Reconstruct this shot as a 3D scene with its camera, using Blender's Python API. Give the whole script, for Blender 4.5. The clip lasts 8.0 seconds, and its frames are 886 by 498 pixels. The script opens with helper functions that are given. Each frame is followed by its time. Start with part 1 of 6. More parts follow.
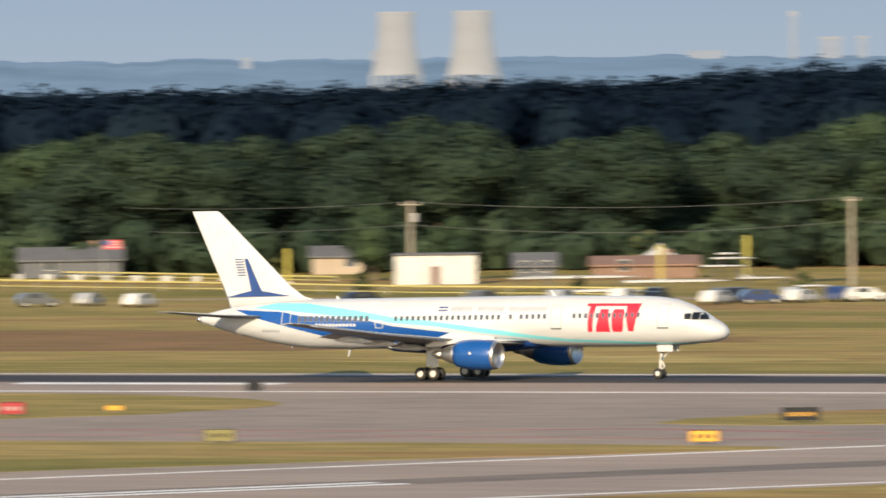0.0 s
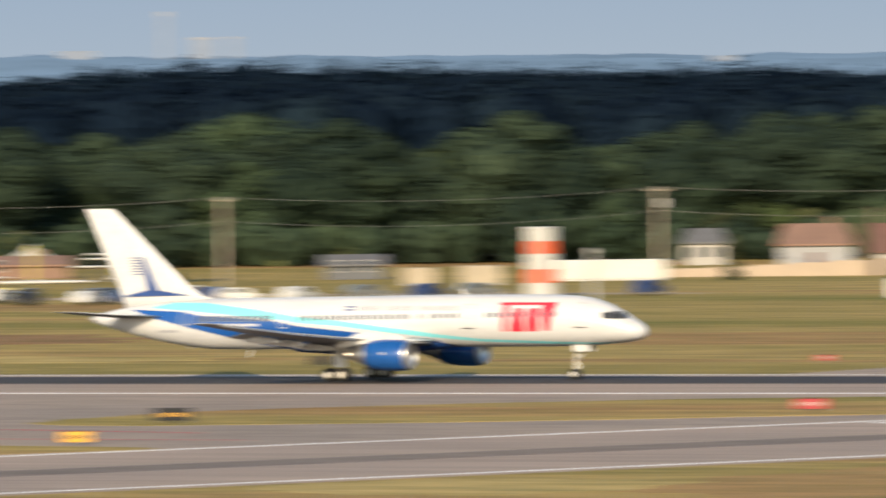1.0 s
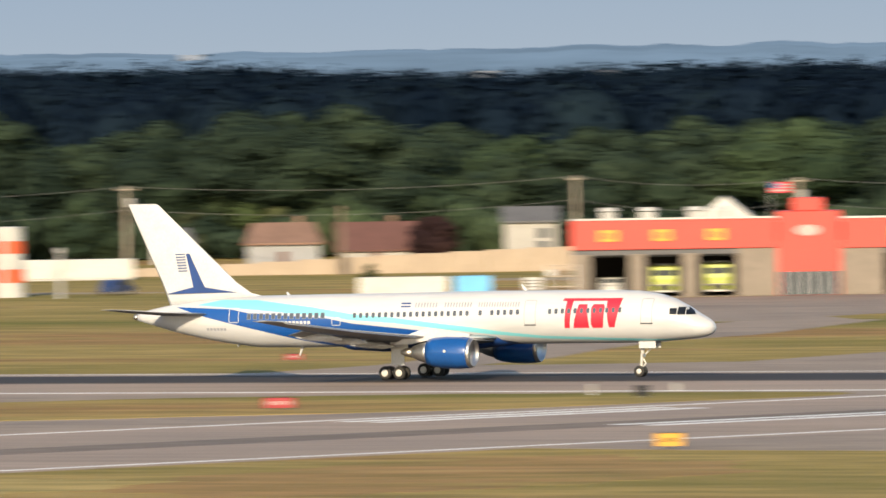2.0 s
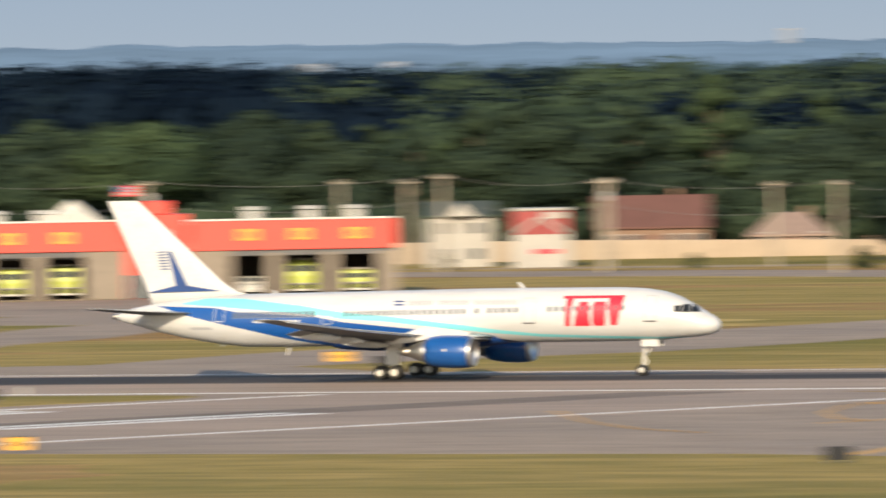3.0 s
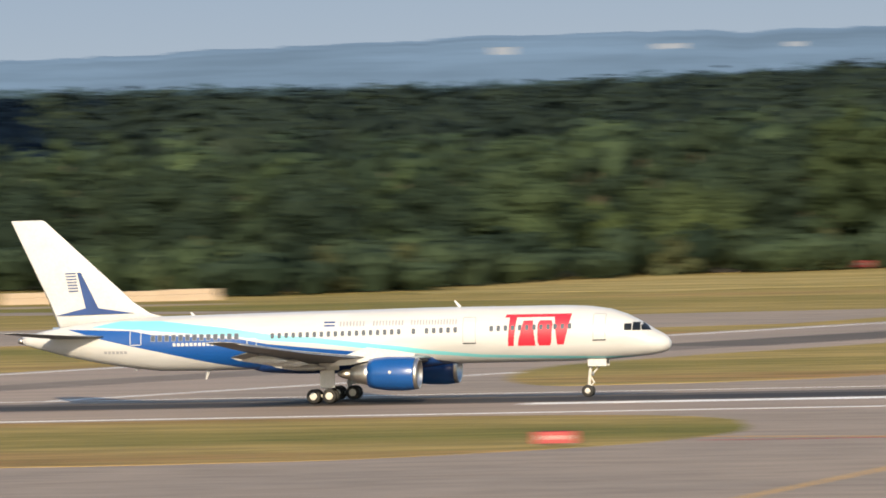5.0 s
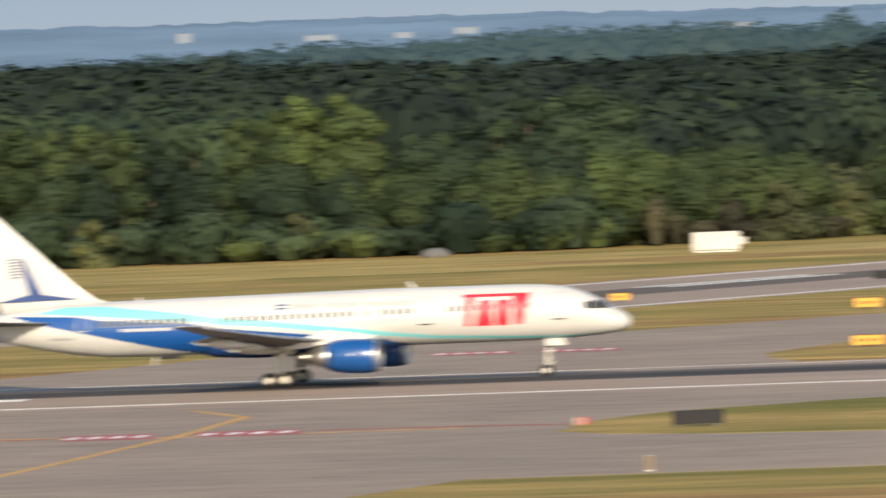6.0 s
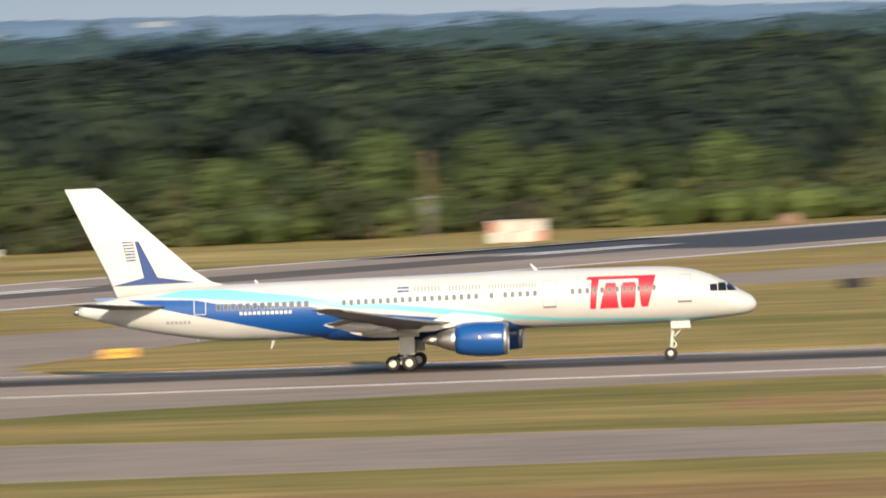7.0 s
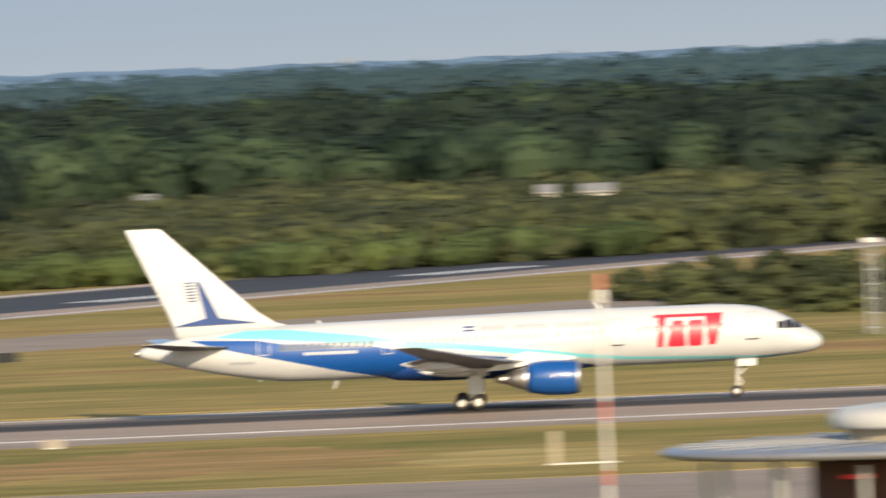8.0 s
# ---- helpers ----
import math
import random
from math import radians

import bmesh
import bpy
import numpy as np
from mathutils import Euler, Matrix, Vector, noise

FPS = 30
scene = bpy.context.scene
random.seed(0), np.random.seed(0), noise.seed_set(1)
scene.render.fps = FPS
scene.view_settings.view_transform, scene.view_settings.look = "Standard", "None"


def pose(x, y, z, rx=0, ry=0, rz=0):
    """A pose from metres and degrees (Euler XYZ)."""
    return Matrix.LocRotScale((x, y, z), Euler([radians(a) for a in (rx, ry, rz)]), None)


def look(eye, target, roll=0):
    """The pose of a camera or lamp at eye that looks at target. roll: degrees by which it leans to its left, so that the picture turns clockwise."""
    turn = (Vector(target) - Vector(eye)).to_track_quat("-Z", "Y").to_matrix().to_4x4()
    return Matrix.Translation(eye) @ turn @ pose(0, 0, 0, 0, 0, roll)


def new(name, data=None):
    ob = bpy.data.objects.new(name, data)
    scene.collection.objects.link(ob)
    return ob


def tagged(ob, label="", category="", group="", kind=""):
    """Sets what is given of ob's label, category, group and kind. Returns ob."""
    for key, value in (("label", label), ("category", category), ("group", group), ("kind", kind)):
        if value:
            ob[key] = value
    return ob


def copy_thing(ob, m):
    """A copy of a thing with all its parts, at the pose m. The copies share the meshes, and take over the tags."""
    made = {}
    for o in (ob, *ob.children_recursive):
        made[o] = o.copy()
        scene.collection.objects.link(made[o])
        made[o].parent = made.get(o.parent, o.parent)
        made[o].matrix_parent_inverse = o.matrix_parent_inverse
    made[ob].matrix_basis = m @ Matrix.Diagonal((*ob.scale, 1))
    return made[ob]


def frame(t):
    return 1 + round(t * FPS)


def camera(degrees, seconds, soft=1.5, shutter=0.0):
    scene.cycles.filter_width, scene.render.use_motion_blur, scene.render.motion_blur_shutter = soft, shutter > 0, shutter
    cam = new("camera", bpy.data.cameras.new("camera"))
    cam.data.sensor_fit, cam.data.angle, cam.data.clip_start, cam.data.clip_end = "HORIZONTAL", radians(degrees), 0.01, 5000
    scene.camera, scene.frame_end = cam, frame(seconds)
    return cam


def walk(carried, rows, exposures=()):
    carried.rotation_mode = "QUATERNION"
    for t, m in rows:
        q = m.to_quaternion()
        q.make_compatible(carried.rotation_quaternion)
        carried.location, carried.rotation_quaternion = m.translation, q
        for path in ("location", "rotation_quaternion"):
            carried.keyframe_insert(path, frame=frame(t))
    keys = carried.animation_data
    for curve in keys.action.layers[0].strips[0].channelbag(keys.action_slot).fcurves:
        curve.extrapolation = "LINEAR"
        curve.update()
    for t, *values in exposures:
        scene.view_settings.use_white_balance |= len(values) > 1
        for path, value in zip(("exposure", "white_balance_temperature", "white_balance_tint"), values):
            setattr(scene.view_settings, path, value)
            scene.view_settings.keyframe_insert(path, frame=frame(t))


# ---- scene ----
# Camera on a roof 25 m above the field, turning after the aircraft
cam = camera(4.2435, 8.0, soft=1.6, shutter=0.78)
# seconds, heading from north to east, tilt, lean
VIEW = [
    (0.00, -28.670, -0.909, -0.745),
    (0.10, -28.454, -0.913, -0.744),
    (0.40, -27.605, -0.918, -0.740),
    (0.50, -27.239, -0.924, -0.738),
    (0.60, -26.884, -0.926, -0.748),
    (0.90, -26.006, -0.941, -0.778),
    (1.00, -25.661, -0.946, -0.788),
    (1.10, -25.126, -0.956, -0.803),
    (1.40, -24.349, -0.963, -0.848),
    (1.50, -24.144, -0.966, -0.863),
    (1.60, -24.017, -0.971, -0.886),
    (1.70, -23.910, -0.975, -0.908),
    (2.00, -23.109, -0.987, -0.951),
    (2.25, -22.371, -0.997, -0.986),
    (2.50, -21.600, -1.007, -1.022),
    (2.80, -20.673, -1.019, -1.064),
    (2.90, -20.367, -1.020, -1.060),
    (3.00, -19.983, -1.024, -1.056),
    (3.10, -19.536, -1.031, -1.102),
    (3.40, -18.647, -1.033, -1.239),
    (3.50, -18.346, -1.034, -1.285),
    (3.60, -18.077, -1.039, -1.234),
    (3.90, -16.882, -0.869, -1.081),
    (4.00, -16.435, -0.867, -1.030),
    (4.10, -16.191, -0.876, -1.080),
    (4.20, -15.798, -0.883, -1.130),
    (4.50, -14.617, -0.920, -1.248),
    (4.75, -13.623, -0.951, -1.346),
    (5.00, -12.611, -0.982, -1.445),
    (5.30, -11.356, -1.020, -1.563),
    (5.40, -10.920, -1.031, -1.630),
    (5.50, -10.433, -1.041, -1.698),
    (5.60, -10.062, -1.058, -1.802),
    (5.90, -8.734, -1.092, -2.114),
    (6.00, -8.450, -1.098, -2.218),
    (6.10, -8.291, -1.102, -2.165),
    (6.30, -7.660, -1.122, -2.058),
    (6.40, -7.153, -1.149, -2.126),
    (6.50, -6.722, -1.150, -2.194),
    (6.60, -6.390, -1.163, -2.190),
    (6.90, -5.296, -1.186, -2.179),
    (7.00, -4.861, -1.171, -2.175),
    (7.10, -4.477, -1.113, -2.149),
    (7.40, -3.612, -0.841, -2.070),
    (7.50, -3.207, -0.873, -2.043),
    (7.60, -2.687, -0.921, -2.107),
    (7.70, -2.104, -0.931, -2.172),
    (7.90, -1.135, -0.966, -2.331),
    (8.00, -0.787, -0.976, -2.410),
]
walk(cam, [(t, pose(0, 0, 25, 90 + tilt, 0, -head) @ pose(0, 0, 0, 0, 0, lean)) for t, head, tilt, lean in VIEW])
scene.view_settings.exposure = 0.85

# ---- light: low evening sun behind the camera, clear hazy sky ----
SUN_WAY = Vector((0.167, -0.917, 0.356)).normalized()
world = bpy.data.worlds.new("sky")
scene.world = world
world.use_nodes = True
wt = world.node_tree
sky = wt.nodes.new("ShaderNodeTexSky")
sky.sky_type = "NISHITA"
sky.sun_disc = False
sky.sun_elevation = math.asin(SUN_WAY.z)
sky.sun_rotation = math.atan2(SUN_WAY.x, SUN_WAY.y)
sky.air_density, sky.dust_density, sky.ozone_density, sky.altitude = 1.0, 0.8, 1.5, 20
wt.links.new(sky.outputs[0], wt.nodes["Background"].inputs[0])
wt.nodes["Background"].inputs[1].default_value = 0.115
sun = new("sun", bpy.data.lights.new("sun", "SUN"))
sun.data.energy, sun.data.angle, sun.data.color = 3.7, radians(0.53), (1.0, 0.81, 0.55)
sun.matrix_world = look(SUN_WAY * 3000, (0, 0, 0))


# ---- materials ----
def material(name, colour, rough=0.6, metal=0.0, coat=0.0):
    m = bpy.data.materials.new(name)
    m.use_nodes = True
    b = m.node_tree.nodes["Principled BSDF"]
    b.inputs["Base Color"].default_value = (*colour, 1)
    b.inputs["Roughness"].default_value = rough
    b.inputs["Metallic"].default_value = metal
    b.inputs["Coat Weight"].default_value = coat
    return m


def nodes(m):
    return m.node_tree.nodes, m.node_tree.links, m.node_tree.nodes["Principled BSDF"]


def ramp(m, fac, stops):
    """A colour ramp over fac; stops are (place, colour)."""
    n, l, b = nodes(m)
    r = n.new("ShaderNodeValToRGB")
    e = r.color_ramp.elements
    e.remove(e[1])
    e[0].position, e[0].color = stops[0][0], (*stops[0][1], 1)
    for at, col in stops[1:]:
        e.new(at).color = (*col, 1)
    l.new(fac, r.inputs[0])
    return r.outputs[0]


def noise_of(m, scale, detail=4.0, stretch=(1, 1, 1), rough=0.55, space="Object"):
    n, l, b = nodes(m)
    c = n.new("ShaderNodeTexCoord")
    p = n.new("ShaderNodeMapping")
    p.inputs["Scale"].default_value = stretch
    t = n.new("ShaderNodeTexNoise")
    t.inputs["Scale"].default_value, t.inputs["Detail"].default_value, t.inputs["Roughness"].default_value = scale, detail, rough
    l.new(c.outputs[space], p.inputs[0])
    l.new(p.outputs[0], t.inputs["Vector"])
    return t.outputs["Fac"]


def mix(m, fac, a, b_, how="MIX"):
    n, l, b = nodes(m)
    x = n.new("ShaderNodeMix")
    x.data_type, x.blend_type = "RGBA", how
    for sock, v in ((x.inputs[0], fac), (x.inputs[6], a), (x.inputs[7], b_)):
        if isinstance(v, (int, float)):
            sock.default_value = v
        elif isinstance(v, tuple):
            sock.default_value = (*v, 1)
        else:
            l.new(v, sock)
    return x.outputs[2]


def to_colour(m, socket):
    n, l, b = nodes(m)
    l.new(socket, b.inputs["Base Color"])
    return m


def bump(m, height, strength=0.3, distance=0.05):
    n, l, b = nodes(m)
    u = n.new("ShaderNodeBump")
    u.inputs["Strength"].default_value, u.inputs["Distance"].default_value = strength, distance
    l.new(height, u.inputs["Height"])
    l.new(u.outputs[0], b.inputs["Normal"])
    return m


def worn(name, colour, rough=0.7, scale=0.6, amount=0.35, metal=0.0, coat=0.0):
    """A plain colour with stains and fine wear at two scales."""
    m = material(name, colour, rough, metal, coat)
    dark = tuple(c * (1 - amount) for c in colour)
    lite = tuple(min(1, c * (1 + amount * 0.4)) for c in colour)
    a = ramp(m, noise_of(m, scale), [(0.3, dark), (0.55, colour), (0.8, lite)])
    fine = noise_of(m, scale * 14, 3)
    c = mix(m, 0.35, a, ramp(m, fine, [(0.3, tuple(c * 0.7 for c in colour)), (0.7, lite)]))
    to_colour(m, c)
    return bump(m, fine, 0.15, 0.02)


def grass_material(name="dry_grass", tones=None):
    m = material(name, (0.2, 0.17, 0.07), 0.95)
    big = ramp(m, noise_of(m, 0.016 if tones is None else 0.06, 5, (0.35, 1.6, 1)), tones or [(0.32, (0.150, 0.150, 0.042)), (0.45, (0.27, 0.215, 0.080)), (0.55, (0.37, 0.275, 0.115)), (0.64, (0.29, 0.165, 0.085)), (0.76, (0.42, 0.31, 0.14))])
    mid = ramp(m, noise_of(m, 0.22, 5, (0.4, 1.0, 1)), [(0.3, (0.60, 0.66, 0.55)), (0.7, (1.35, 1.25, 1.12))])
    fine = noise_of(m, 2.4, 3)
    c = mix(m, 1.0, big, mid, "MULTIPLY")
    c = mix(m, 0.28, c, ramp(m, fine, [(0.3, (0.09, 0.09, 0.03)), (0.7, (0.33, 0.26, 0.12))]))
    to_colour(m, c)
    m.node_tree.nodes["Principled BSDF"].inputs["Specular IOR Level"].default_value = 0.03
    return bump(m, fine, 0.9, 0.25)


def asphalt(name, base, stretch=(0.06, 1, 1), turn=0.0):
    m = material(name, base, 0.85)
    s = lambda k: tuple(c * k for c in base)
    streak = ramp(m, noise_of(m, 0.5, 5, stretch), [(0.3, s(0.78)), (0.5, base), (0.72, s(1.18))])
    patch = ramp(m, noise_of(m, 0.035, 4), [(0.35, (0.82, 0.83, 0.85)), (0.6, (1.06, 1.03, 1.0))])
    c = mix(m, 1.0, streak, patch, "MULTIPLY")
    fine = noise_of(m, 9.0, 2)
    c = mix(m, 0.3, c, ramp(m, fine, [(0.3, s(0.6)), (0.7, s(1.35))]))
    to_colour(m, c)
    m.node_tree.nodes["Principled BSDF"].inputs["Specular IOR Level"].default_value = 0.06
    return bump(m, fine, 0.3, 0.01)


def leaf_material(name, dark, mid, lite):
    m = material(name, mid, 0.75)
    n, l, b = nodes(m)
    g = n.new("ShaderNodeNewGeometry")
    o = n.new("ShaderNodeObjectInfo")
    isl = ramp(m, g.outputs["Random Per Island"], [(0.0, dark), (0.5, mid), (1.0, lite)])
    tint = ramp(m, o.outputs["Random"], [(0.0, (0.66, 0.72, 0.70)), (0.4, (0.92, 0.95, 0.90)), (0.75, (1.12, 1.15, 1.0)), (1.0, (1.5, 1.55, 1.15))])
    c = mix(m, 1.0, isl, tint, "MULTIPLY")
    stand = ramp(m, noise_of(m, 0.06, 2, (1, 1, 0.6)), [(0.30, (0.40, 0.47, 0.55)), (0.45, (0.82, 0.87, 0.92)), (0.58, (1.10, 1.12, 1.04)), (0.72, (1.55, 1.55, 1.25))])
    to_colour(m, mix(m, 1.0, c, stand, "MULTIPLY"))
    b.inputs["Specular IOR Level"].default_value = 0.04
    return m


M_GRASS = grass_material()
M_ASPH = asphalt("old_asphalt", (0.315, 0.252, 0.208))
M_ASPH2 = asphalt("taxiway_asphalt", (0.285, 0.232, 0.190), (0.3, 0.5, 1))
M_ASPH3 = asphalt("dark_new_asphalt", (0.060, 0.062, 0.072))
M_RUBBER = asphalt("tyre_rubber_stain", (0.050, 0.046, 0.048))
M_RUBBER2 = asphalt("thin_tyre_rubber_stain", (0.125, 0.105, 0.092))
M_WHITEPAINT = worn("runway_white_paint", (0.74, 0.73, 0.70), 0.7, 0.4, 0.3)
M_YELLOWPAINT = worn("faded_yellow_paint", (0.56, 0.30, 0.055), 0.75, 0.4, 0.5)
M_REDPAINT = worn("faded_red_paint", (0.36, 0.06, 0.055), 0.75, 0.4, 0.4)
M_DIRT = worn("bare_earth", (0.27, 0.20, 0.12), 0.95, 0.08, 0.4)
M_LEAF = leaf_material("broad_leaves", (0.023, 0.034, 0.024), (0.029, 0.042, 0.030), (0.037, 0.051, 0.035))
M_BUSH = leaf_material("olive_bush_leaves", (0.052, 0.056, 0.031), (0.064, 0.068, 0.037), (0.078, 0.081, 0.043))
M_PLUM = leaf_material("dark_plum_leaves", (0.022, 0.012, 0.014), (0.028, 0.015, 0.017), (0.036, 0.019, 0.021))
M_YOUNG = leaf_material("fresh_light_green_leaves", (0.037, 0.050, 0.026), (0.046, 0.061, 0.031), (0.057, 0.073, 0.036))
# leaf colour taken near black and blue, for cloud shade and haze
M_CLOUDSHADE = leaf_material("cloud_shaded_leaves", (0.0042, 0.0076, 0.0180), (0.0047, 0.0084, 0.0195), (0.0053, 0.0093, 0.0210))
M_CLOUDSHADE.node_tree.nodes["Principled BSDF"].inputs["Specular IOR Level"].default_value = 0.0
M_BARK = worn("grey_brown_bark", (0.17, 0.13, 0.095), 0.9, 1.2, 0.5)


# ---- building blocks ----
def obj(name, bm, mat, parent=None, label="", smooth=False):
    me = bpy.data.meshes.new(name)
    bm.to_mesh(me)
    bm.free()
    for k in mat if isinstance(mat, (list, tuple)) else [mat]:
        me.materials.append(k)
    if smooth:
        me.polygons.foreach_set("use_smooth", [True] * len(me.polygons))
    ob = new(name, me)
    ob.parent = parent
    return tagged(ob, label)


def part(name, bm, material_, parent, label="", smooth=False):
    return obj(name, bm, material_, parent, label, smooth)


def thing(name, m, label, category, group="", kind=""):
    e = new(name)
    e.matrix_basis = m
    return tagged(e, label, category, group, kind)


def box(sx, sy, sz, x=0, y=0, z=0, bevel=0.02, bm=None, turn=0.0):
    """A box standing on z, centred on x, y."""
    b = bmesh.new()
    bmesh.ops.create_cube(b, size=1)
    for v in b.verts:
        v.co = Vector((v.co.x * sx, v.co.y * sy, (v.co.z + 0.5) * sz))
    if bevel:
        bmesh.ops.bevel(b, geom=b.edges[:], offset=min(bevel, 0.3 * min(sx, sy, sz)), segments=1, affect="EDGES")
    bmesh.ops.transform(b, matrix=pose(x, y, z, 0, 0, turn), verts=b.verts[:])
    return merge(bm, b)


def merge(bm, b):
    if bm is None:
        return b
    me = bpy.data.meshes.new("t")
    b.to_mesh(me)
    b.free()
    bm.from_mesh(me)
    bpy.data.meshes.remove(me)
    return bm


def rod(p, q, r0, r1=None, n=8, bm=None):
    """A tapered rod from p to q."""
    p, q = Vector(p), Vector(q)
    b = bmesh.new()
    bmesh.ops.create_cone(b, cap_ends=True, segments=n, radius1=r0, radius2=r0 if r1 is None else r1, depth=(q - p).length)
    turn = (q - p).to_track_quat("Z", "Y").to_matrix().to_4x4()
    bmesh.ops.transform(b, matrix=Matrix.Translation((p + q) / 2) @ turn, verts=b.verts[:])
    return merge(bm, b)


def lathe(profile, n=32, m=None, bm=None):
    """Rings of (x, radius) about the x axis."""
    b = bmesh.new()
    rings = [[b.verts.new((x, r * math.cos(2 * math.pi * k / n), r * math.sin(2 * math.pi * k / n))) for k in range(n)] for x, r in profile]
    for a, c in zip(rings, rings[1:]):
        for k in range(n):
            b.faces.new((a[k], a[(k + 1) % n], c[(k + 1) % n], c[k]))
    for ring in (rings[0], rings[-1]):
        b.faces.new(ring)
    bmesh.ops.recalc_face_normals(b, faces=b.faces[:])
    if m is not None:
        bmesh.ops.transform(b, matrix=m, verts=b.verts[:])
    return merge(bm, b)


def sheet(name, corners, z, mat, label="", parent=None, thick=0.012):
    """A thin flat slab over the ground, its top at z (a number, or one for each corner)."""
    bm = bmesh.new()
    zs = z if isinstance(z, (list, tuple)) else [z] * len(corners)
    top = [bm.verts.new((x, y, k)) for (x, y), k in zip(corners, zs)]
    low = [bm.verts.new((x, y, k - thick)) for (x, y), k in zip(corners, zs)]
    bm.faces.new(top)
    bm.faces.new(low[::-1])
    for k in range(len(top)):
        j = (k + 1) % len(top)
        bm.faces.new((top[k], low[k], low[j], top[j]))
    bmesh.ops.recalc_face_normals(bm, faces=bm.faces[:])
    return obj(name, bm, mat, parent, label)


def interp(pts, x):
    return float(np.interp(x, [p[0] for p in pts], [p[1] for p in pts]))


# ---- ground, runways, taxiways ----
GZ = -0.40                      # the field lies a little below the runway's crown
RY = 821.1                      # runway centre line
ground = bmesh.new()
xs = [-5000, -3000, -2000, -1400, -900, -500, -200, 0, 200, 500, 900, 1500, 3000, 5000]
ys = [-800, -100, 0, 200, 400, 600, 700, 850, 1000, 1200, 1400, 1700, 2200, 3000, 4000, 5000]
grid = [[ground.verts.new((x, y, GZ)) for x in xs] for y in ys]
for r0, r1 in zip(grid, grid[1:]):
    for k in range(len(xs) - 1):
        ground.faces.new((r0[k], r0[k + 1], r1[k + 1], r1[k]))
tagged(obj("ground", ground, M_GRASS), "dry yellow-green mown airfield grass with bare patches", "ground", kind="structure")

runway = bmesh.new()
cross = [(-26.5, -0.385), (-23.5, -0.345), (-8, -0.10), (0, 0.0), (8, -0.10), (23.5, -0.345), (26.5, -0.385)]
cols = [[runway.verts.new((x, RY + dy, z)) for dy, z in cross] for x in range(-1500, 901, 60)]
for a, b in zip(cols, cols[1:]):
    for k in range(len(cross) - 1):
        runway.faces.new((a[k], b[k], b[k + 1], a[k + 1]))
runway_main = tagged(obj("runway", runway, M_ASPH), "long crowned runway of worn grey-brown asphalt", "runway", kind="structure")


def crown(dy):
    return interp(cross, dy)


def runway_strip(name, x0, x1, dy0, dy1, mat, label=""):
    sheet(name, [(x0, RY + dy0), (x1, RY + dy0), (x1, RY + dy1), (x0, RY + dy1)], [crown(dy0) + 0.012, crown(dy0) + 0.012, crown(dy1) + 0.012, crown(dy1) + 0.012], mat, label, runway_main, 0.008)


for k in range(16):
    worn_in = k < 8
    for d0, d1, deep_stain in ((-8, -6.5, False), (-6.5, 0, True), (0, 8, worn_in), (8, 13, worn_in)):
        if worn_in or d0 < 8:
            runway_strip("tyre_stain", -1500 + k * 150, -1500 + (k + 1) * 150, d0, d1, M_RUBBER if deep_stain else M_RUBBER2, "dark tyre rubber laid along the centre")
for k in range(8):
    runway_strip("edge_line", -1500 + k * 300, -1500 + (k + 1) * 300 - 0.01, -23.0, -22.1, M_WHITEPAINT, "white painted side line")
    runway_strip("edge_line", -1500 + k * 300, -1500 + (k + 1) * 300 - 0.01, 22.1, 23.0, M_WHITEPAINT, "white painted side line")

# crossing runway: centre line through two points
C0, C1 = Vector((-335.2, 655)), Vector((-75, 1221))
CW = (C1 - C0).normalized()
CN = Vector((CW.y, -CW.x))


def on_cross(along, side):
    p = C0 + CW * along + CN * side
    return p.x, p.y


def cross_strip(name, a0, a1, s0, s1, z, mat, label="", parent=None):
    return sheet(name, [on_cross(a0, s0), on_cross(a1, s0), on_cross(a1, s1), on_cross(a0, s1)], z, mat, label, parent)


cr_near = tagged(cross_strip("runway_crossing", -500, 158, -28.5, 28.5, GZ + 0.02, M_ASPH), "crossing runway of worn grey-brown asphalt", "runway", kind="structure")
cr_far = tagged(cross_strip("runway_crossing", 205, 1100, -28.5, 28.5, GZ + 0.02, M_ASPH), "crossing runway of worn asphalt beyond the main runway", "runway", kind="structure")
for a0, a1, par in ((-500, 158, cr_near), (205, 1100, cr_far)):
    for s in (-25.6, 25.6):
        cross_strip("edge_line", a0, a1, s - 0.45, s + 0.45, GZ + 0.032, M_WHITEPAINT, "white painted side line", par)
cross_strip("tyre_stain", 205, 340, -6, 4, GZ + 0.028, asphalt("faint_tyre_stain", (0.20, 0.165, 0.14), (0.5, 0.5, 1)), "faint tyre rubber along the centre", cr_far)
cross_strip("tyre_stain", 340, 600, -9, 5, GZ + 0.028, M_RUBBER2, "dark tyre rubber along the centre", cr_far)
cross_strip("dark_overlay", 600, 1100, -21, 15, GZ + 0.028, M_ASPH3, "dark band of newer asphalt and tyre rubber", cr_far)

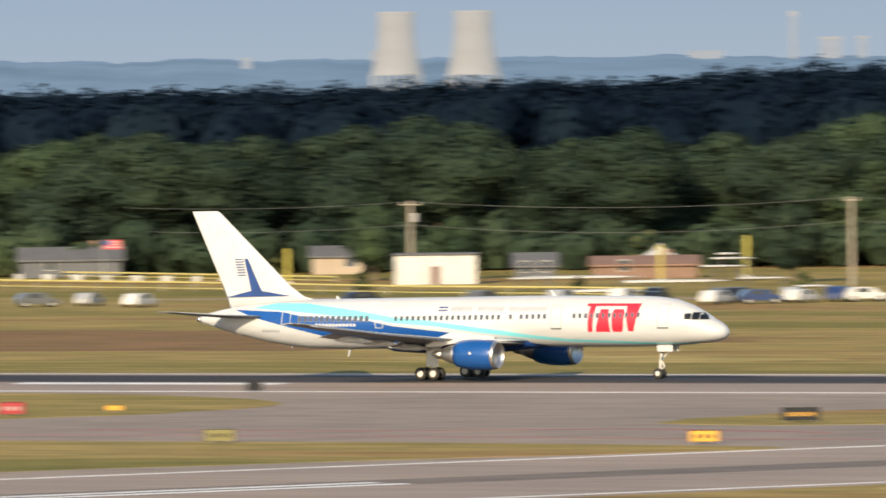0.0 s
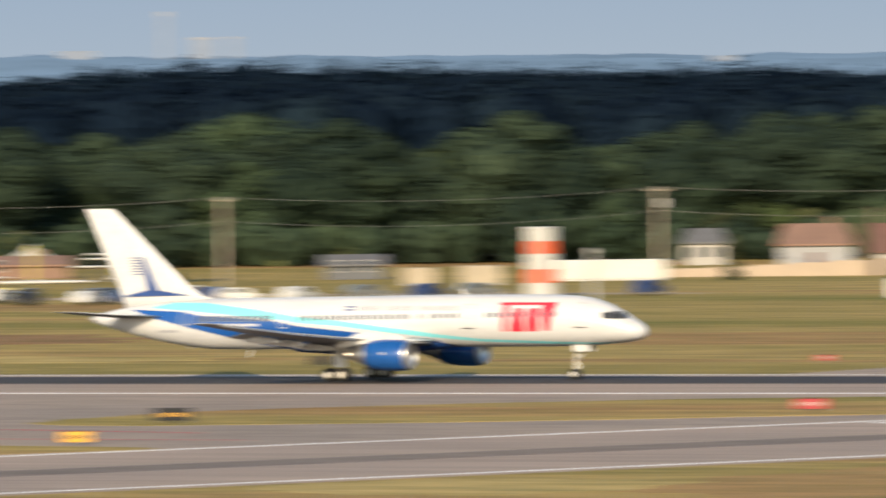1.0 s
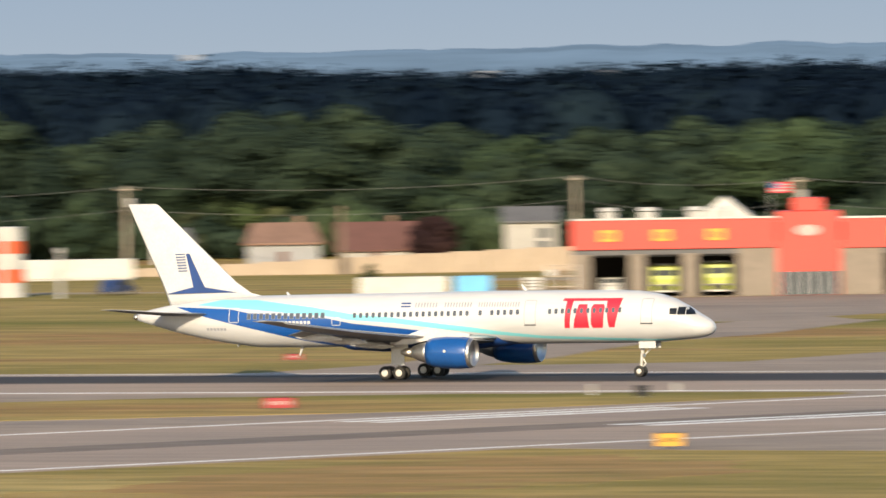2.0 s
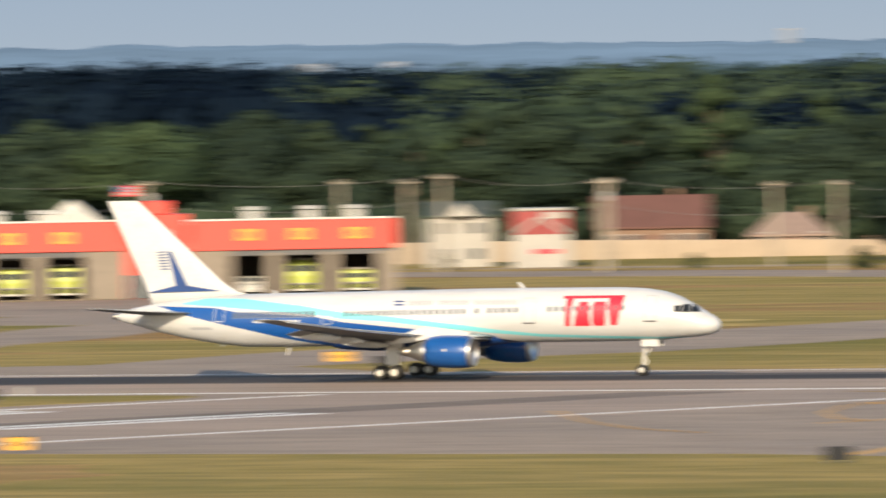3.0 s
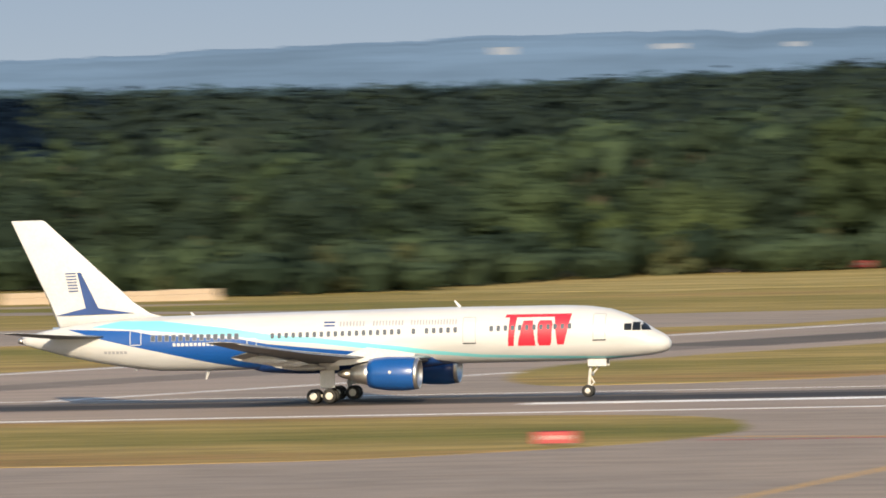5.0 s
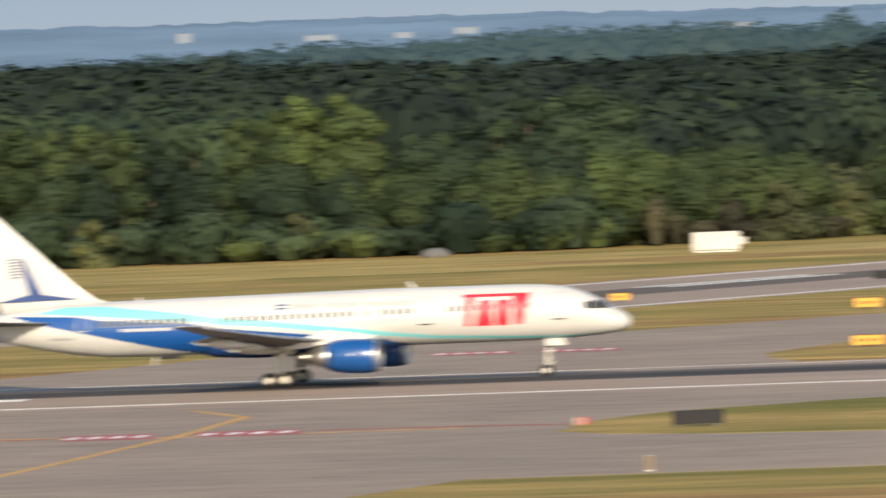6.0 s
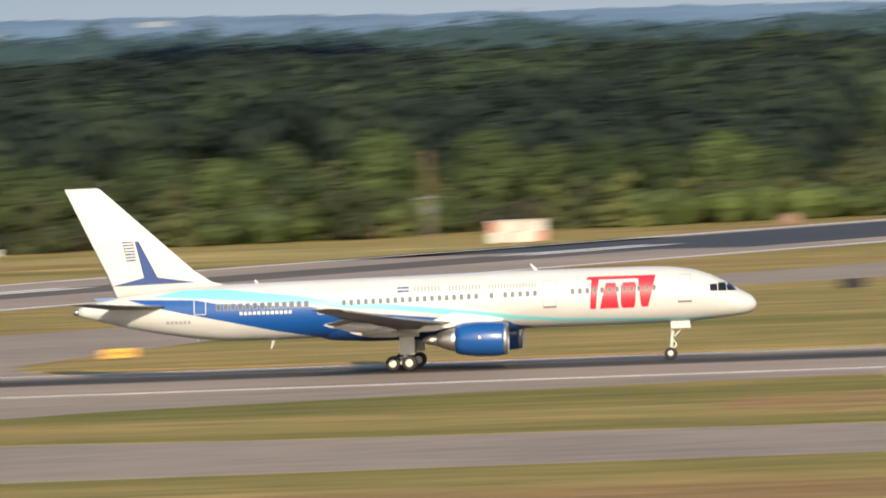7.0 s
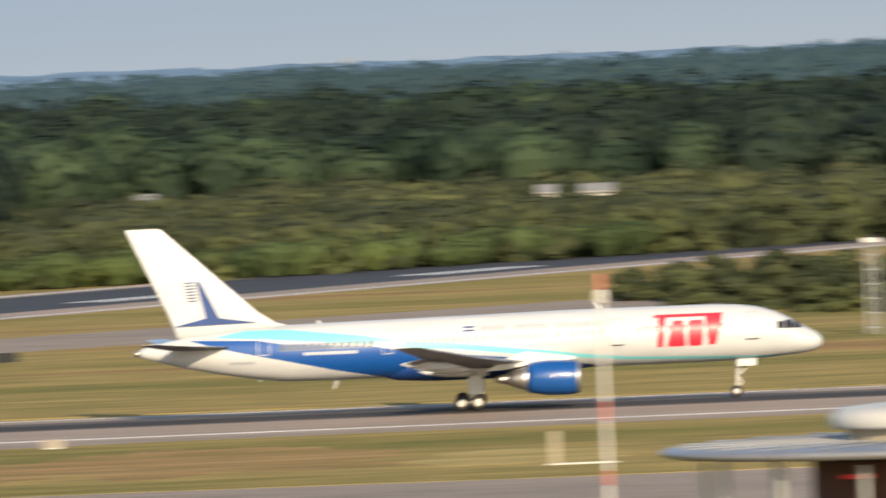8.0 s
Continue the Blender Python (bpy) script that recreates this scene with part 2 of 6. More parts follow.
# ---- the aircraft: x forward from the main wheels, y to its left, z up from the runway ----
TOP = [(-22.6, 4.95), (-21.5, 5.25), (-19.6, 5.62), (-16.5, 6.02), (-12.5, 6.24), (-7.8, 6.30), (-0.5, 6.38), (7, 6.48), (16.7, 6.46), (18.6, 6.38), (20.1, 6.15), (21.2, 5.78), (22.2, 5.27), (22.6, 5.02), (23.1, 4.70), (23.6, 4.44), (23.95, 4.23), (24.15, 4.04), (24.26, 3.87), (24.31, 3.64)]
LOW = [(-22.6, 4.40), (-21.5, 4.10), (-19.5, 3.54), (-17.2, 3.04), (-14.9, 2.64), (-12.6, 2.37), (-9.0, 2.32), (7.4, 2.50), (16.5, 2.52), (19.4, 2.56), (21.3, 2.72), (22.6, 2.82), (23.2, 2.90), (23.6, 2.98), (23.95, 3.10), (24.15, 3.23), (24.26, 3.38), (24.31, 3.57)]
WID = [(-22.6, 0.24), (-21.5, 0.50), (-19.5, 0.90), (-17.2, 1.25), (-14.9, 1.55), (-12.6, 1.76), (-9.5, 1.88), (16.5, 1.88), (18.6, 1.86), (20.1, 1.74), (21.2, 1.58), (22.2, 1.33), (23.0, 1.18), (23.5, 0.97), (23.9, 0.74), (24.15, 0.50), (24.26, 0.30), (24.31, 0.04)]


def side_y(x, z):
    """The hull's right flank at x, z."""
    t, b, w = interp(TOP, x), interp(LOW, x), interp(WID, x)
    k = max(-0.995, min(0.995, (2 * z - t - b) / max(0.01, t - b)))
    return -w * math.sqrt(1 - k * k)


def hull_paint():
    """White with a blue field and a cyan ribbon whose edges are curves over the hull's length."""
    m = material("hull_paint", (0.8, 0.8, 0.78), 0.38, 0.0, 0.12)
    n, l, b = nodes(m)
    co = n.new("ShaderNodeTexCoord")
    sep = n.new("ShaderNodeSeparateXYZ")
    l.new(co.outputs["Object"], sep.inputs[0])

    def math_(op, a, c):
        k = n.new("ShaderNodeMath")
        k.operation = op
        for s, v in zip(k.inputs, (a, c)):
            if isinstance(v, (int, float)):
                s.default_value = v
            else:
                l.new(v, s)
        return k.outputs[0]

    along = math_("DIVIDE", math_("ADD", sep.outputs[0], 23.0), 48.0)

    def edge(pts):
        r = ramp(m, along, [((x + 23.0) / 48.0, (z / 10,) * 3) for x, z in pts])
        r.node.color_ramp.interpolation = "LINEAR"
        return math_("MULTIPLY", r, 10.0)

    def between(lo, hi):
        return math_("MULTIPLY", math_("GREATER_THAN", sep.outputs[2], edge(lo)), math_("LESS_THAN", sep.outputs[2], edge(hi)))

    blue = between([(-19.4, 5.5), (-16.3, 4.63), (-11.9, 3.66), (-8.9, 2.98), (-5.5, 2.35), (-3.5, 1.9), (-3.0, 0.5)],
                   [(-19.6, 5.45), (-14.4, 5.27), (-12.8, 4.98), (-6.3, 4.55), (-4.3, 4.16), (0, 3.72), (4, 3.32), (4.1, 0.3)])
    belly = between([(-3.2, 9.9), (-3.0, 0.5)], [(4.0, 3.30), (6.5, 3.0), (8.5, 2.70), (10, 2.3), (22, 2.2)])
    cyan = between([(-17.4, 5.57), (-12.8, 5.24), (-6.3, 4.69), (-4.3, 4.39), (-0.8, 4.15), (3.3, 3.65), (7.2, 3.25), (11, 2.93), (16.7, 2.74), (20, 2.70), (23, 2.80)],
                   [(-17.4, 5.57), (-15.3, 5.97), (-12.3, 5.93), (-7.7, 5.40), (-4.0, 4.82), (-0.8, 4.56), (3.3, 4.05), (5.3, 3.83), (7.5, 3.50), (11, 3.14), (16.7, 2.93), (20, 2.84), (23, 2.80)])
    grime = ramp(m, noise_of(m, 0.7, 5, (0.25, 1, 1.5)), [(0.3, (0.43, 0.435, 0.44)), (0.6, (0.50, 0.505, 0.515))])
    c = mix(m, cyan, grime, (0.17, 0.53, 0.59))
    c = mix(m, blue, c, (0.006, 0.066, 0.265))
    c = mix(m, belly, c, (0.008, 0.036, 0.13))
    to_colour(m, c)
    return m


M_HULL = hull_paint()
M_WHITE = worn("white_aircraft_paint", (0.52, 0.525, 0.53), 0.35, 0.5, 0.12, 0, 0.2)
M_BLUE = worn("deep_blue_paint", (0.006, 0.068, 0.26), 0.3, 0.8, 0.2, 0, 0.4)
M_NAVY = worn("navy_blue_paint", (0.006, 0.042, 0.18), 0.6, 0.8, 0.2)
M_RED = worn("bright_red_paint", (0.66, 0.022, 0.045), 0.4, 0.8, 0.15)
M_GREYMARK = worn("pale_grey_paint", (0.29, 0.30, 0.33), 0.45, 0.8, 0.15)
M_RIM = worn("grey_blue_window_rim", (0.12, 0.15, 0.22), 0.45, 0.8, 0.15)
M_WINGGREY = worn("grey_wing_paint", (0.44, 0.445, 0.45), 0.42, 0.4, 0.25)
# wing grey darkened to carry the shade below wings, flaps and tailplane
M_WINGSHADE = worn("shaded_grey_underside", (0.15, 0.15, 0.155), 0.55, 0.4, 0.3)
M_METAL = worn("bare_polished_metal", (0.60, 0.59, 0.57), 0.42, 0.9, 0.25, 1.0)
M_HOTMETAL = worn("heat_tinted_metal", (0.50, 0.46, 0.41), 0.38, 1.2, 0.3, 1.0)
M_DARKIN = worn("dark_inlet", (0.03, 0.03, 0.033), 0.5, 1.0, 0.3)
M_TYRE = worn("black_tyre", (0.022, 0.021, 0.02), 0.8, 2.0, 0.3)
M_HUB = worn("pale_wheel_hub", (0.55, 0.53, 0.49), 0.45, 2.0, 0.25)
M_PANE = material("dark_cabin_window", (0.075, 0.085, 0.105), 0.25)
M_GLASS = material("cockpit_glass", (0.008, 0.010, 0.013), 0.3)

plane = thing("airliner", pose(-448.3, RY, 0), "white twin-engine airliner with blue and cyan flanks on the runway", "airplane")

WHEELS = []

# hull
bm = bmesh.new()
st = sorted({round(x, 3) for x in list(np.arange(-22.6, 20.0, 0.5)) + list(np.arange(20.0, 24.0, 0.15)) + [24.0, 24.1, 24.18, 24.24, 24.28, 24.31]})
N = 48
rings = []
for x in st:
    t, b, w = interp(TOP, x), interp(LOW, x), interp(WID, x)
    rings.append([bm.verts.new((x, -w * math.sin(2 * math.pi * k / N), (t + b) / 2 + (t - b) / 2 * math.cos(2 * math.pi * k / N))) for k in range(N)])
for a, b in zip(rings, rings[1:]):
    for k in range(N):
        bm.faces.new((a[k], b[k], b[(k + 1) % N], a[(k + 1) % N]))
bm.faces.new(rings[0][::-1])
bm.faces.new(rings[-1])
bmesh.ops.recalc_face_normals(bm, faces=bm.faces[:])
fuselage = part("fuselage", bm, M_HULL, plane, "white hull with a deep blue rear field and a cyan ribbon", True)
part("tail_cone_exhaust", lathe([(-22.95, 0.14), (-22.9, 0.2), (-22.58, 0.26)], 16, pose(0, 0, 4.67)), M_HOTMETAL, plane, "small metal exhaust ring", True)

# belly fairing round the wing roots
bm = bmesh.new()
fr = [(-6.2, 0.15, 2.45), (-5.0, 1.1, 2.12), (-2.5, 1.9, 1.98), (2, 2.15, 1.98), (5, 2.05, 2.12), (7.2, 1.4, 2.35), (8.6, 0.3, 2.52)]
rings = []
for x in np.arange(-6.2, 8.61, 0.37):
    w, lo = np.interp(x, [p[0] for p in fr], [p[1] for p in fr]), np.interp(x, [p[0] for p in fr], [p[2] for p in fr])
    rings.append([bm.verts.new((x, -w * math.sin(a), 3.0 + (3.0 - lo) * -math.cos(a) if math.cos(a) > 0 else 3.0 - 0.35 * math.cos(a))) for a in [2 * math.pi * k / 24 for k in range(24)]])
for a, b in zip(rings, rings[1:]):
    for k in range(24):
        bm.faces.new((a[k], b[k], b[(k + 1) % 24], a[(k + 1) % 24]))
bm.faces.new(rings[0]), bm.faces.new(rings[-1])
bmesh.ops.recalc_face_normals(bm, faces=bm.faces[:])
part("belly_fairing", bm, M_NAVY, plane, "dark blue fairing under the wing roots", True)


def decal(name, rows, mat, parent, label="", off=0.012, step=0.5):
    """A thin painted shape on the right flank: rows of z, x from, x to, followed over the hull's curve."""
    bm = bmesh.new()
    fine = []
    for (z0, a0, b0), (z1, a1, b1) in zip(rows, rows[1:]):
        n = max(1, int(abs(z1 - z0) / 0.12))
        fine += [(z0 + (z1 - z0) * k / n, a0 + (a1 - a0) * k / n, b0 + (b1 - b0) * k / n) for k in range(n)]
    fine.append(rows[-1])
    n = max(1, int(max(abs(r[2] - r[1]) for r in fine) / step))
    grid = [[bm.verts.new((a + (b - a) * k / n, side_y(a + (b - a) * k / n, z) - off, z)) for k in range(n + 1)] for z, a, b in fine]
    for r0, r1 in zip(grid, grid[1:]):
        for k in range(n):
            bm.faces.new((r0[k], r0[k + 1], r1[k + 1], r1[k]))
    bmesh.ops.recalc_face_normals(bm, faces=bm.faces[:])
    for f in bm.faces:
        if f.normal.y > 0:
            f.normal_flip()
    return part(name, bm, mat, parent, label, True)


# cabin windows
wx = [-12.7 + 0.508 * k for k in range(13)] + [-4.0 + 0.508 * k for k in range(19)] + [6.2] + [7.15 + 0.515 * k for k in range(5)] + [11.8 + 0.51 * k for k in range(12)]
for x in wx:
    z = 4.72 + 0.013 * (x + 6) if x > -5 else 4.72 + 0.005 * (x + 12)
    tail = x < -5
    if tail:
        decal("window_surround", [(z - 0.24, x - 0.18, x + 0.18), (z + 0.24, x - 0.18, x + 0.18)], M_RIM, fuselage, "grey-blue window rim", 0.010)
    decal("window", [(z - 0.19, x - 0.08, x + 0.08), (z - 0.14, x - 0.13, x + 0.13), (z + 0.14, x - 0.13, x + 0.13), (z + 0.19, x - 0.08, x + 0.08)], M_PANE, fuselage, "small dark cabin window", 0.016)
# cockpit windows
for rows in ([(4.66, 21.26, 21.74), (5.12, 21.22, 21.72)], [(4.64, 21.80, 22.36), (5.20, 21.78, 22.24)], [(4.64, 22.42, 23.02), (4.95, 22.34, 22.72), (5.18, 22.28, 22.40)]):
    decal("cockpit_window", rows, M_GLASS, fuselage, "black cockpit window", 0.05, 0.1)
# doors: a thin outline and a sill mark each
for x, z, w, h, mat, sill in ((10.2, 4.0, 0.85, 1.75, M_GREYMARK, True), (19.5, 4.06, 0.80, 1.75, M_GREYMARK, True), (-14.0, 4.3, 0.75, 1.0, M_WHITE, False), (-5.5, 4.05, 0.62, 0.5, M_WHITE, False)):
    e = 0.055 if mat is M_WHITE else 0.045
    d = decal("door", [(z + 0.02, x - w / 2 + e, x + w / 2 - e), (z + h, x - w / 2 + e, x + w / 2 - e)], M_HULL, fuselage, "cabin door flush in the hull", 0.006)
    for r in ([(z, x - w / 2 - e, x - w / 2), (z + h, x - w / 2 - e, x - w / 2)], [(z, x + w / 2, x + w / 2 + e), (z + h, x + w / 2, x + w / 2 + e)], [(z + h, x - w / 2, x + w / 2), (z + h + e, x - w / 2, x + w / 2)], [(z - e, x - w / 2, x + w / 2), (z, x - w / 2, x + w / 2)]):
        decal("door_outline", r, mat, fuselage, "thin painted door outline", 0.014)
    if sill:
        decal("door_sill", [(z - 0.10, x - 0.45, x + 0.45), (z - 0.02, x - 0.50, x + 0.50)], M_DARKIN, fuselage, "dark scuffed door sill", 0.03)
# red emblem: a long bar with four plain blocks below it
decal("red_bar", [(5.70, 12.76, 17.46), (5.90, 12.82, 17.54)], M_RED, fuselage, "long red painted bar")
decal("red_block", [(3.70, 12.96, 13.36), (5.70, 13.10, 13.62)], M_RED, fuselage, "slanting red painted block", 0.014)
decal("red_block", [(3.70, 13.66, 14.94), (4.1, 13.74, 14.90), (5.46, 14.10, 14.78)], M_RED, fuselage, "solid red painted wedge", 0.014)
decal("red_block", [(3.70, 15.20, 15.98), (3.95, 15.10, 16.08), (5.2, 15.12, 16.20), (5.46, 15.28, 16.12)], M_RED, fuselage, "solid rounded red painted block", 0.014)
decal("red_block", [(3.74, 16.50, 16.95), (4.5, 16.42, 17.20), (5.70, 16.32, 17.48)], M_RED, fuselage, "solid red painted wedge", 0.014)
# small flag and pale bars of writing
for k, mat in enumerate((M_NAVY, M_WHITE, M_NAVY)):
    decal("flag_stripe", [(5.32 + k * 0.12, -0.3, 0.5), (5.43 + k * 0.12, -0.3, 0.5)], mat, fuselage, "small flag stripe", 0.014)
for x0, x1, n in ((0.85, 2.75, 4), (3.25, 5.55, 5), (6.0, 9.4, 8)):
    step = (x1 - x0) / n / 2
    for k in range(2 * n):
        decal("grey_bar", [(5.31, x0 + k * step, x0 + (k + 0.5) * step), (5.66, x0 + k * step, x0 + (k + 0.5) * step)], M_GREYMARK, fuselage, "pale grey bar of writing", 0.014)
for k in range(12):
    decal("white_bar", [(4.14, -11.25 + k * 0.31, -11.03 + k * 0.31), (4.36, -11.25 + k * 0.31, -11.03 + k * 0.31)], M_WHITE, fuselage, "white bar of writing", 0.014)
for k in range(6):
    decal("grey_bar", [(3.66, -16.4 + k * 0.30, -16.18 + k * 0.30), (3.86, -16.4 + k * 0.30, -16.18 + k * 0.30)], M_GREYMARK, fuselage, "pale grey bar of writing", 0.014)


def foil(name, sections, mat, parent, label="", low=None, n=10):
    """A lifting surface lofted through sections: leading edge point, trailing edge point, thickness."""
    bm = bmesh.new()
    rings = []
    for le, te, thick in sections:
        le, te = Vector(le), Vector(te)
        up = Vector((0, 0, 1)) if abs(le.y - sections[0][0][1]) > 0.01 or abs(sections[-1][0][1] - sections[0][0][1]) > 0.5 else Vector((0, 1, 0))
        ring = []
        for k in range(2 * n):
            s = k / n if k < n else 2 - k / n
            c = (1 - math.cos(math.pi * s)) / 2
            h = thick * 2.6 * (0.2969 * math.sqrt(c) - 0.126 * c - 0.3516 * c * c + 0.2843 * c ** 3 - 0.1015 * c ** 4) * (1.0 if k < n else -0.75)
            ring.append(bm.verts.new(le + (te - le) * c + up * h))
        rings.append(ring)
    for a, b in zip(rings, rings[1:]):
        for k in range(2 * n):
            bm.faces.new((a[k], b[k], b[(k + 1) % (2 * n)], a[(k + 1) % (2 * n)]))
    bm.faces.new(rings[0]), bm.faces.new(rings[-1])
    bmesh.ops.recalc_face_normals(bm, faces=bm.faces[:])
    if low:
        # faces looking down take the darker copy, shade put into colour
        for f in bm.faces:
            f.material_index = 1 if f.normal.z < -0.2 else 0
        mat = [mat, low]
    return part(name, bm, mat, parent, label, True)


def wing_le(y):
    return interp([(1.5, 7.2), (3.0, 5.9), (6.5, 3.85), (19.0, -3.1)], y)


def wing_te(y):
    return interp([(1.5, -2.2), (7.2, -1.55), (19.0, -4.75)], y)


def wing_z(y):
    return interp([(1.5, 2.78), (7, 3.28), (13, 3.95), (19.0, 4.82)], y)


for s, side in ((-1, "right"), (1, "left")):
    secs = []
    for y in (1.5, 3.0, 5, 7.2, 10, 13, 16, 18.4, 19.0):
        z, ch = wing_z(y), wing_le(y) - wing_te(y)
        k = 0.55 if y == 19.0 else 1
        secs.append(((wing_le(y) - (0.4 if y == 19 else 0), s * y, z), (wing_te(y), s * y, z - 0.02 * ch), ch * 0.115 * k))
    wing = foil("wing", secs, M_WINGGREY, plane, "swept grey wing with underside painted darker as in shade", M_WINGSHADE)
    # flaps partly out, their track fairings and the slat edge
    for y0, y1 in ((2.2, 6.2), (7.2, 14.0)):
        foil("flap", [((wing_te(y) + 0.55, s * y, wing_z(y) - 0.17), (wing_te(y) - 0.75, s * y, wing_z(y) - 0.50), 0.16) for y in (y0, (y0 + y1) / 2, y1)], M_WINGGREY, wing, "slotted flap lowered for take-off", M_WINGSHADE)
    for y in (5.0, 9.3, 12.2):
        z = wing_z(y)
        part("flap_fairing", lathe([(-2.1, 0.02), (-1.6, 0.16), (-0.4, 0.26), (1.0, 0.22), (1.9, 0.03)], 12, pose(wing_te(y) + 0.5, s * y, z - 0.48, 0, 4, 0) @ Matrix.Diagonal((1, 0.75, 1.15, 1))), M_WINGGREY, wing, "canoe-shaped flap track fairing", True)
    foil("slat", [((wing_le(y) + 0.20, s * y, wing_z(y) - 0.14), (wing_le(y) - 0.45, s * y, wing_z(y) + 0.08), 0.10) for y in (7.5, 12, 18)], M_METAL, wing, "bright metal leading edge slat")
    foil("stabiliser", [((-15.9, s * 0.7, 4.85), (-20.4, s * 0.7, 4.80), 0.58), ((-18.6, s * 4.2, 5.12), (-21.4, s * 4.2, 5.08), 0.40), ((-21.0, s * 7.4, 5.42), (-22.35, s * 7.4, 5.40), 0.13), ((-21.4, s * 7.6, 5.43), (-22.35, s * 7.6, 5.42), 0.05)], M_WHITE, plane, "white tailplane with underside painted grey as in shade", M_WINGSHADE)

    # engine
    eng = part("engine", lathe([(4.05, 0.98), (4.5, 1.10), (5.4, 1.20), (6.6, 1.20), (7.25, 1.13), (7.52, 1.05), (7.50, 1.0), (7.1, 0.92)], 40, pose(0, s * 6.5, 2.22, 0, 1.5, 0)), M_BLUE, plane, "deep blue engine cowling", True)
    part("intake_lip", lathe([(7.36, 1.11), (7.48, 1.09), (7.58, 1.05), (7.64, 0.99), (7.58, 0.93), (7.2, 0.90)], 40, pose(0, s * 6.5, 2.22, 0, 1.5, 0)), M_METAL, eng, "polished metal intake lip", True)
    part("fan", lathe([(7.11, 0.905), (7.125, 0.30), (7.34, 0.02)], 32, pose(0, s * 6.5, 2.22, 0, 1.5, 0)), M_DARKIN, eng, "dark fan disc", True)
    part("core_cowl", lathe([(2.75, 0.44), (3.2, 0.62), (3.7, 0.76), (4.3, 0.90)], 32, pose(0, s * 6.5, 2.18, 0, 1.5, 0)), M_METAL, eng, "bare metal core cowl", True)
    part("exhaust_cone", lathe([(1.75, 0.10), (2.1, 0.28), (2.8, 0.40)], 24, pose(0, s * 6.5, 2.14, 0, 1.5, 0)), M_HOTMETAL, eng, "heat-tinted exhaust cone", True)
    part("round_badge", lathe([(0, 0.11), (0.03, 0.11)], 16, pose(5.75, s * 7.72, 2.2, 0, 0, -90 if s < 0 else 90)), M_WHITE, eng, "small white round mark")
    # pylon
    bm = bmesh.new()
    prof = [(1.2, 2.66), (2.6, 2.72), (4.2, 3.02), (7.3, 3.28), (7.4, 3.42), (6.0, 3.66), (3.9, 3.92), (2.5, 3.45)]
    a = [bm.verts.new((x, s * 6.5 - 0.17, z)) for x, z in prof]
    b = [bm.verts.new((x, s * 6.5 + 0.17, z)) for x, z in prof]
    bm.faces.new(a), bm.faces.new(b[::-1])
    for k in range(len(a)):
        bm.faces.new((a[k], b[k], b[(k + 1) % len(a)], a[(k + 1) % len(a)]))
    bmesh.ops.recalc_face_normals(bm, faces=bm.faces[:])
    part("pylon", bm, M_WHITE, plane, "white engine pylon")
    # pale root fairing over the inner wing
    foil("wing_root_fillet", [((7.4, s * 1.55, 3.0), (1.0, s * 1.55, 3.1), 0.9), ((5.4, s * 3.6, 3.05), (1.8, s * 3.6, 3.05), 0.35)], M_WHITE, plane, "white wing root fillet")

    # main gear
    gear = part("main_gear", rod((0.25, s * 3.66, 0.5), (0.35, s * 3.4, 3.0), 0.15, 0.19, 12), M_HUB, plane, "grey oleo strut")
    part("bogie_beam", rod((-0.62, s * 3.66, 0.5), (0.62, s * 3.66, 0.5), 0.11), M_HUB, gear)
    part("side_brace", rod((0.3, s * 3.6, 1.6), (0.4, s * 2.2, 2.7), 0.07), M_HUB, gear)
    part("gear_door", box(1.05, 0.06, 1.25, 0.45, s * 4.1, 1.08, 0.03), M_WHITE, gear, "white gear door panel")
    part("gear_door", box(1.45, 0.06, 0.75, 0.6, s * 4.16, 2.3, 0.03), M_WINGGREY, gear, "grey upper gear door")
    for x in (-0.57, 0.57):
        for dy in (-0.43, 0.43):
            wh = part("wheel", lathe([(-0.19, 0.30), (-0.18, 0.43), (-0.12, 0.50), (0.12, 0.50), (0.18, 0.43), (0.19, 0.30)], 28, pose(0, 0, 0, 0, 0, 90)), M_TYRE, plane, "black main wheel tyre", True)
            wh.location = (x, s * 3.66 + dy, 0.5)
            WHEELS.append(wh)
            part("hub", lathe([(-0.205, 0.12), (-0.20, 0.25), (-0.17, 0.29), (0.17, 0.29), (0.20, 0.25), (0.205, 0.12)], 20, pose(0, 0, 0, 0, 0, 90)), M_HUB, wh, "pale metal hub", True)

# fin
fin = foil("fin", [((-11.8, 0, 6.12), (-19.9, 0, 5.4), 0.10), ((-13.2, 0, 6.45), (-20.25, 0, 6.4), 0.46), ((-14.4, 0, 7.25), (-20.55, 0, 7.2), 0.62), ((-20.75, 0, 13.1), (-23.22, 0, 13.05), 0.30), ((-21.0, 0, 13.22), (-23.25, 0, 13.20), 0.10)], M_WHITE, plane, "tall swept white fin")


def fin_mark(name, pts, mat, label):
    bm = bmesh.new()
    a = [bm.verts.new((x, -0.175, z)) for x, z in pts]
    b = [bm.verts.new((x, -0.05, z)) for x, z in pts]
    bm.faces.new(a), bm.faces.new(b[::-1])
    for k in range(len(a)):
        bm.faces.new((a[k], b[k], b[(k + 1) % len(a)], a[(k + 1) % len(a)]))
    bmesh.ops.recalc_face_normals(bm, faces=bm.faces[:])
    part(name, bm, mat, fin, label)


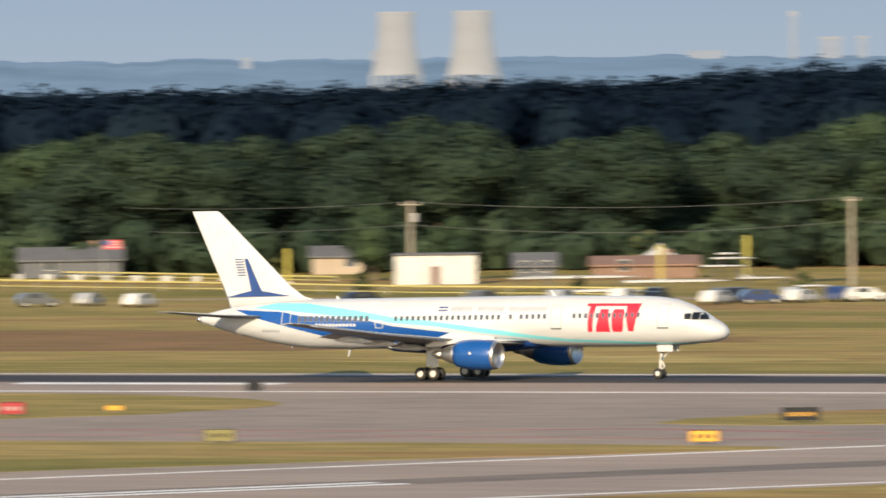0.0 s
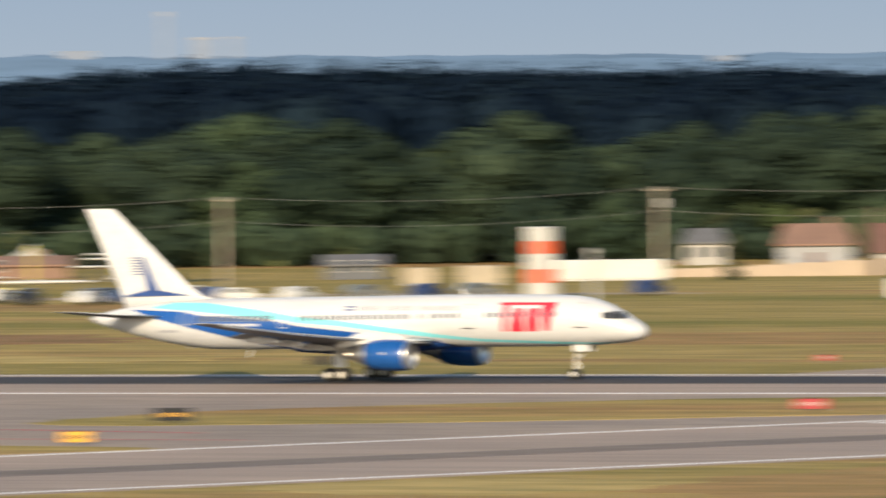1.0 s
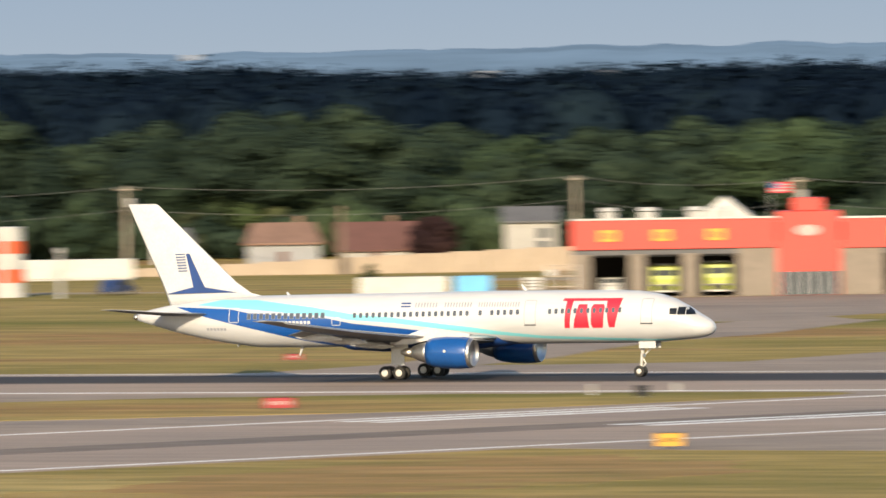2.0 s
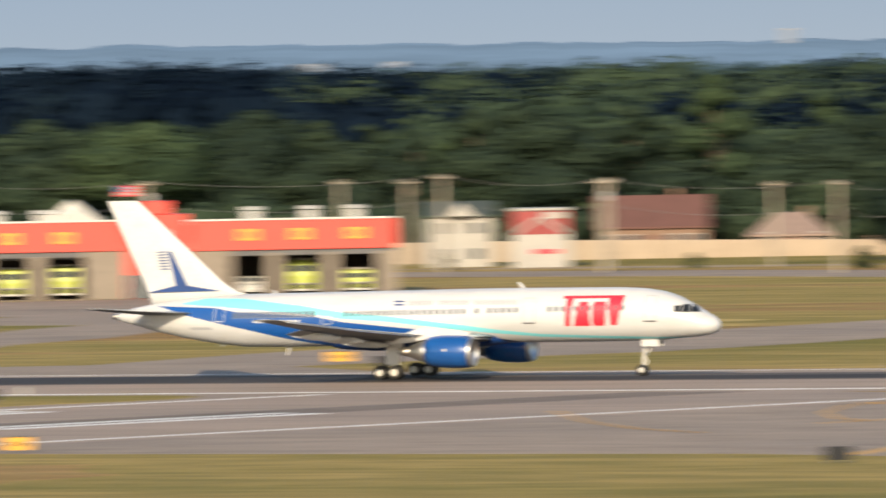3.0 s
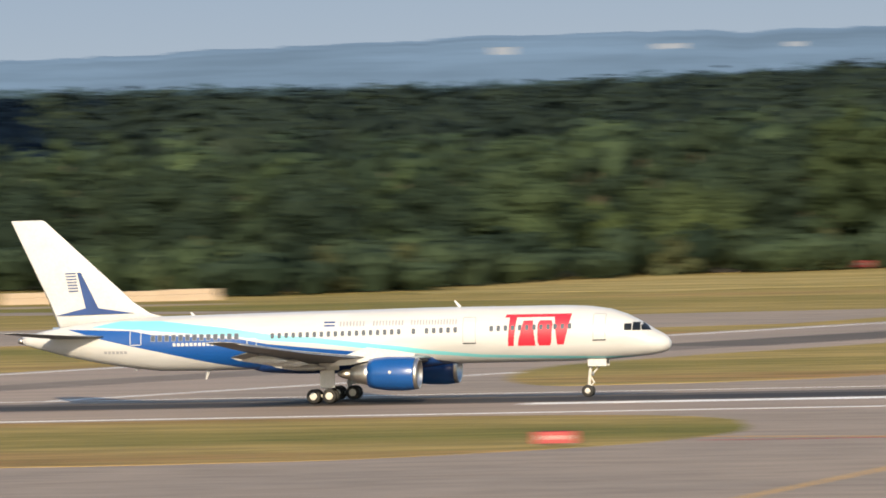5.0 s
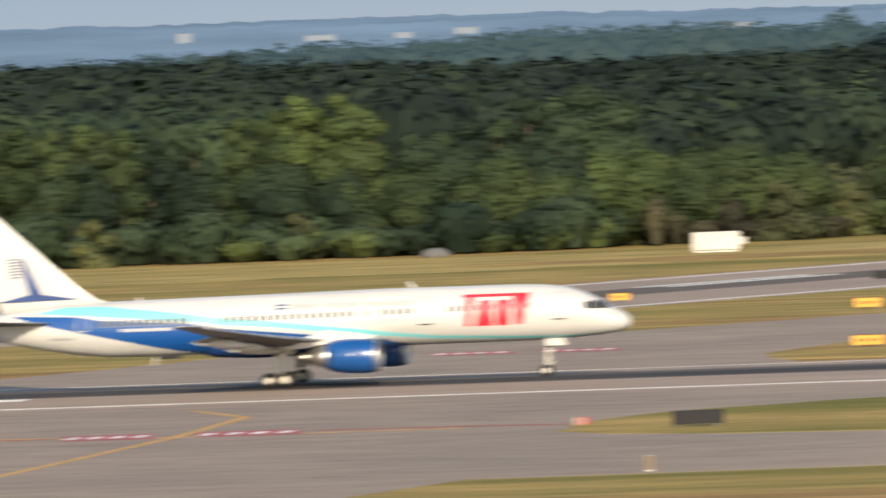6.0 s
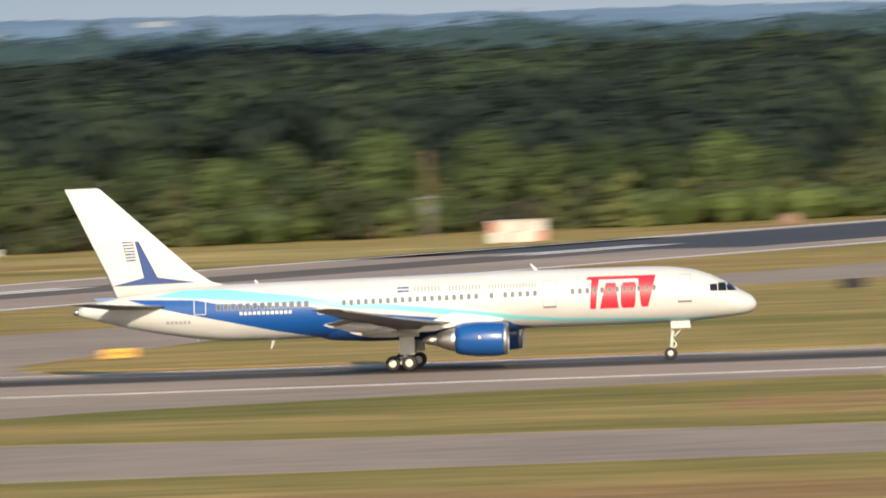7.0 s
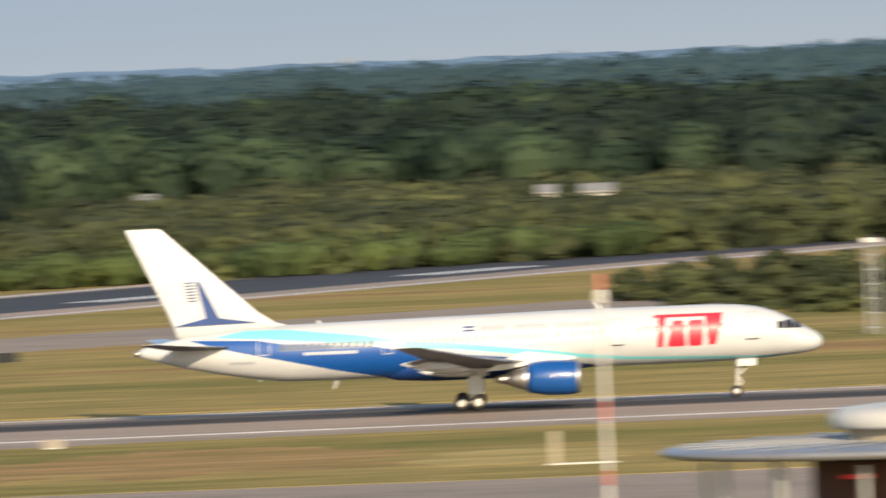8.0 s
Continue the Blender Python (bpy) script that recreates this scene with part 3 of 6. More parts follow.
fin_mark("blue_emblem", [(-18.50, 9.45), (-18.24, 9.45), (-17.0, 6.90), (-17.9, 6.90), (-17.95, 7.0)], M_NAVY, "tall blue painted wedge")
fin_mark("blue_emblem", [(-20.1, 6.42), (-14.4, 6.50), (-16.95, 6.90), (-17.95, 6.92)], M_NAVY, "flat blue painted wedge")
for k in range(7):
    fin_mark("blue_bar", [(-19.38 + k * 0.04, 9.36 - k * 0.21), (-18.62 + k * 0.03, 9.38 - k * 0.21), (-18.62 + k * 0.03, 9.45 - k * 0.21), (-19.38 + k * 0.04, 9.43 - k * 0.21)], M_NAVY, "short thin blue bar")

# nose gear
ng = part("nose_gear", rod((18.29, 0, 0.42), (18.55, 0, 2.7), 0.11, 0.14, 12), M_HUB, plane, "pale nose gear strut")
part("drag_brace", rod((18.4, 0, 1.4), (19.5, 0, 2.5), 0.06), M_HUB, ng)
part("torque_link", rod((18.3, 0, 0.62), (18.72, 0, 1.0), 0.05), M_HUB, ng)
part("torque_link", rod((18.72, 0, 1.0), (18.42, 0, 1.5), 0.05), M_HUB, ng)
part("taxi_light", lathe([(-0.05, 0.12), (0.1, 0.15)], 16, pose(18.62, -0.2, 1.62)), M_METAL, ng, "round taxi light")
for s in (-1, 1):
    part("gear_door", box(1.35, 0.05, 0.50, 19.05, s * 0.52, 2.14, 0.03), M_WHITE, ng, "white nose gear door")
    wh = part("wheel", lathe([(-0.14, 0.24), (-0.13, 0.36), (-0.09, 0.42), (0.09, 0.42), (0.13, 0.36), (0.14, 0.24)], 24, pose(0, 0, 0, 0, 0, 90)), M_TYRE, plane, "black nose wheel tyre", True)
    wh.location = (18.29, s * 0.26, 0.42)
    WHEELS.append(wh)
    part("hub", lathe([(-0.155, 0.08), (-0.15, 0.2), (0.15, 0.2), (0.155, 0.08)], 16, pose(0, 0, 0, 0, 0, 90)), M_HUB, wh, "pale metal hub", True)
# aerials
for x, z0, z1, lean in ((9.2, 6.45, 6.92, -0.38), (-10.1, 6.22, 6.48, -0.2), (-9.1, 2.35, 1.72, -0.22), (-14.3, 2.62, 2.42, -0.1), (6.4, 2.5, 2.15, -0.2)):
    part("aerial", rod((x, 0, z0), (x + lean, 0, z1), 0.14, 0.06, 8), M_WHITE, plane, "white blade aerial")

# ---- far distance: hills and cooling towers, haze painted in ----
# air haze is put into the surface: a bluish colour plus emission
def hazed_material(name, colour, glow):
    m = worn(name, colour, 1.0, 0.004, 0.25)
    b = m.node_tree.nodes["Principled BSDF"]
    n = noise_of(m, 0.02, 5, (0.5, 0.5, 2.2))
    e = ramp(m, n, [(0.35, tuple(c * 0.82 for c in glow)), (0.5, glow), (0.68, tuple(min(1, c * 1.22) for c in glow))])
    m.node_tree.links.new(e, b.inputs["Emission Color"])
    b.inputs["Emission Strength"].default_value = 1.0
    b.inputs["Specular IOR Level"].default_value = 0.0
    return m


M_HILL = hazed_material("haze_glow_hills", (0.04, 0.06, 0.08), (0.090, 0.128, 0.172))


def ridge(name, radius, a0, a1, heights, mat, depth, label, seed):
    bm = bmesh.new()
    rows = []
    n = int((a1 - a0) / 0.02)
    for k in range(n + 1):
        a = a0 + (a1 - a0) * k / n
        h = interp(heights, a) + 1.5 * noise.noise((a * 3.1, seed, 0)) + 0.8 * noise.noise((a * 11, seed, 3)) + 0.35 * noise.noise((a * 37, seed, 5))
        col = []
        for r, s in ((radius, 0.0), (radius + depth * 0.3, 0.55), (radius + depth * 0.7, 0.9), (radius + depth, 1.0), (radius + depth * 1.2, 0.0)):
            col.append(bm.verts.new((r * math.sin(radians(a)), r * math.cos(radians(a)), GZ - 0.3 + (h - GZ) * s)))
        rows.append(col)
    for a, b in zip(rows, rows[1:]):
        for k in range(4):
            bm.faces.new((a[k], b[k], b[k + 1], a[k + 1]))
    return tagged(obj(name, bm, mat, None, "", True), label, "hills", kind="structure")


SKYLINE = [(-34, 25.5), (-30.5, 26.3), (-28, 25.6), (-24, 22.6), (-21.8, 23.4), (-17.7, 20.4), (-15, 22), (-12.2, 28.2), (-8.5, 27.2), (-5.3, 23.2), (-5, 21.9), (-1.8, 20.2), (1.2, 19.8), (4, 21)]
ridge("backdrop", 4200, -36, 6, SKYLINE, M_HILL, 450, "low wooded hills with blue haze painted in as a glow", 2.0)

# a plain hazy sky behind the hills
M_SKYHAZE = material("hazy_sky", (0, 0, 0), 1.0)
n_, l_, b_ = nodes(M_SKYHAZE)
tc = n_.new("ShaderNodeTexCoord")
sp = n_.new("ShaderNodeSeparateXYZ")
l_.new(tc.outputs["Object"], sp.inputs[0])
mr = n_.new("ShaderNodeMapRange")
mr.inputs[1].default_value, mr.inputs[2].default_value = 15, 90
l_.new(sp.outputs[2], mr.inputs[0])
mx = n_.new("ShaderNodeMapRange")
mx.inputs[1].default_value, mx.inputs[2].default_value = -2600, 200
l_.new(sp.outputs[0], mx.inputs[0])
paler = ramp(M_SKYHAZE, mx.outputs[0], [(0.0, (0.98, 0.98, 1.0)), (0.6, (1.02, 1.0, 1.0)), (1.0, (1.14, 1.06, 1.0))])
l_.new(mix(M_SKYHAZE, 1.0, paler, ramp(M_SKYHAZE, mr.outputs[0], [(0.0, (0.225, 0.272, 0.318)), (0.5, (0.195, 0.248, 0.310)), (1.0, (0.170, 0.228, 0.305))]), "MULTIPLY"), b_.inputs["Emission Color"])
b_.inputs["Emission Strength"].default_value = 1.0
b_.inputs["Specular IOR Level"].default_value = 0.0
bm = bmesh.new()
cols = [[bm.verts.new((4900 * math.sin(radians(a)), 4900 * math.cos(radians(a)), z)) for z in (-1, 40, 90, 160)] for a in np.arange(-50, 20.1, 2)]
for a, b in zip(cols, cols[1:]):
    for k in range(3):
        bm.faces.new((a[k], b[k], b[k + 1], a[k + 1]))
tagged(obj("backdrop", bm, M_SKYHAZE, None, "", True), "pale blue hazy evening sky above the hills", "sky", kind="structure")

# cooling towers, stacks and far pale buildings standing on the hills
# both wall colours glow a little in place of haze
M_TOWER = hazed_material("haze_glow_concrete", (0.11, 0.10, 0.09), (0.185, 0.19, 0.19))
M_FARWHITE = hazed_material("haze_glow_walls", (0.08, 0.08, 0.085), (0.165, 0.187, 0.208))


def cooling_tower(x, y, z0, h, r):
    b = bmesh.new()
    prof = [(0.0, 1.0), (0.12, 0.93), (0.3, 0.83), (0.5, 0.755), (0.7, 0.715), (0.85, 0.71), (0.96, 0.735), (1.0, 0.75)]
    rings = [[b.verts.new((r * k * math.cos(q * math.pi / 20), r * k * math.sin(q * math.pi / 20), h * f)) for q in range(40)] for f, k in prof]
    rings += [[b.verts.new((r * k * 0.95 * math.cos(q * math.pi / 20), r * k * 0.95 * math.sin(q * math.pi / 20), h * f)) for q in range(40)] for f, k in prof[::-1]]
    for u, v in zip(rings, rings[1:]):
        for q in range(40):
            b.faces.new((u[q], u[(q + 1) % 40], v[(q + 1) % 40], v[q]))
    bmesh.ops.recalc_face_normals(b, faces=b.faces[:])
    t = thing("cooling_tower", pose(x, y, z0), "pale far cooling tower with haze painted in as a glow", "cooling tower", "cooling towers")
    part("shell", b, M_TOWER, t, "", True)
    b = bmesh.new()
    for q in range(20):
        rod((r * 1.02 * math.cos(q * math.pi / 10), r * 1.02 * math.sin(q * math.pi / 10), -6), (r * math.cos(q * math.pi / 10), r * math.sin(q * math.pi / 10), 0.3), 0.3, None, 5, b)
    part("support_ring", b, M_TOWER, t)


cooling_tower(-2076.8 * 0.975, 3765 * 0.975, 19.6, 22.3, 9.0)
cooling_tower(-2052.6 * 0.975, 3778.5 * 0.975, 19.4, 22.6, 9.4)
for a, r, w, h, z in ((-26.98, 4230, 3, 16, 24), (-26.8, 4230, 9, 8, 23), (-26.65, 4230, 4, 7.5, 23.6), (-27.4, 4200, 15, 2.2, 24.6), (-29.6, 4215, 4, 3.5, 22.6), (-18.31, 4230, 10, 5.5, 19.5), (-16.82, 4230, 9, 7, 20.6), (-28.95, 4230, 10, 3.5, 24.5),
                      (-17.2, 4170, 14, 1.6, 16), (-22.9, 4150, 20, 2.6, 12.2), (-22.3, 4150, 16, 1.8, 12.6), (-20.6, 4150, 22, 2.4, 13.2), (-20.2, 4150, 14, 2.0, 14), (-12.3, 4150, 16, 2.2, 21), (-11.5, 4150, 22, 1.5, 21.6), (-10.9, 4150, 12, 1.4, 21.3), (-9.65, 4160, 10, 2.6, 20.8),
                      (-9.0, 4150, 20, 1.6, 19.6), (-8.6, 4150, 12, 1.6, 19.5), (-7.0, 4100, 20, 1.6, 18.6), (-6.2, 4100, 22, 1.8, 21), (-8.3, 4150, 16, 1.8, 20.2), (-1.2, 4150, 8, 2.0, 20), (-24.3, 4150, 16, 1.2, 21)):
    w = w * (0.55 if z < 22.2 else 0.9)
    top = interp(SKYLINE, a)
    for _ in range(3):
        s = min(0.97, max(0.1, (z + (h * 0.2 if z > 22 else 0)) / top))
        r1 = 4200 + 450 * float(np.interp(s, (0, 0.55, 0.9, 1.0), (0, 0.3, 0.7, 1.0)))
    z = 25 + (z - 25) * r1 / r
    x, y = r1 * math.sin(radians(a)), r1 * math.cos(radians(a))
    t = thing("far_building", pose(x, y, z - 4, 0, 0, -a), "pale far building with haze painted in as a glow", "building", "far buildings")
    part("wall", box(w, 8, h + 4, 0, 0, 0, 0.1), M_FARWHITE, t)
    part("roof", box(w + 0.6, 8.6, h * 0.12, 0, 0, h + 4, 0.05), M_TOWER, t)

# ---- taxiways and grass islands ----
def paved(corners, mat=None, label="worn grey taxiway asphalt", dz=0.0):
    return tagged(sheet("taxiway", corners, GZ + 0.015 + dz, mat or M_ASPH2), label, "taxiway", kind="structure")


PAVE_A = paved([(-620, 797), (-270, 797), (-300, 700), (-330, 640), (-420, 560), (-620, 560)])
PAVE_B = paved([(-292, 690), (-276, 685), (-228, 679), (-196, 664), (-150, 600), (-108, 606), (-100, 632), (-96, 652), (-32, 655), (15, 642), (220, 650), (220, 797), (-240, 797)])
paved([(-378, 845), (-310, 845), (-330, 868), (-348, 872), (-359, 867), (-367, 866), (-368, 884), (-374, 910), (-378, 934), (-377, 953), (-384, 1000), (-396, 1000), (-397, 982), (-390, 937), (-380, 895), (-376, 867)])
paved([(-347, 868), (-328, 862), (-319, 881), (-308, 897), (-302, 919), (-294, 965), (-271, 1006), (-200, 1035), (-185, 1085), (-261, 1076), (-288, 1059), (-311, 1020), (-322, 972), (-328, 951), (-337, 930), (-344, 900)], dz=0.005)
paved([(-462, 1078), (-452, 1056), (-415, 1026), (-427, 1012), (-427, 1001), (-398, 996), (-384, 996), (-394, 1012), (-386, 1062), (-396, 1112)], None, "grey asphalt apron before the fire station", 0.005)
M_REDEARTH = grass_material("reddish_bare_earth", [(0.35, (0.21, 0.145, 0.08)), (0.5, (0.23, 0.125, 0.08)), (0.65, (0.27, 0.155, 0.095))])
tagged(sheet("bare_earth", [(x, y + 3 * noise.noise((x * 0.05, y, 3))) for x, y in [(-640 + k * 14, 905 + 0.06 * (k * 14)) for k in range(10)] + [(-505 - k * 15, 935 + k * 3) for k in range(10)]], GZ + 0.014, M_REDEARTH), "reddish bare earth on the field", "ground", kind="structure")
paved([(-225, 845), (-100, 845), (-106, 872), (-92, 950), (-66, 1036), (-50, 1052), (30, 1120), (160, 1230), (160, 1290), (20, 1190), (-53, 1108), (-69, 1078), (-105, 978), (-126, 945), (-190, 1000), (-245, 1010)])


def island(corners):
    """A rounded patch of grass a little above the asphalt round it."""
    pts = [Vector(c) for c in corners]
    for _ in range(2):
        pts = [q for a, b in zip(pts, pts[1:] + pts[:1]) for q in (a * 0.75 + b * 0.25, a * 0.25 + b * 0.75)]
    pts = [(p.x + 1.2 * noise.noise((p.x * 0.2, p.y * 0.2, 0)), p.y + 1.2 * noise.noise((p.x * 0.2, p.y * 0.2, 5))) for p in pts]
    return tagged(sheet("grass_island", pts, GZ + 0.045, M_GRASS, "", None, 0.05), "dry mown grass island between taxiways", "grass", kind="structure")


island([(-530, 797), (-492, 797), (-458, 793), (-436, 775), (-432, 760), (-434, 743), (-448, 728), (-530, 728)])
island([(-387, 737), (-384, 764), (-363, 785), (-345, 793), (-325, 796), (-303, 796), (-314, 775), (-322, 759), (-336, 750), (-350, 739), (-369, 731), (-380, 729)])
island([(-540, 693), (-427, 693), (-388, 694), (-350, 690), (-352, 682), (-368, 664), (-384, 636), (-420, 590), (-540, 590)])
island([(-238, 748), (-243, 774), (-245, 797), (-225, 797), (-205, 796), (-178, 795), (-160, 790), (-151, 768), (-149, 748), (-155, 728), (-168, 712), (-190, 711), (-212, 718), (-226, 728)])
island([(-102, 728), (-99, 750), (-88, 764), (-63, 778), (-38, 787), (-15, 789), (60, 789), (240, 789), (240, 690), (13, 693), (-36, 699), (-75, 704), (-97, 714)])
island([(-198, 910), (-187, 943), (-167, 988), (-156, 1013), (-150, 1028), (-140, 956), (-144, 933), (-150, 915), (-156, 896), (-160, 882), (-164, 869), (-175, 861), (-188, 860)])
island([(-108, 860), (-96, 852), (-50, 850), (250, 850), (250, 1150), (80, 1110), (-40, 1040), (-80, 965), (-98, 915)])

def earth_patch(x, y, w, d, z, mat, seed, label):
    """A ragged patch of bare earth in the grass."""
    pts = []
    for k in range(64):
        a = 2 * math.pi * k / 64
        f = 0.78 + 0.30 * noise.noise((2.2 * math.cos(a), 2.2 * math.sin(a), seed)) + 0.16 * noise.noise((7 * math.cos(a), 7 * math.sin(a), seed + 4))
        pts.append((x + w / 2 * f * math.cos(a), y + d / 2 * f * math.sin(a)))
    tagged(sheet("bare_earth", pts, GZ + z, mat), label, "ground", kind="structure")


M_ORANGEEARTH = grass_material("orange_brown_dry_grass", [(0.36, (0.27, 0.205, 0.085)), (0.5, (0.33, 0.20, 0.10)), (0.66, (0.36, 0.24, 0.12))])
M_STRAW = grass_material("straw_coloured_dry_grass", [(0.36, (0.31, 0.245, 0.095)), (0.5, (0.42, 0.325, 0.145)), (0.66, (0.50, 0.39, 0.19))])
for k, (x, y, w, d, z, mat) in enumerate(((-26, 746, 30, 62, 0.055, M_ORANGEEARTH), (-6, 732, 18, 34, 0.058, M_STRAW), (-40, 737, 14, 40, 0.061, M_ORANGEEARTH), (-276, 645, 40, 70, 0.014, M_ORANGEEARTH), (-300, 628, 30, 30, 0.016, M_STRAW),
                                                 (-560, 955, 110, 70, 0.016, M_REDEARTH), (-520, 950, 90, 50, 0.018, M_REDEARTH), (-608, 955, 90, 60, 0.020, M_REDEARTH), (-470, 890, 60, 26, 0.014, M_STRAW), (-345, 980, 40, 40, 0.014, M_STRAW), (-225, 1225, 190, 110, 0.014, M_STRAW), (-130, 1235, 170, 80, 0.020, M_STRAW), (-150, 1215, 70, 30, 0.024, M_ORANGEEARTH), (-100, 1225, 46, 34, 0.018, M_STRAW))):
    earth_patch(x, y, w, d, z, mat, k * 3.7, "bare dry earth and straw-coloured grass on the field")

# painted marks
def mark(pts, width, mat, parent, label, z=0.03):
    """A painted line along points."""
    for a, b in zip(pts, pts[1:]):
        a, b = Vector(a), Vector(b)
        n = Vector((a.y - b.y, b.x - a.x)).normalized() * width / 2
        sheet("painted_line", [a + n, b + n, b - n, a - n], GZ + z, mat, label, parent, 0.006)


mark([(-128, 640), (-127, 700), (-126.5, 735), (-127.5, 768), (-134, 785)], 0.7, M_YELLOWPAINT, PAVE_B, "faded yellow taxi line")
mark([(-165, 752), (-139, 741), (-126.5, 734), (-108, 734)], 0.8, M_YELLOWPAINT, PAVE_B, "faded yellow hold line", 0.034)
mark([(-220.2, 676.2), (-221.0, 689.0), (-220.3, 701.8), (-219.8, 714.2), (-217.7, 720.9)], 1.3, M_YELLOWPAINT, PAVE_B, "faded orange-yellow taxi line")
mark([(-267.3, 756.6), (-258.1, 736.2), (-249.9, 722.5), (-242.5, 714.0)], 0.4, M_YELLOWPAINT, PAVE_A, "faded yellow curved line", 0.05)
mark([(-247.9, 774.4), (-249.1, 764.3), (-246.3, 750.3), (-241.7, 739.1), (-237.4, 733.1)], 0.4, M_YELLOWPAINT, PAVE_B, "faded yellow curved line", 0.05)


def painted_sign(x0, x1, y0, y1):
    """A red sign painted on the asphalt, with white bars for its writing."""
    sheet("painted_plate", [(x0, y0), (x1, y0), (x1 - 1.6, y1), (x0 - 1.6, y1)], GZ + 0.038, M_REDPAINT, "red painted surface sign", PAVE_B, 0.006)
    n = 4
    w = (x1 - x0) / n
    for k in range(n):
        a, h = x0 - 0.8 + k * w, y1 - y0
        sheet("painted_bar", [(a + 0.22 * w, y0 + 0.28 * h), (a + 0.70 * w, y0 + 0.28 * h), (a + 0.62 * w, y0 + 0.72 * h), (a + 0.14 * w, y0 + 0.72 * h)], GZ + 0.043, M_WHITEPAINT, "white bar of painted writing", PAVE_B, 0.004)


painted_sign(-133.4, -127.6, 733.4, 742.5)
painted_sign(-124.8, -118.2, 733.2, 742.0)
painted_sign(-217.6, -212.2, 686.6, 695.6)
painted_sign(-216.4, -212.2, 699.0, 706.6)
painted_sign(-133.7, -127.5, 893.5, 901.0)
painted_sign(-125.0, -119.2, 892.5, 900.0)
mark([(-149.2, 739.0), (-141.4, 738.0), (-135.1, 738.8)], 0.7, M_REDPAINT, PAVE_B, "thin faded red line", 0.036)
mark([(-118.0, 738.6), (-109.5, 737.4), (-99.8, 734.4)], 0.9, M_REDPAINT, PAVE_B, "thin faded red line", 0.036)
mark([(-420, 716), (-395, 716), (-380, 722), (-362, 716)], 0.8, M_REDPAINT, PAVE_A, "faded red line")
mark([(-440, 706), (-400, 706), (-352, 703)], 0.6, M_REDPAINT, PAVE_A, "faded red line")
mark([(-250, 770), (-232, 752), (-240, 730)], 0.7, M_YELLOWPAINT, PAVE_B, "faded yellow curved line")
for a0, s in ((80, -20.5), (83, 3), (-60, 1), (478, -8), (590, -6), (660, 5), (740, 5)):
    for d in (-1.6, 1.6):
        cross_strip("painted_bar", a0, a0 + 30, s + d - 0.75, s + d + 0.75, GZ + 0.036, M_WHITEPAINT, "white touchdown bar", cr_near if a0 < 160 else cr_far)
cross_strip("tyre_stain", -500, 158, -4, 4, GZ + 0.028, asphalt("worn_tyre_stain", (0.185, 0.152, 0.13), (0.5, 0.5, 1)), "brown tyre stain along the centre", cr_near)
runway_strip("touchdown_bar", -482, -458, -11, -8.5, M_WHITEPAINT, "white touchdown bar")
runway_strip("touchdown_bar", -176, -150, -11, -8.5, M_WHITEPAINT, "white touchdown bar")

# ---- airfield signs and lights ----
M_SIGNY = worn("yellow_sign_face", (0.58, 0.30, 0.02), 0.45, 1.0, 0.15)
# yellow sign face darkened to olive, shade put into its colour
M_SIGNSHADE = worn("shaded_yellow_sign_face", (0.17, 0.15, 0.045), 0.5, 1.0, 0.2)
M_SIGNR = worn("red_sign_face", (0.30, 0.012, 0.02), 0.45, 1.0, 0.15)
M_SIGNW = worn("dull_white_lettering", (0.36, 0.33, 0.32), 0.5, 1.0, 0.2)
M_SIGNB = worn("black_sign_back", (0.016, 0.017, 0.02), 0.9, 1.0, 0.2)
M_STEEL = worn("galvanised_steel", (0.42, 0.42, 0.42), 0.5, 1.0, 0.25, 0.6)
M_GREYPAINT = worn("weathered_grey_paint", (0.24, 0.235, 0.225), 0.6, 0.6, 0.3)
M_POLEWOOD = worn("weathered_grey_pole_wood", (0.30, 0.26, 0.21), 0.9, 1.0, 0.3)
M_WHITEBOX = worn("white_painted_sheet", (0.50, 0.49, 0.465), 0.55, 0.5, 0.2)


def sign(x, y, w, h, face, text, label, turn=None):
    t = thing("airfield_sign", pose(x, y, GZ + 0.04, 0, 0, math.degrees(math.atan2(-x, y)) if turn is None else turn), label, "sign", "airfield signs")
    part("panel", box(w, 0.28, h - 0.14, 0, 0, 0.14, 0.03), face, t)
    part("frame", box(w + 0.08, 0.2, 0.06, 0, 0, h - 0.02, 0.02), M_SIGNB, t, "black top rail")
    for s in (-1, 1):
        part("end_cap", box(0.06, 0.32, h - 0.1, s * (w / 2 + 0.02), 0, 0.12, 0.02), M_SIGNB, t)
        part("leg", box(0.07, 0.10, 0.2, s * w * 0.36, 0, 0, 0.01), M_STEEL, t)
    if text is not None:
        n = max(2, int(w / 0.5))
        for k in range(n):
            part("lettering_bar", box(w * 0.36 / n, 0.02, h * 0.28, (k - (n - 1) / 2) * w * 0.8 / n, -0.145, 0.14 + h * 0.28, 0.0), text, t, "bar of lettering")
    return t


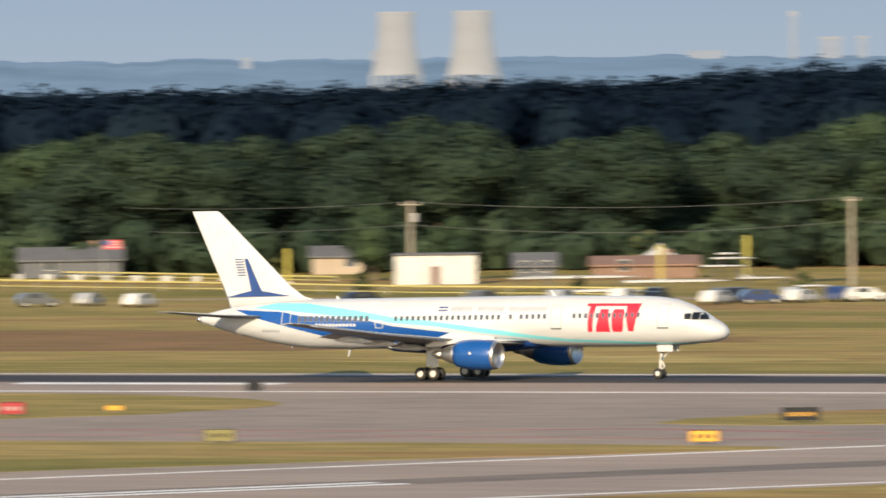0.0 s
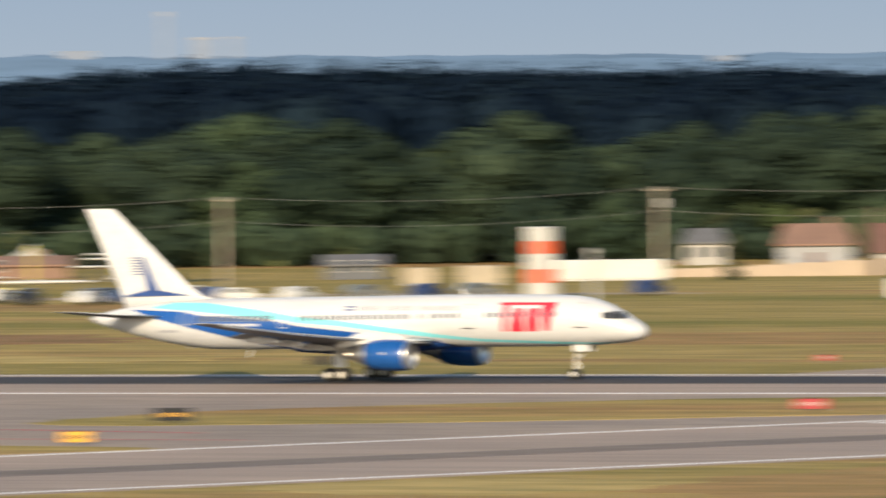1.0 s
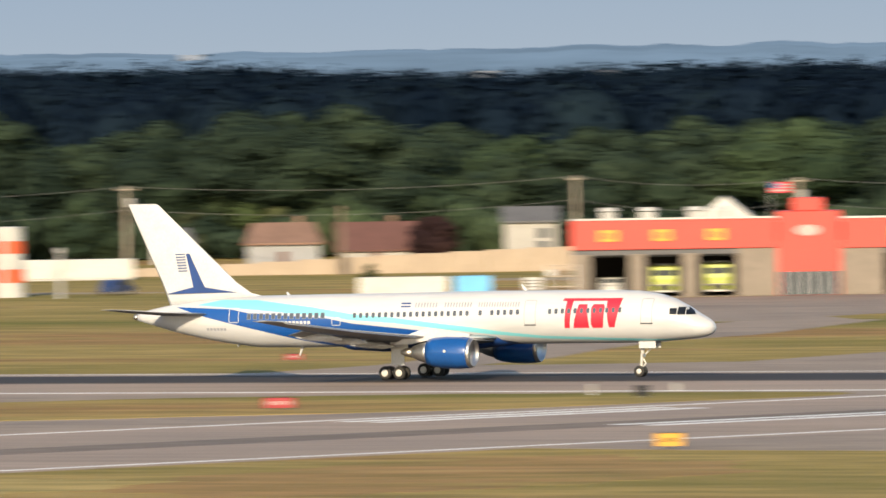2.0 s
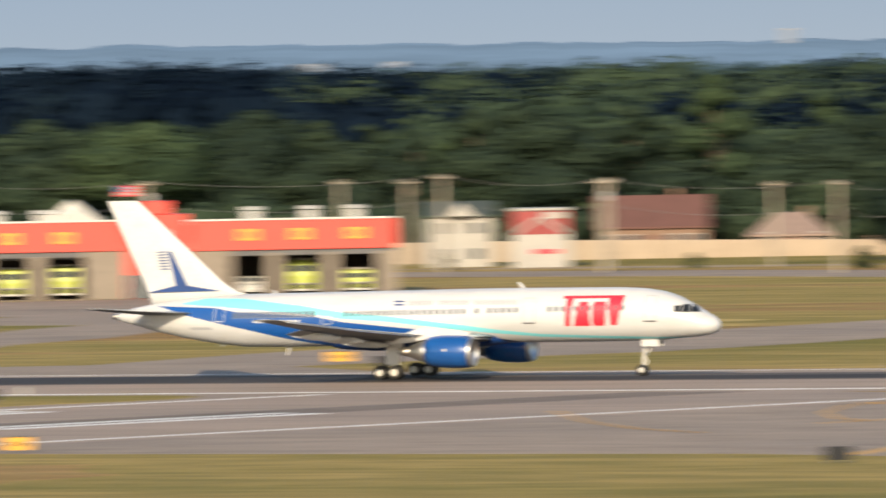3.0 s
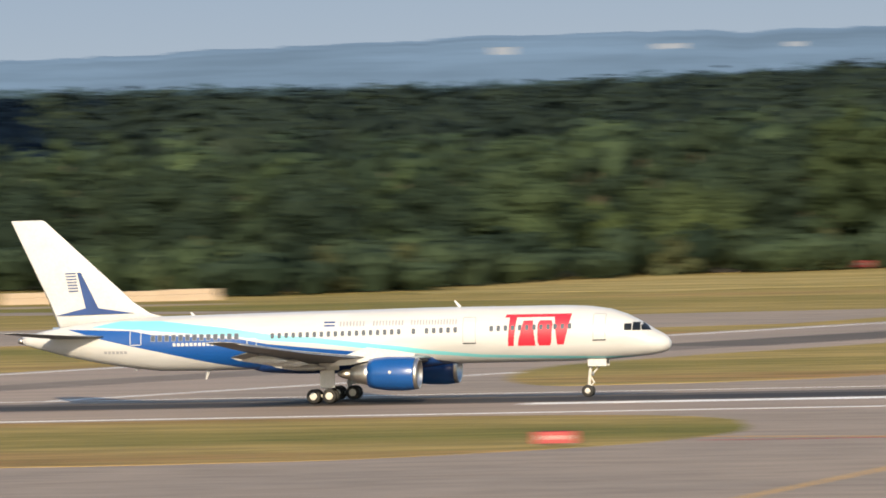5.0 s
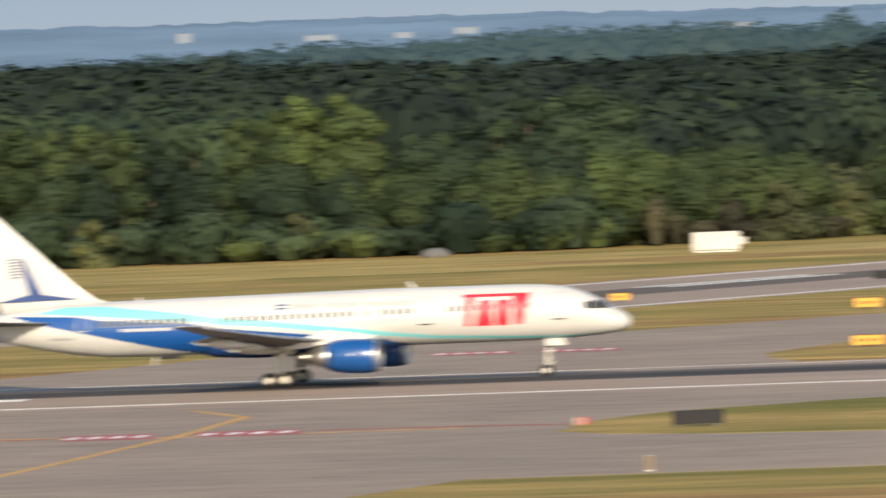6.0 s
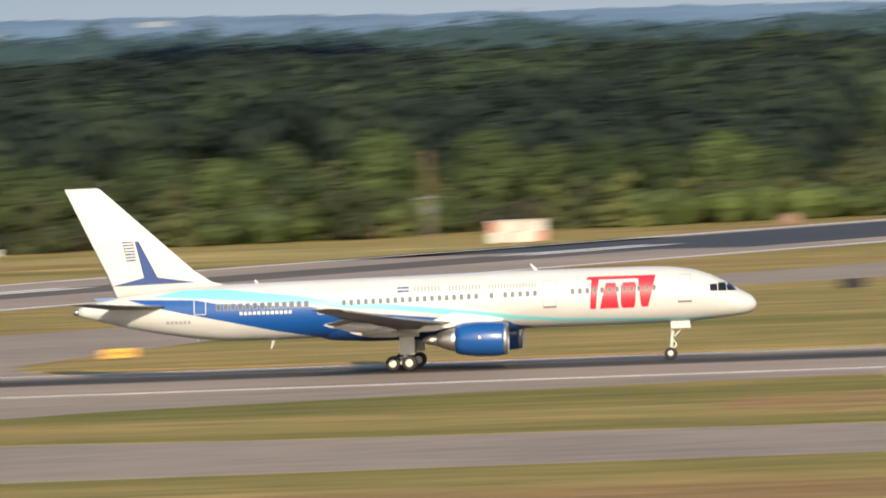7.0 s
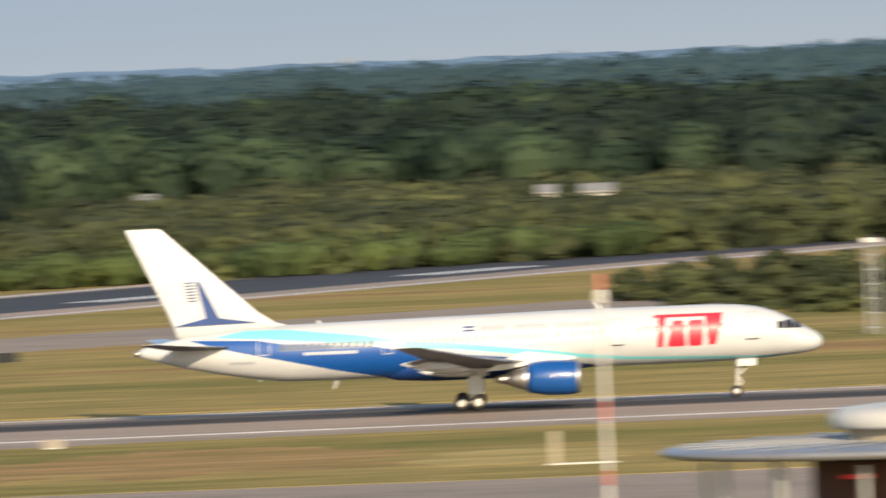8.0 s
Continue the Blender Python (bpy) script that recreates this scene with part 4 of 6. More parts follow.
Y_L, R_L, B_L = "low yellow airfield sign with dark bars of lettering", "low red airfield sign with white bars of lettering", "low airfield sign seen from its black back"
for x, y, w, h, face, text, label in (
        (-360.2, 694, 1.9, 0.85, M_SIGNY, M_SIGNB, Y_L), (-374.1, 735.3, 2.5, 1.0, M_SIGNB, M_SIGNY, B_L), (-441.7, 742.5, 1.8, 0.98, M_SIGNR, M_SIGNW, R_L), (-395, 691, 2.0, 0.9, M_SIGNSHADE, M_SIGNB, "low yellow airfield sign painted dull olive as in shade"),
        (-337.3, 760.9, 2.1, 0.85, M_SIGNR, M_SIGNW, R_L), (-278, 686.7, 1.7, 0.95, M_SIGNY, M_SIGNB, Y_L), (-438.2, 751.2, 1.2, 0.5, M_SIGNY, None, "small low orange-yellow sign on the grass"), (-319.5, 784.2, 0.85, 0.85, M_SIGNB, None, B_L), (-231.7, 745.4, 1.7, 1.0, M_SIGNB, None, B_L),
        (-235.6, 778.3, 1.3, 0.9, M_SIGNB, None, B_L), (-217, 663.6, 1.5, 0.9, M_SIGNB, None, B_L), (-157.1, 733, 2.6, 0.9, M_SIGNR, M_SIGNW, R_L), (-238, 1268, 3.2, 0.9, M_SIGNR, M_SIGNW, R_L),
        (-92.1, 723, 3.0, 0.95, M_SIGNB, None, B_L), (-99.1, 878.8, 2.4, 0.85, M_SIGNY, M_SIGNB, Y_L), (-111.3, 987.9, 2.2, 0.9, M_SIGNY, M_SIGNB, Y_L), (-139.1, 1040.6, 1.8, 0.75, M_SIGNY, M_SIGNB, Y_L),
        (-120.9, 1088, 2.0, 0.8, M_SIGNB, None, B_L), (-105, 1026.7, 2.6, 0.8, M_SIGNR, M_SIGNW, R_L), (-51.2, 1008.8, 2.1, 0.9, M_SIGNB, None, B_L), (-325.4, 871, 2.0, 0.9, M_SIGNY, M_SIGNB, Y_L),
        (-317, 858.4, 1.4, 0.85, M_SIGNB, None, B_L), (-387.8, 877.8, 1.2, 0.6, M_SIGNR, M_SIGNW, R_L), (-428, 868, 1.4, 0.8, M_SIGNB, None, B_L), (-453, 798, 1.1, 0.9, M_SIGNB, None, B_L), (-156, 905, 1.6, 0.8, M_SIGNB, None, B_L)):
    sign(x, y, w, h, face, text, label)

t = thing("barrier", pose(-100.6, 732.3, GZ + 0.02, 0, 0, 6), "low orange-red and grey striped barrier on the taxiway", "barrier")
for k in range(4):
    part("block", box(0.24, 0.3, 0.5, -0.36 + k * 0.24, 0, 0, 0.03), M_REDPAINT if k % 2 else M_GREYPAINT, t, "orange-red block" if k % 2 else "dull grey block")
for x, y, w, h, label in ((-326, 790.7, 0.4, 0.75, "pale utility box beside the runway"), (-322.9, 799.1, 0.5, 0.55, "weathered grey marker box beside the runway"), (-36.8, 782.5, 1.3, 0.6, "low pale marker board on the grass"), (-86.2, 654.5, 0.5, 0.85, "small brown utility box on the grass"), (-401, 938, 0.7, 0.6, "weathered pale marker box on the grass")):
    t = thing("marker_box", pose(x, y, GZ + 0.04, 0, 0, math.degrees(math.atan2(-x, y))), label, "utility box", "field boxes")
    part("body", box(w, 0.4, h - 0.08, 0, 0, 0.08, 0.03), M_POLEWOOD if "board" in label else M_GREYPAINT if "grey" in label or "pale" in label else M_BARK, t)
    part("foot", box(w * 0.9, 0.45, 0.08, 0, 0, 0, 0.01), M_STEEL, t)
    part("lid", box(w + 0.06, 0.46, 0.05, 0, 0, h, 0.01), M_GREYPAINT, t)


# ---- trees ----
rng = np.random.default_rng(7)


def leaf_mesh(lobes, per, size, bm_name, rough=0.35):
    """Leaf clumps scattered over the outside of lobes (centre, radii), as small bent quads, with a dark inner core."""
    vs, fs = [], []
    for (c, r), n in zip(lobes, per):
        d = rng.normal(size=(n, 3))
        d /= np.linalg.norm(d, axis=1)[:, None]
        k = rng.uniform(0.80, 1.05, n)[:, None]
        p = np.array(c) + d * np.array(r) * k
        for q, w in zip(p, d):
            u = np.cross(w + rng.normal(size=3) * rough, rng.normal(size=3))
            u /= np.linalg.norm(u) + 1e-9
            v = np.cross(u, w + rng.normal(size=3) * rough)
            v /= np.linalg.norm(v) + 1e-9
            s = size * rng.uniform(0.6, 1.4)
            b = len(vs)
            vs += [q - u * s, q - v * s * 0.7 + w * s * 0.2, q + u * s, q + v * s * 0.7 + w * s * 0.2]
            fs.append((b, b + 1, b + 2, b + 3))
        # core
        b = len(vs)
        core = [np.array(c) + np.array((math.cos(a) * math.cos(e), math.sin(a) * math.cos(e), math.sin(e))) * np.array(r) * 0.74 for e in (-1.2, -0.4, 0.4, 1.2) for a in np.arange(6) * math.pi / 3]
        vs += core
        fs += [(b + j * 6 + i, b + j * 6 + (i + 1) % 6, b + (j + 1) * 6 + (i + 1) % 6, b + (j + 1) * 6 + i) for j in range(3) for i in range(6)]
        fs += [tuple(b + i for i in range(6))[::-1], tuple(b + 18 + i for i in range(6))]
    me = bpy.data.meshes.new(bm_name)
    me.from_pydata([tuple(map(float, v)) for v in vs], [], fs)
    return me


def tree_parts(h, spread, kind):
    """A trunk with limbs, and a crown mesh of leaf clumps."""
    bm = rod((0, 0, -0.3), (0.2, 0.1, h * 0.55), h * (0.032 if kind == "open" else 0.022), h * 0.014, 8)
    base = {"round": 0.22, "tall": 0.16, "open": 0.36, "bush": 0.0}[kind]
    lobes = []
    n = {"round": 11, "tall": 10, "open": 10, "bush": 6}[kind]
    for k in range(n):
        f = (k + 0.5) / n
        z = h * (base + (1 - base) * f * 0.93)
        wide = spread * {"round": math.sin(math.pi * min(1, 0.16 + 0.80 * f)) ** 0.7, "tall": 0.62 * math.sin(math.pi * min(1, 0.14 + 0.82 * f)) ** 0.6, "open": 0.45 + 0.6 * math.sin(math.pi * f), "bush": 0.9 - 0.5 * f}[kind]
        a = k * 2.4 + rng.uniform(-0.5, 0.5)
        r = wide * rng.uniform(0.52, 0.78)
        d = (wide - r * 0.6) * rng.uniform(0.5, 1.0)
        lobes.append(((d * math.cos(a), d * math.sin(a), z), (r, r, r * rng.uniform(0.55, 0.8))))
        if kind != "bush" and k % 2 == 0:
            rod((0.1, 0.05, h * (0.15 + 0.38 * f)), (d * 0.8 * math.cos(a), d * 0.8 * math.sin(a), z), h * (0.014 if kind == "open" else 0.008), h * 0.004, 5, bm)
    per = [int(300 * (r[0] / 2.4) ** 1.4) + 60 for c, r in lobes]
    return bm, leaf_mesh(lobes, per, 0.27, "crown", 0.22)


KINDS = []
for h, spread, kind in ((17, 7.8, "round"), (16, 7.2, "round"), (18, 5.4, "tall"), (17, 8.2, "open"), (15, 6.2, "round"), (19, 6.0, "tall"), (11, 5.2, "round"), (5.5, 3.6, "bush"), (4, 3.0, "bush"), (18, 5.6, "tall"), (10.5, 5.4, "round"), (6.4, 3.9, "round")):
    young = len(KINDS) > 8
    bm, crown_me = tree_parts(h, spread, kind)
    t = thing("tree" if kind != "bush" else "bush", pose(0, -3000, GZ), "small rounded tree with dark plum-red leaves" if len(KINDS) == 11 else {"tall": "tall slender tree with fresh light green leaves", "round": "young rounded tree with fresh light green leaves"}[kind] if young else {"round": "broad-crowned leafy green tree", "tall": "tall narrow leafy green tree", "open": "open-crowned tree with bare limbs showing", "bush": "low rounded green bush"}[kind], "tree" if kind != "bush" else "bush", "trees at the wood's edge")
    part("trunk", bm, M_BARK, t, "grey-brown trunk and limbs")
    crown_me.materials.append(M_BUSH if kind == "bush" else M_PLUM if len(KINDS) == 11 else M_YOUNG if young else M_LEAF)
    c = new("crown", crown_me)
    c.parent = t
    KINDS.append((t, h, kind))

used = set()


def plant(k, x, y, scale, turn, wide=1.0):
    t, h, kind = KINDS[k]
    m = pose(x, y, GZ, 0, 0, turn)
    size = (wide * scale * rng.uniform(0.92, 1.1), wide * scale * rng.uniform(0.92, 1.1), scale)
    if k not in used:
        used.add(k)
        t.matrix_basis = m
        t.scale = size
        return t
    t.scale = size
    return copy_thing(t, m)


def polar(a, r):
    return r * math.sin(radians(a)), r * math.cos(radians(a))


# the wood's edge, heading by heading
EDGE = [(-33, 1440), (-27, 1440), (-24, 1440), (-20.5, 1430), (-19, 1395), (-17, 1370), (-15.5, 1335), (-14.5, 1290), (-13.6, 1235), (-12.8, 1245), (-11.8, 1290), (-10, 1305), (-8, 1302), (-6, 1315), (-4.2, 1330), (-2, 1350), (0, 1400), (2, 1450), (6, 1500)]
for row in range(3):
    a = -32.6 + row * 0.17
    while a < 3.0:
        r = interp(EDGE, a) + row * 17 + rng.uniform(-5, 6)
        low = a > -7.6
        if low:
            k = int(rng.choice([7, 8, 7, 8])) if row < 2 or a > -3.2 else int(rng.choice([6, 7, 10, 10]))
        elif a < -21:
            k = int(rng.choice([0, 1, 3, 4, 0, 1, 6]))
        else:
            k = int(rng.choice([0, 2, 2, 5, 5, 1, 6])) if row else int(rng.choice([2, 5, 6, 0, 7, 1]))
        x, y = polar(a, r)
        plant(k, x, y, (0.88 if -15 < a < -8 else 1.0) * rng.uniform(0.78, 1.08) * (1 + 0.12 * noise.noise((x * 0.02, y * 0.02, 1))), rng.uniform(0, 360), 1.3 if a < -17 else 1.0)
        if row == 0 and rng.random() < 0.62:
            x, y = polar(a + 0.1, r - 5)
            plant(int(rng.choice([7, 8, 8])), x, y, rng.uniform(0.7, 1.3), rng.uniform(0, 360))
        w = {0: 9.0, 1: 8.4, 2: 6.6, 3: 9.5, 4: 7.6, 5: 7.0, 6: 6.6, 7: 5.6, 8: 5.0, 10: 7.0}[k]
        a += math.degrees(w / r) * rng.uniform(0.8, 1.2 if a < -21 else 1.1) * (1.22 if a < -17 else 1.0)


# lighter young trees before the wood
for a0, a1, k, gap, lo, hi in ((-10.75, -9.9, 9, 0.13, 0.85, 1.06), (-9.4, -8.8, 9, 0.14, 0.85, 1.05), (-8.6, -6.5, 10, 0.21, 0.72, 1.02), (-11.9, -11.2, 10, 0.24, 0.8, 1.0), (-25.6, -25.2, 10, 0.3, 1.2, 1.4), (-24.3, -24.0, 10, 0.3, 0.9, 1.0)):
    a = a0
    while a < a1:
        x, y = polar(a, interp(EDGE, a) - rng.uniform(0, 5))
        plant(k, x, y, rng.uniform(lo, hi), rng.uniform(0, 360))
        a += gap * rng.uniform(0.75, 1.3)


def woods(name, cells, mat, label, size, leaves, core=1.0):
    """Many far crowns joined: (x, y, height, radius) each."""
    V, F = [], []
    n0 = 0
    for x, y, h, r in cells:
        rz = h * 0.42
        z = GZ + h * 0.58
        nb = leaves
        d = rng.normal(size=(nb, 3))
        d[:, 1] = -np.abs(d[:, 1]) * 0.9 + 0.35
        d[:, 2] += 0.25
        d /= np.linalg.norm(d, axis=1)[:, None]
        bumpy = 1 + 0.22 * np.sin(d[:, 0] * 5 + x) * np.cos(d[:, 2] * 6 + y)
        p = np.array((x, y, z)) + d * np.array((r, r, rz)) * (bumpy * rng.uniform(0.88, 1.0, nb))[:, None]
        u = rng.normal(size=(nb, 3))
        u -= (u * d).sum(1)[:, None] * d * 0.95
        u /= np.linalg.norm(u, axis=1)[:, None]
        v = np.cross(d + rng.normal(size=(nb, 3)) * 0.10, u)
        s = (size * rng.uniform(0.5, 1.4, nb))[:, None]
        V.append(np.stack([p - u * s, p - v * s * 0.8, p + u * s, p + v * s * 0.8], 1).reshape(-1, 3))
        F += [(n0 + 4 * i, n0 + 4 * i + 1, n0 + 4 * i + 2, n0 + 4 * i + 3) for i in range(nb)]
        n0 += 4 * nb
        ring = [(x + math.cos(k * math.pi / 3 + x) * r * f * core, y + math.sin(k * math.pi / 3 + x) * r * f * core, z + rz * g * core) for f, g in ((0.32, -1.3), (0.62, -0.5), (0.72, 0.1), (0.56, 0.55), (0.20, 0.76)) for k in range(6)]
        V.append(np.array(ring))
        F += [(n0 + j * 6 + i, n0 + j * 6 + (i + 1) % 6, n0 + (j + 1) * 6 + (i + 1) % 6, n0 + (j + 1) * 6 + i) for j in range(4) for i in range(6)]
        F.append(tuple(n0 + 24 + i for i in range(6)))
        n0 += 30
    me = bpy.data.meshes.new(name)
    me.from_pydata(np.concatenate(V).tolist(), [], F)
    me.materials.append(mat)
    return tagged(new(name, me), label, "woods", kind="stuff")


# slope of the line over the far tops, heading by heading
SHADED_TOPS = [(-33, -0.0024), (-29.6, -0.0024), (-28.9, -0.0020), (-27.7, -0.0019), (-27.2, -0.0011), (-26.8, -0.0007), (-26.4, -0.0012), (-26.0, -0.0013), (-25.4, -0.0017), (-24.8, -0.0020), (-24.1, -0.0018), (-23.5, -0.0023), (-22.9, -0.0027), (-22.1, -0.0022), (-21.2, -0.0021), (-20.5, -0.0026)]
FRONT = [(-16, -0.0080), (-14.5, -0.0078), (-14.1, -0.0054), (-12.3, -0.0054), (-10.6, -0.0048), (-9.3, -0.0059), (-8.5, -0.0059), (-5, -0.0060)]
BEHIND = [(-16, -0.0035), (-15, -0.0036), (-12.3, -0.0039), (-10.6, -0.00265), (-9.5, -0.0027), (-8.4, -0.0038), (-6.6, -0.0038), (-6.1, -0.00256), (-5.2, -0.0030), (-4.9, -0.0042)]
FARTOPS = [(-20, -0.0027), (-16, -0.0029), (-14, -0.0031), (-12.5, -0.0034), (-10.6, -0.0027), (-9.4, -0.0020), (-8.3, -0.0015), (-7.0, -0.0012), (-6.2, -0.0016), (-5.6, -0.0019), (-4.6, -0.0015), (-3.6, -0.0022), (-2.8, -0.0019), (-1.6, -0.0014), (0.0, -0.0015), (1.0, -0.0011), (2.0, -0.0008), (4, -0.0006)]
OLIVE_DEPTH = [(-7.6, 60), (-6.6, 230), (-5.2, 210), (-4.7, 70), (-3.3, 60), (-2.6, 330), (-1.2, 420), (0.6, 380), (2, 300), (4, 300)]
green, dark, deep, hazy, olive = [], [], [], [], []
r = 1380.0
while r < 3400:
    step = 9.5 + (r - 1380) * 0.011
    a = -33.5 + rng.uniform(0, 0.3)
    while a < 4.5:
        e = interp(EDGE, a)
        x, y = polar(a + rng.uniform(-0.1, 0.1), r + rng.uniform(-5, 5))
        big = noise.noise((x * 0.006, y * 0.006, 2))
        rad = rng.uniform(4.8, 9.6) * (1 + (r - 1380) * 0.0002)
        h = 14.4 + 3.0 * big + rng.uniform(-3.0, 1.5) + (rad - 6) * 0.7
        if a > -8:
            h = min(h, 6.5 + max(0, r - e) * 0.035 + 2 * big + rng.uniform(-1, 1))
        far_shaded = a < -20.3 + 1.5 * big
        if far_shaded:
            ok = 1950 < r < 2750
            h = min(h + 3.9, 25.4 + interp(SHADED_TOPS, a) * r - rng.uniform(0.0, 2.0)) if r < 2400 else 25.4 + interp(SHADED_TOPS, a) * r - rng.uniform(0.0, 1.2) + 2.4 * noise.noise((x * 0.03, y * 0.004, 4))
        else:
            ok = r > e + 48
        if not far_shaded and r > 2600:
            h = 25.4 + interp(FARTOPS, a) * r - rng.uniform(0, 2.6) + 1.6 * noise.noise((x * 0.02, y * 0.004, 8))
        band = -16 < a < -4.9
        depth = 150 if a < -8.8 else 75 if a < -6.8 else 330
        if band and ok:
            if r < e + depth:
                h = min(h, 25.4 + interp(FRONT, a) * r - rng.uniform(0, 1.5))
            elif r < 2600:
                h = 25.4 + interp(BEHIND, a) * r - rng.uniform(0, 2.0) if r > 2000 else min(h + 2, 25.4 + interp(BEHIND, a) * r)
        patch = noise.noise((x * 0.0042, y * 0.0024, 9))
        if far_shaded and e + 52 < r < e + 120:
            green.append((x, y, rng.uniform(9.5, 14.0), rad))
        if ok:
            if a > -7.6 and r < e + interp(OLIVE_DEPTH, a) * (1 + 0.35 * big):
                olive.append((x, y, rng.uniform(2.6, 5.2) + max(0, r - e) * 0.008, rad * 0.72))
            # these crowns get the leaf colour with cloud shade painted in
            elif far_shaded and r < 2750 or -6.3 < a < -5.0 and 1950 < r < 2600 or -16.6 < a < -14.4 and e + 150 <= r < 2600:
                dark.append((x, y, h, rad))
            elif not far_shaded and a > -16 and r < 2600 and (band and r >= e + depth or not band and r > 1700 and patch > 0.18):
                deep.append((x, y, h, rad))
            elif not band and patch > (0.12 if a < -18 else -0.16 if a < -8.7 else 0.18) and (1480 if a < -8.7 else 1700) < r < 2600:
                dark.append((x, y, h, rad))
            else:
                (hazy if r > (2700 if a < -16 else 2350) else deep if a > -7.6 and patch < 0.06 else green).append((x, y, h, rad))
        a += math.degrees(rad * (1.25 if far_shaded and r > 2350 else 1.6) / r)
    r += step
for k in range(9):
    x, y = polar(-0.36 + 0.07 * k, 1528 + 4 * (k % 3))
    olive.append((x, y, 5.0 + 0.5 * (k % 3) - (1.0 if k in (2, 5) else 0), 3.2))
for a, slope, rad in ((-6.50, -0.0005, 5.6), (-6.0, -0.0008, 4.6), (-5.45, -0.0012, 6.5), (-4.5, -0.0009, 8.0), (-9.0, -0.0015, 5.0), (-15.75, -0.0023, 5.5)):
    for k in range(3):
        x, y = polar(a + rng.uniform(-0.05, 0.05), 3250 + 20 * k)
        hazy.append((x, y, 25.4 + slope * 3250 - 0.8 * k, rad))
# far leaf colour with haze added as a faint blue glow
M_HAZY = hazed_material("haze_glow_leaves", (0.022, 0.032, 0.026), (0.024, 0.040, 0.048))
woods("woods", green, M_LEAF, "dense leafy green woods", 0.74, 190)
low_growth = []
a = -33.0
while a < -7.6:
    for k in range(4 if a < -20 else 2):
        x, y = polar(a + rng.uniform(-0.05, 0.05), interp(EDGE, a) - 8 + k * 13 + rng.uniform(-4, 4))
        low_growth.append((x, y, rng.uniform(3.5, 7.5) + k * 1.0 if a < -20 else rng.uniform(3.0, 6.5), rng.uniform(3.4, 5.0)))
    a += 0.17
M_OLIVE = leaf_material("dull_olive_scrub", (0.044, 0.047, 0.028), (0.052, 0.055, 0.032), (0.062, 0.064, 0.036))
woods("scrub", olive, M_OLIVE, "broad low thicket of dull olive scrub", 0.58, 120)
woods("undergrowth", low_growth, M_LEAF, "dense leafy undergrowth below the wood's edge", 0.45, 130)
# scrub before the low woods, patches of brown and of light green
scrub = {"dry": [], "fresh": []}
a = -12.4
while a < 3.2:
    for k in range(3):
        x, y = polar(a + rng.uniform(-0.06, 0.06), interp(EDGE, a) - 7 + k * 8 + rng.uniform(-3, 3))
        f = noise.noise((x * 0.022, y * 0.01, 6))
        low = -8.2 < a
        if f > 0.12 or (low and f > -0.05):
            scrub["fresh"].append((x, y, rng.uniform(2.2, 4.6) * (1.0 if low else 0.8), rng.uniform(2.4, 4.2)))
        elif low and a < -3.4 and f < -0.12:
            scrub["dry"].append((x, y, rng.uniform(2.2, 5.6), rng.uniform(1.3, 2.6)))
    a += 0.13
M_SCRUB = leaf_material("dry_brown_scrub", (0.040, 0.037, 0.027), (0.050, 0.046, 0.033), (0.062, 0.056, 0.040))
M_FRESH = leaf_material("light_green_scrub", (0.042, 0.055, 0.025), (0.052, 0.066, 0.030), (0.062, 0.078, 0.036))
woods("scrub", scrub["dry"], M_SCRUB, "dry brown scrub before the woods", 0.3, 120)
woods("scrub", scrub["fresh"], M_FRESH, "light green scrub before the woods", 0.3, 120)
# milder copy of the cloud-shade colour: green leaves darkened, not another kind
M_DEEP = leaf_material("shade_darkened_leaves", (0.016, 0.023, 0.020), (0.020, 0.028, 0.024), (0.025, 0.034, 0.028))
woods("woods", deep, M_DEEP, "dense green woods darkened as in shade behind the edge trees", 0.80, 180)
woods("woods", dark, M_CLOUDSHADE, "dense woods painted dark blue as under cloud shade", 0.68, 210, 1.02)
woods("woods", hazy, M_HAZY, "far woods with pale haze painted in as a glow", 0.95, 130)

# ---- buildings beyond the field ----
M_ROOFBROWN = worn("brown_shingle_roof", (0.21, 0.125, 0.09), 0.85, 0.6, 0.3)
M_ROOFDARK = worn("dark_red_brown_roof", (0.12, 0.055, 0.045), 0.85, 0.6, 0.3)
M_ROOFGREY = worn("grey_shingle_roof", (0.11, 0.11, 0.115), 0.85, 0.6, 0.3)
M_ROOFGREEN = worn("dull_green_roof", (0.05, 0.065, 0.058), 0.85, 0.6, 0.3)
M_SIDING = worn("white_siding", (0.35, 0.335, 0.31), 0.7, 0.5, 0.2)
M_CREAM = worn("cream_siding", (0.34, 0.29, 0.215), 0.75, 0.5, 0.2)
M_TANWALL = worn("tan_rendered_wall", (0.37, 0.295, 0.22), 0.85, 0.3, 0.2)
M_PINKTAN = worn("pinkish_tan_shingle", (0.26, 0.185, 0.15), 0.85, 0.6, 0.25)
M_BRICK = worn("brown_brick", (0.20, 0.125, 0.09), 0.85, 1.2, 0.3)
M_PALEGREY = worn("pale_grey_siding", (0.27, 0.275, 0.285), 0.75, 0.5, 0.2)
M_GREYWALL = worn("grey_siding", (0.095, 0.10, 0.11), 0.75, 0.5, 0.2)
M_FASCIA = worn("orange_red_fascia_panel", (0.52, 0.042, 0.026), 0.5, 0.3, 0.15)
M_COLUMN = worn("tan_brick_column", (0.22, 0.185, 0.15), 0.85, 1.4, 0.3)
M_REDWALL = worn("barn_red_boards", (0.27, 0.05, 0.05), 0.75, 0.6, 0.3)
# near black: painted shade inside the bays, also grilles and brush
M_NEARBLACK = worn("bay_shade_and_near_black", (0.035, 0.033, 0.032), 0.9, 0.4, 0.3)
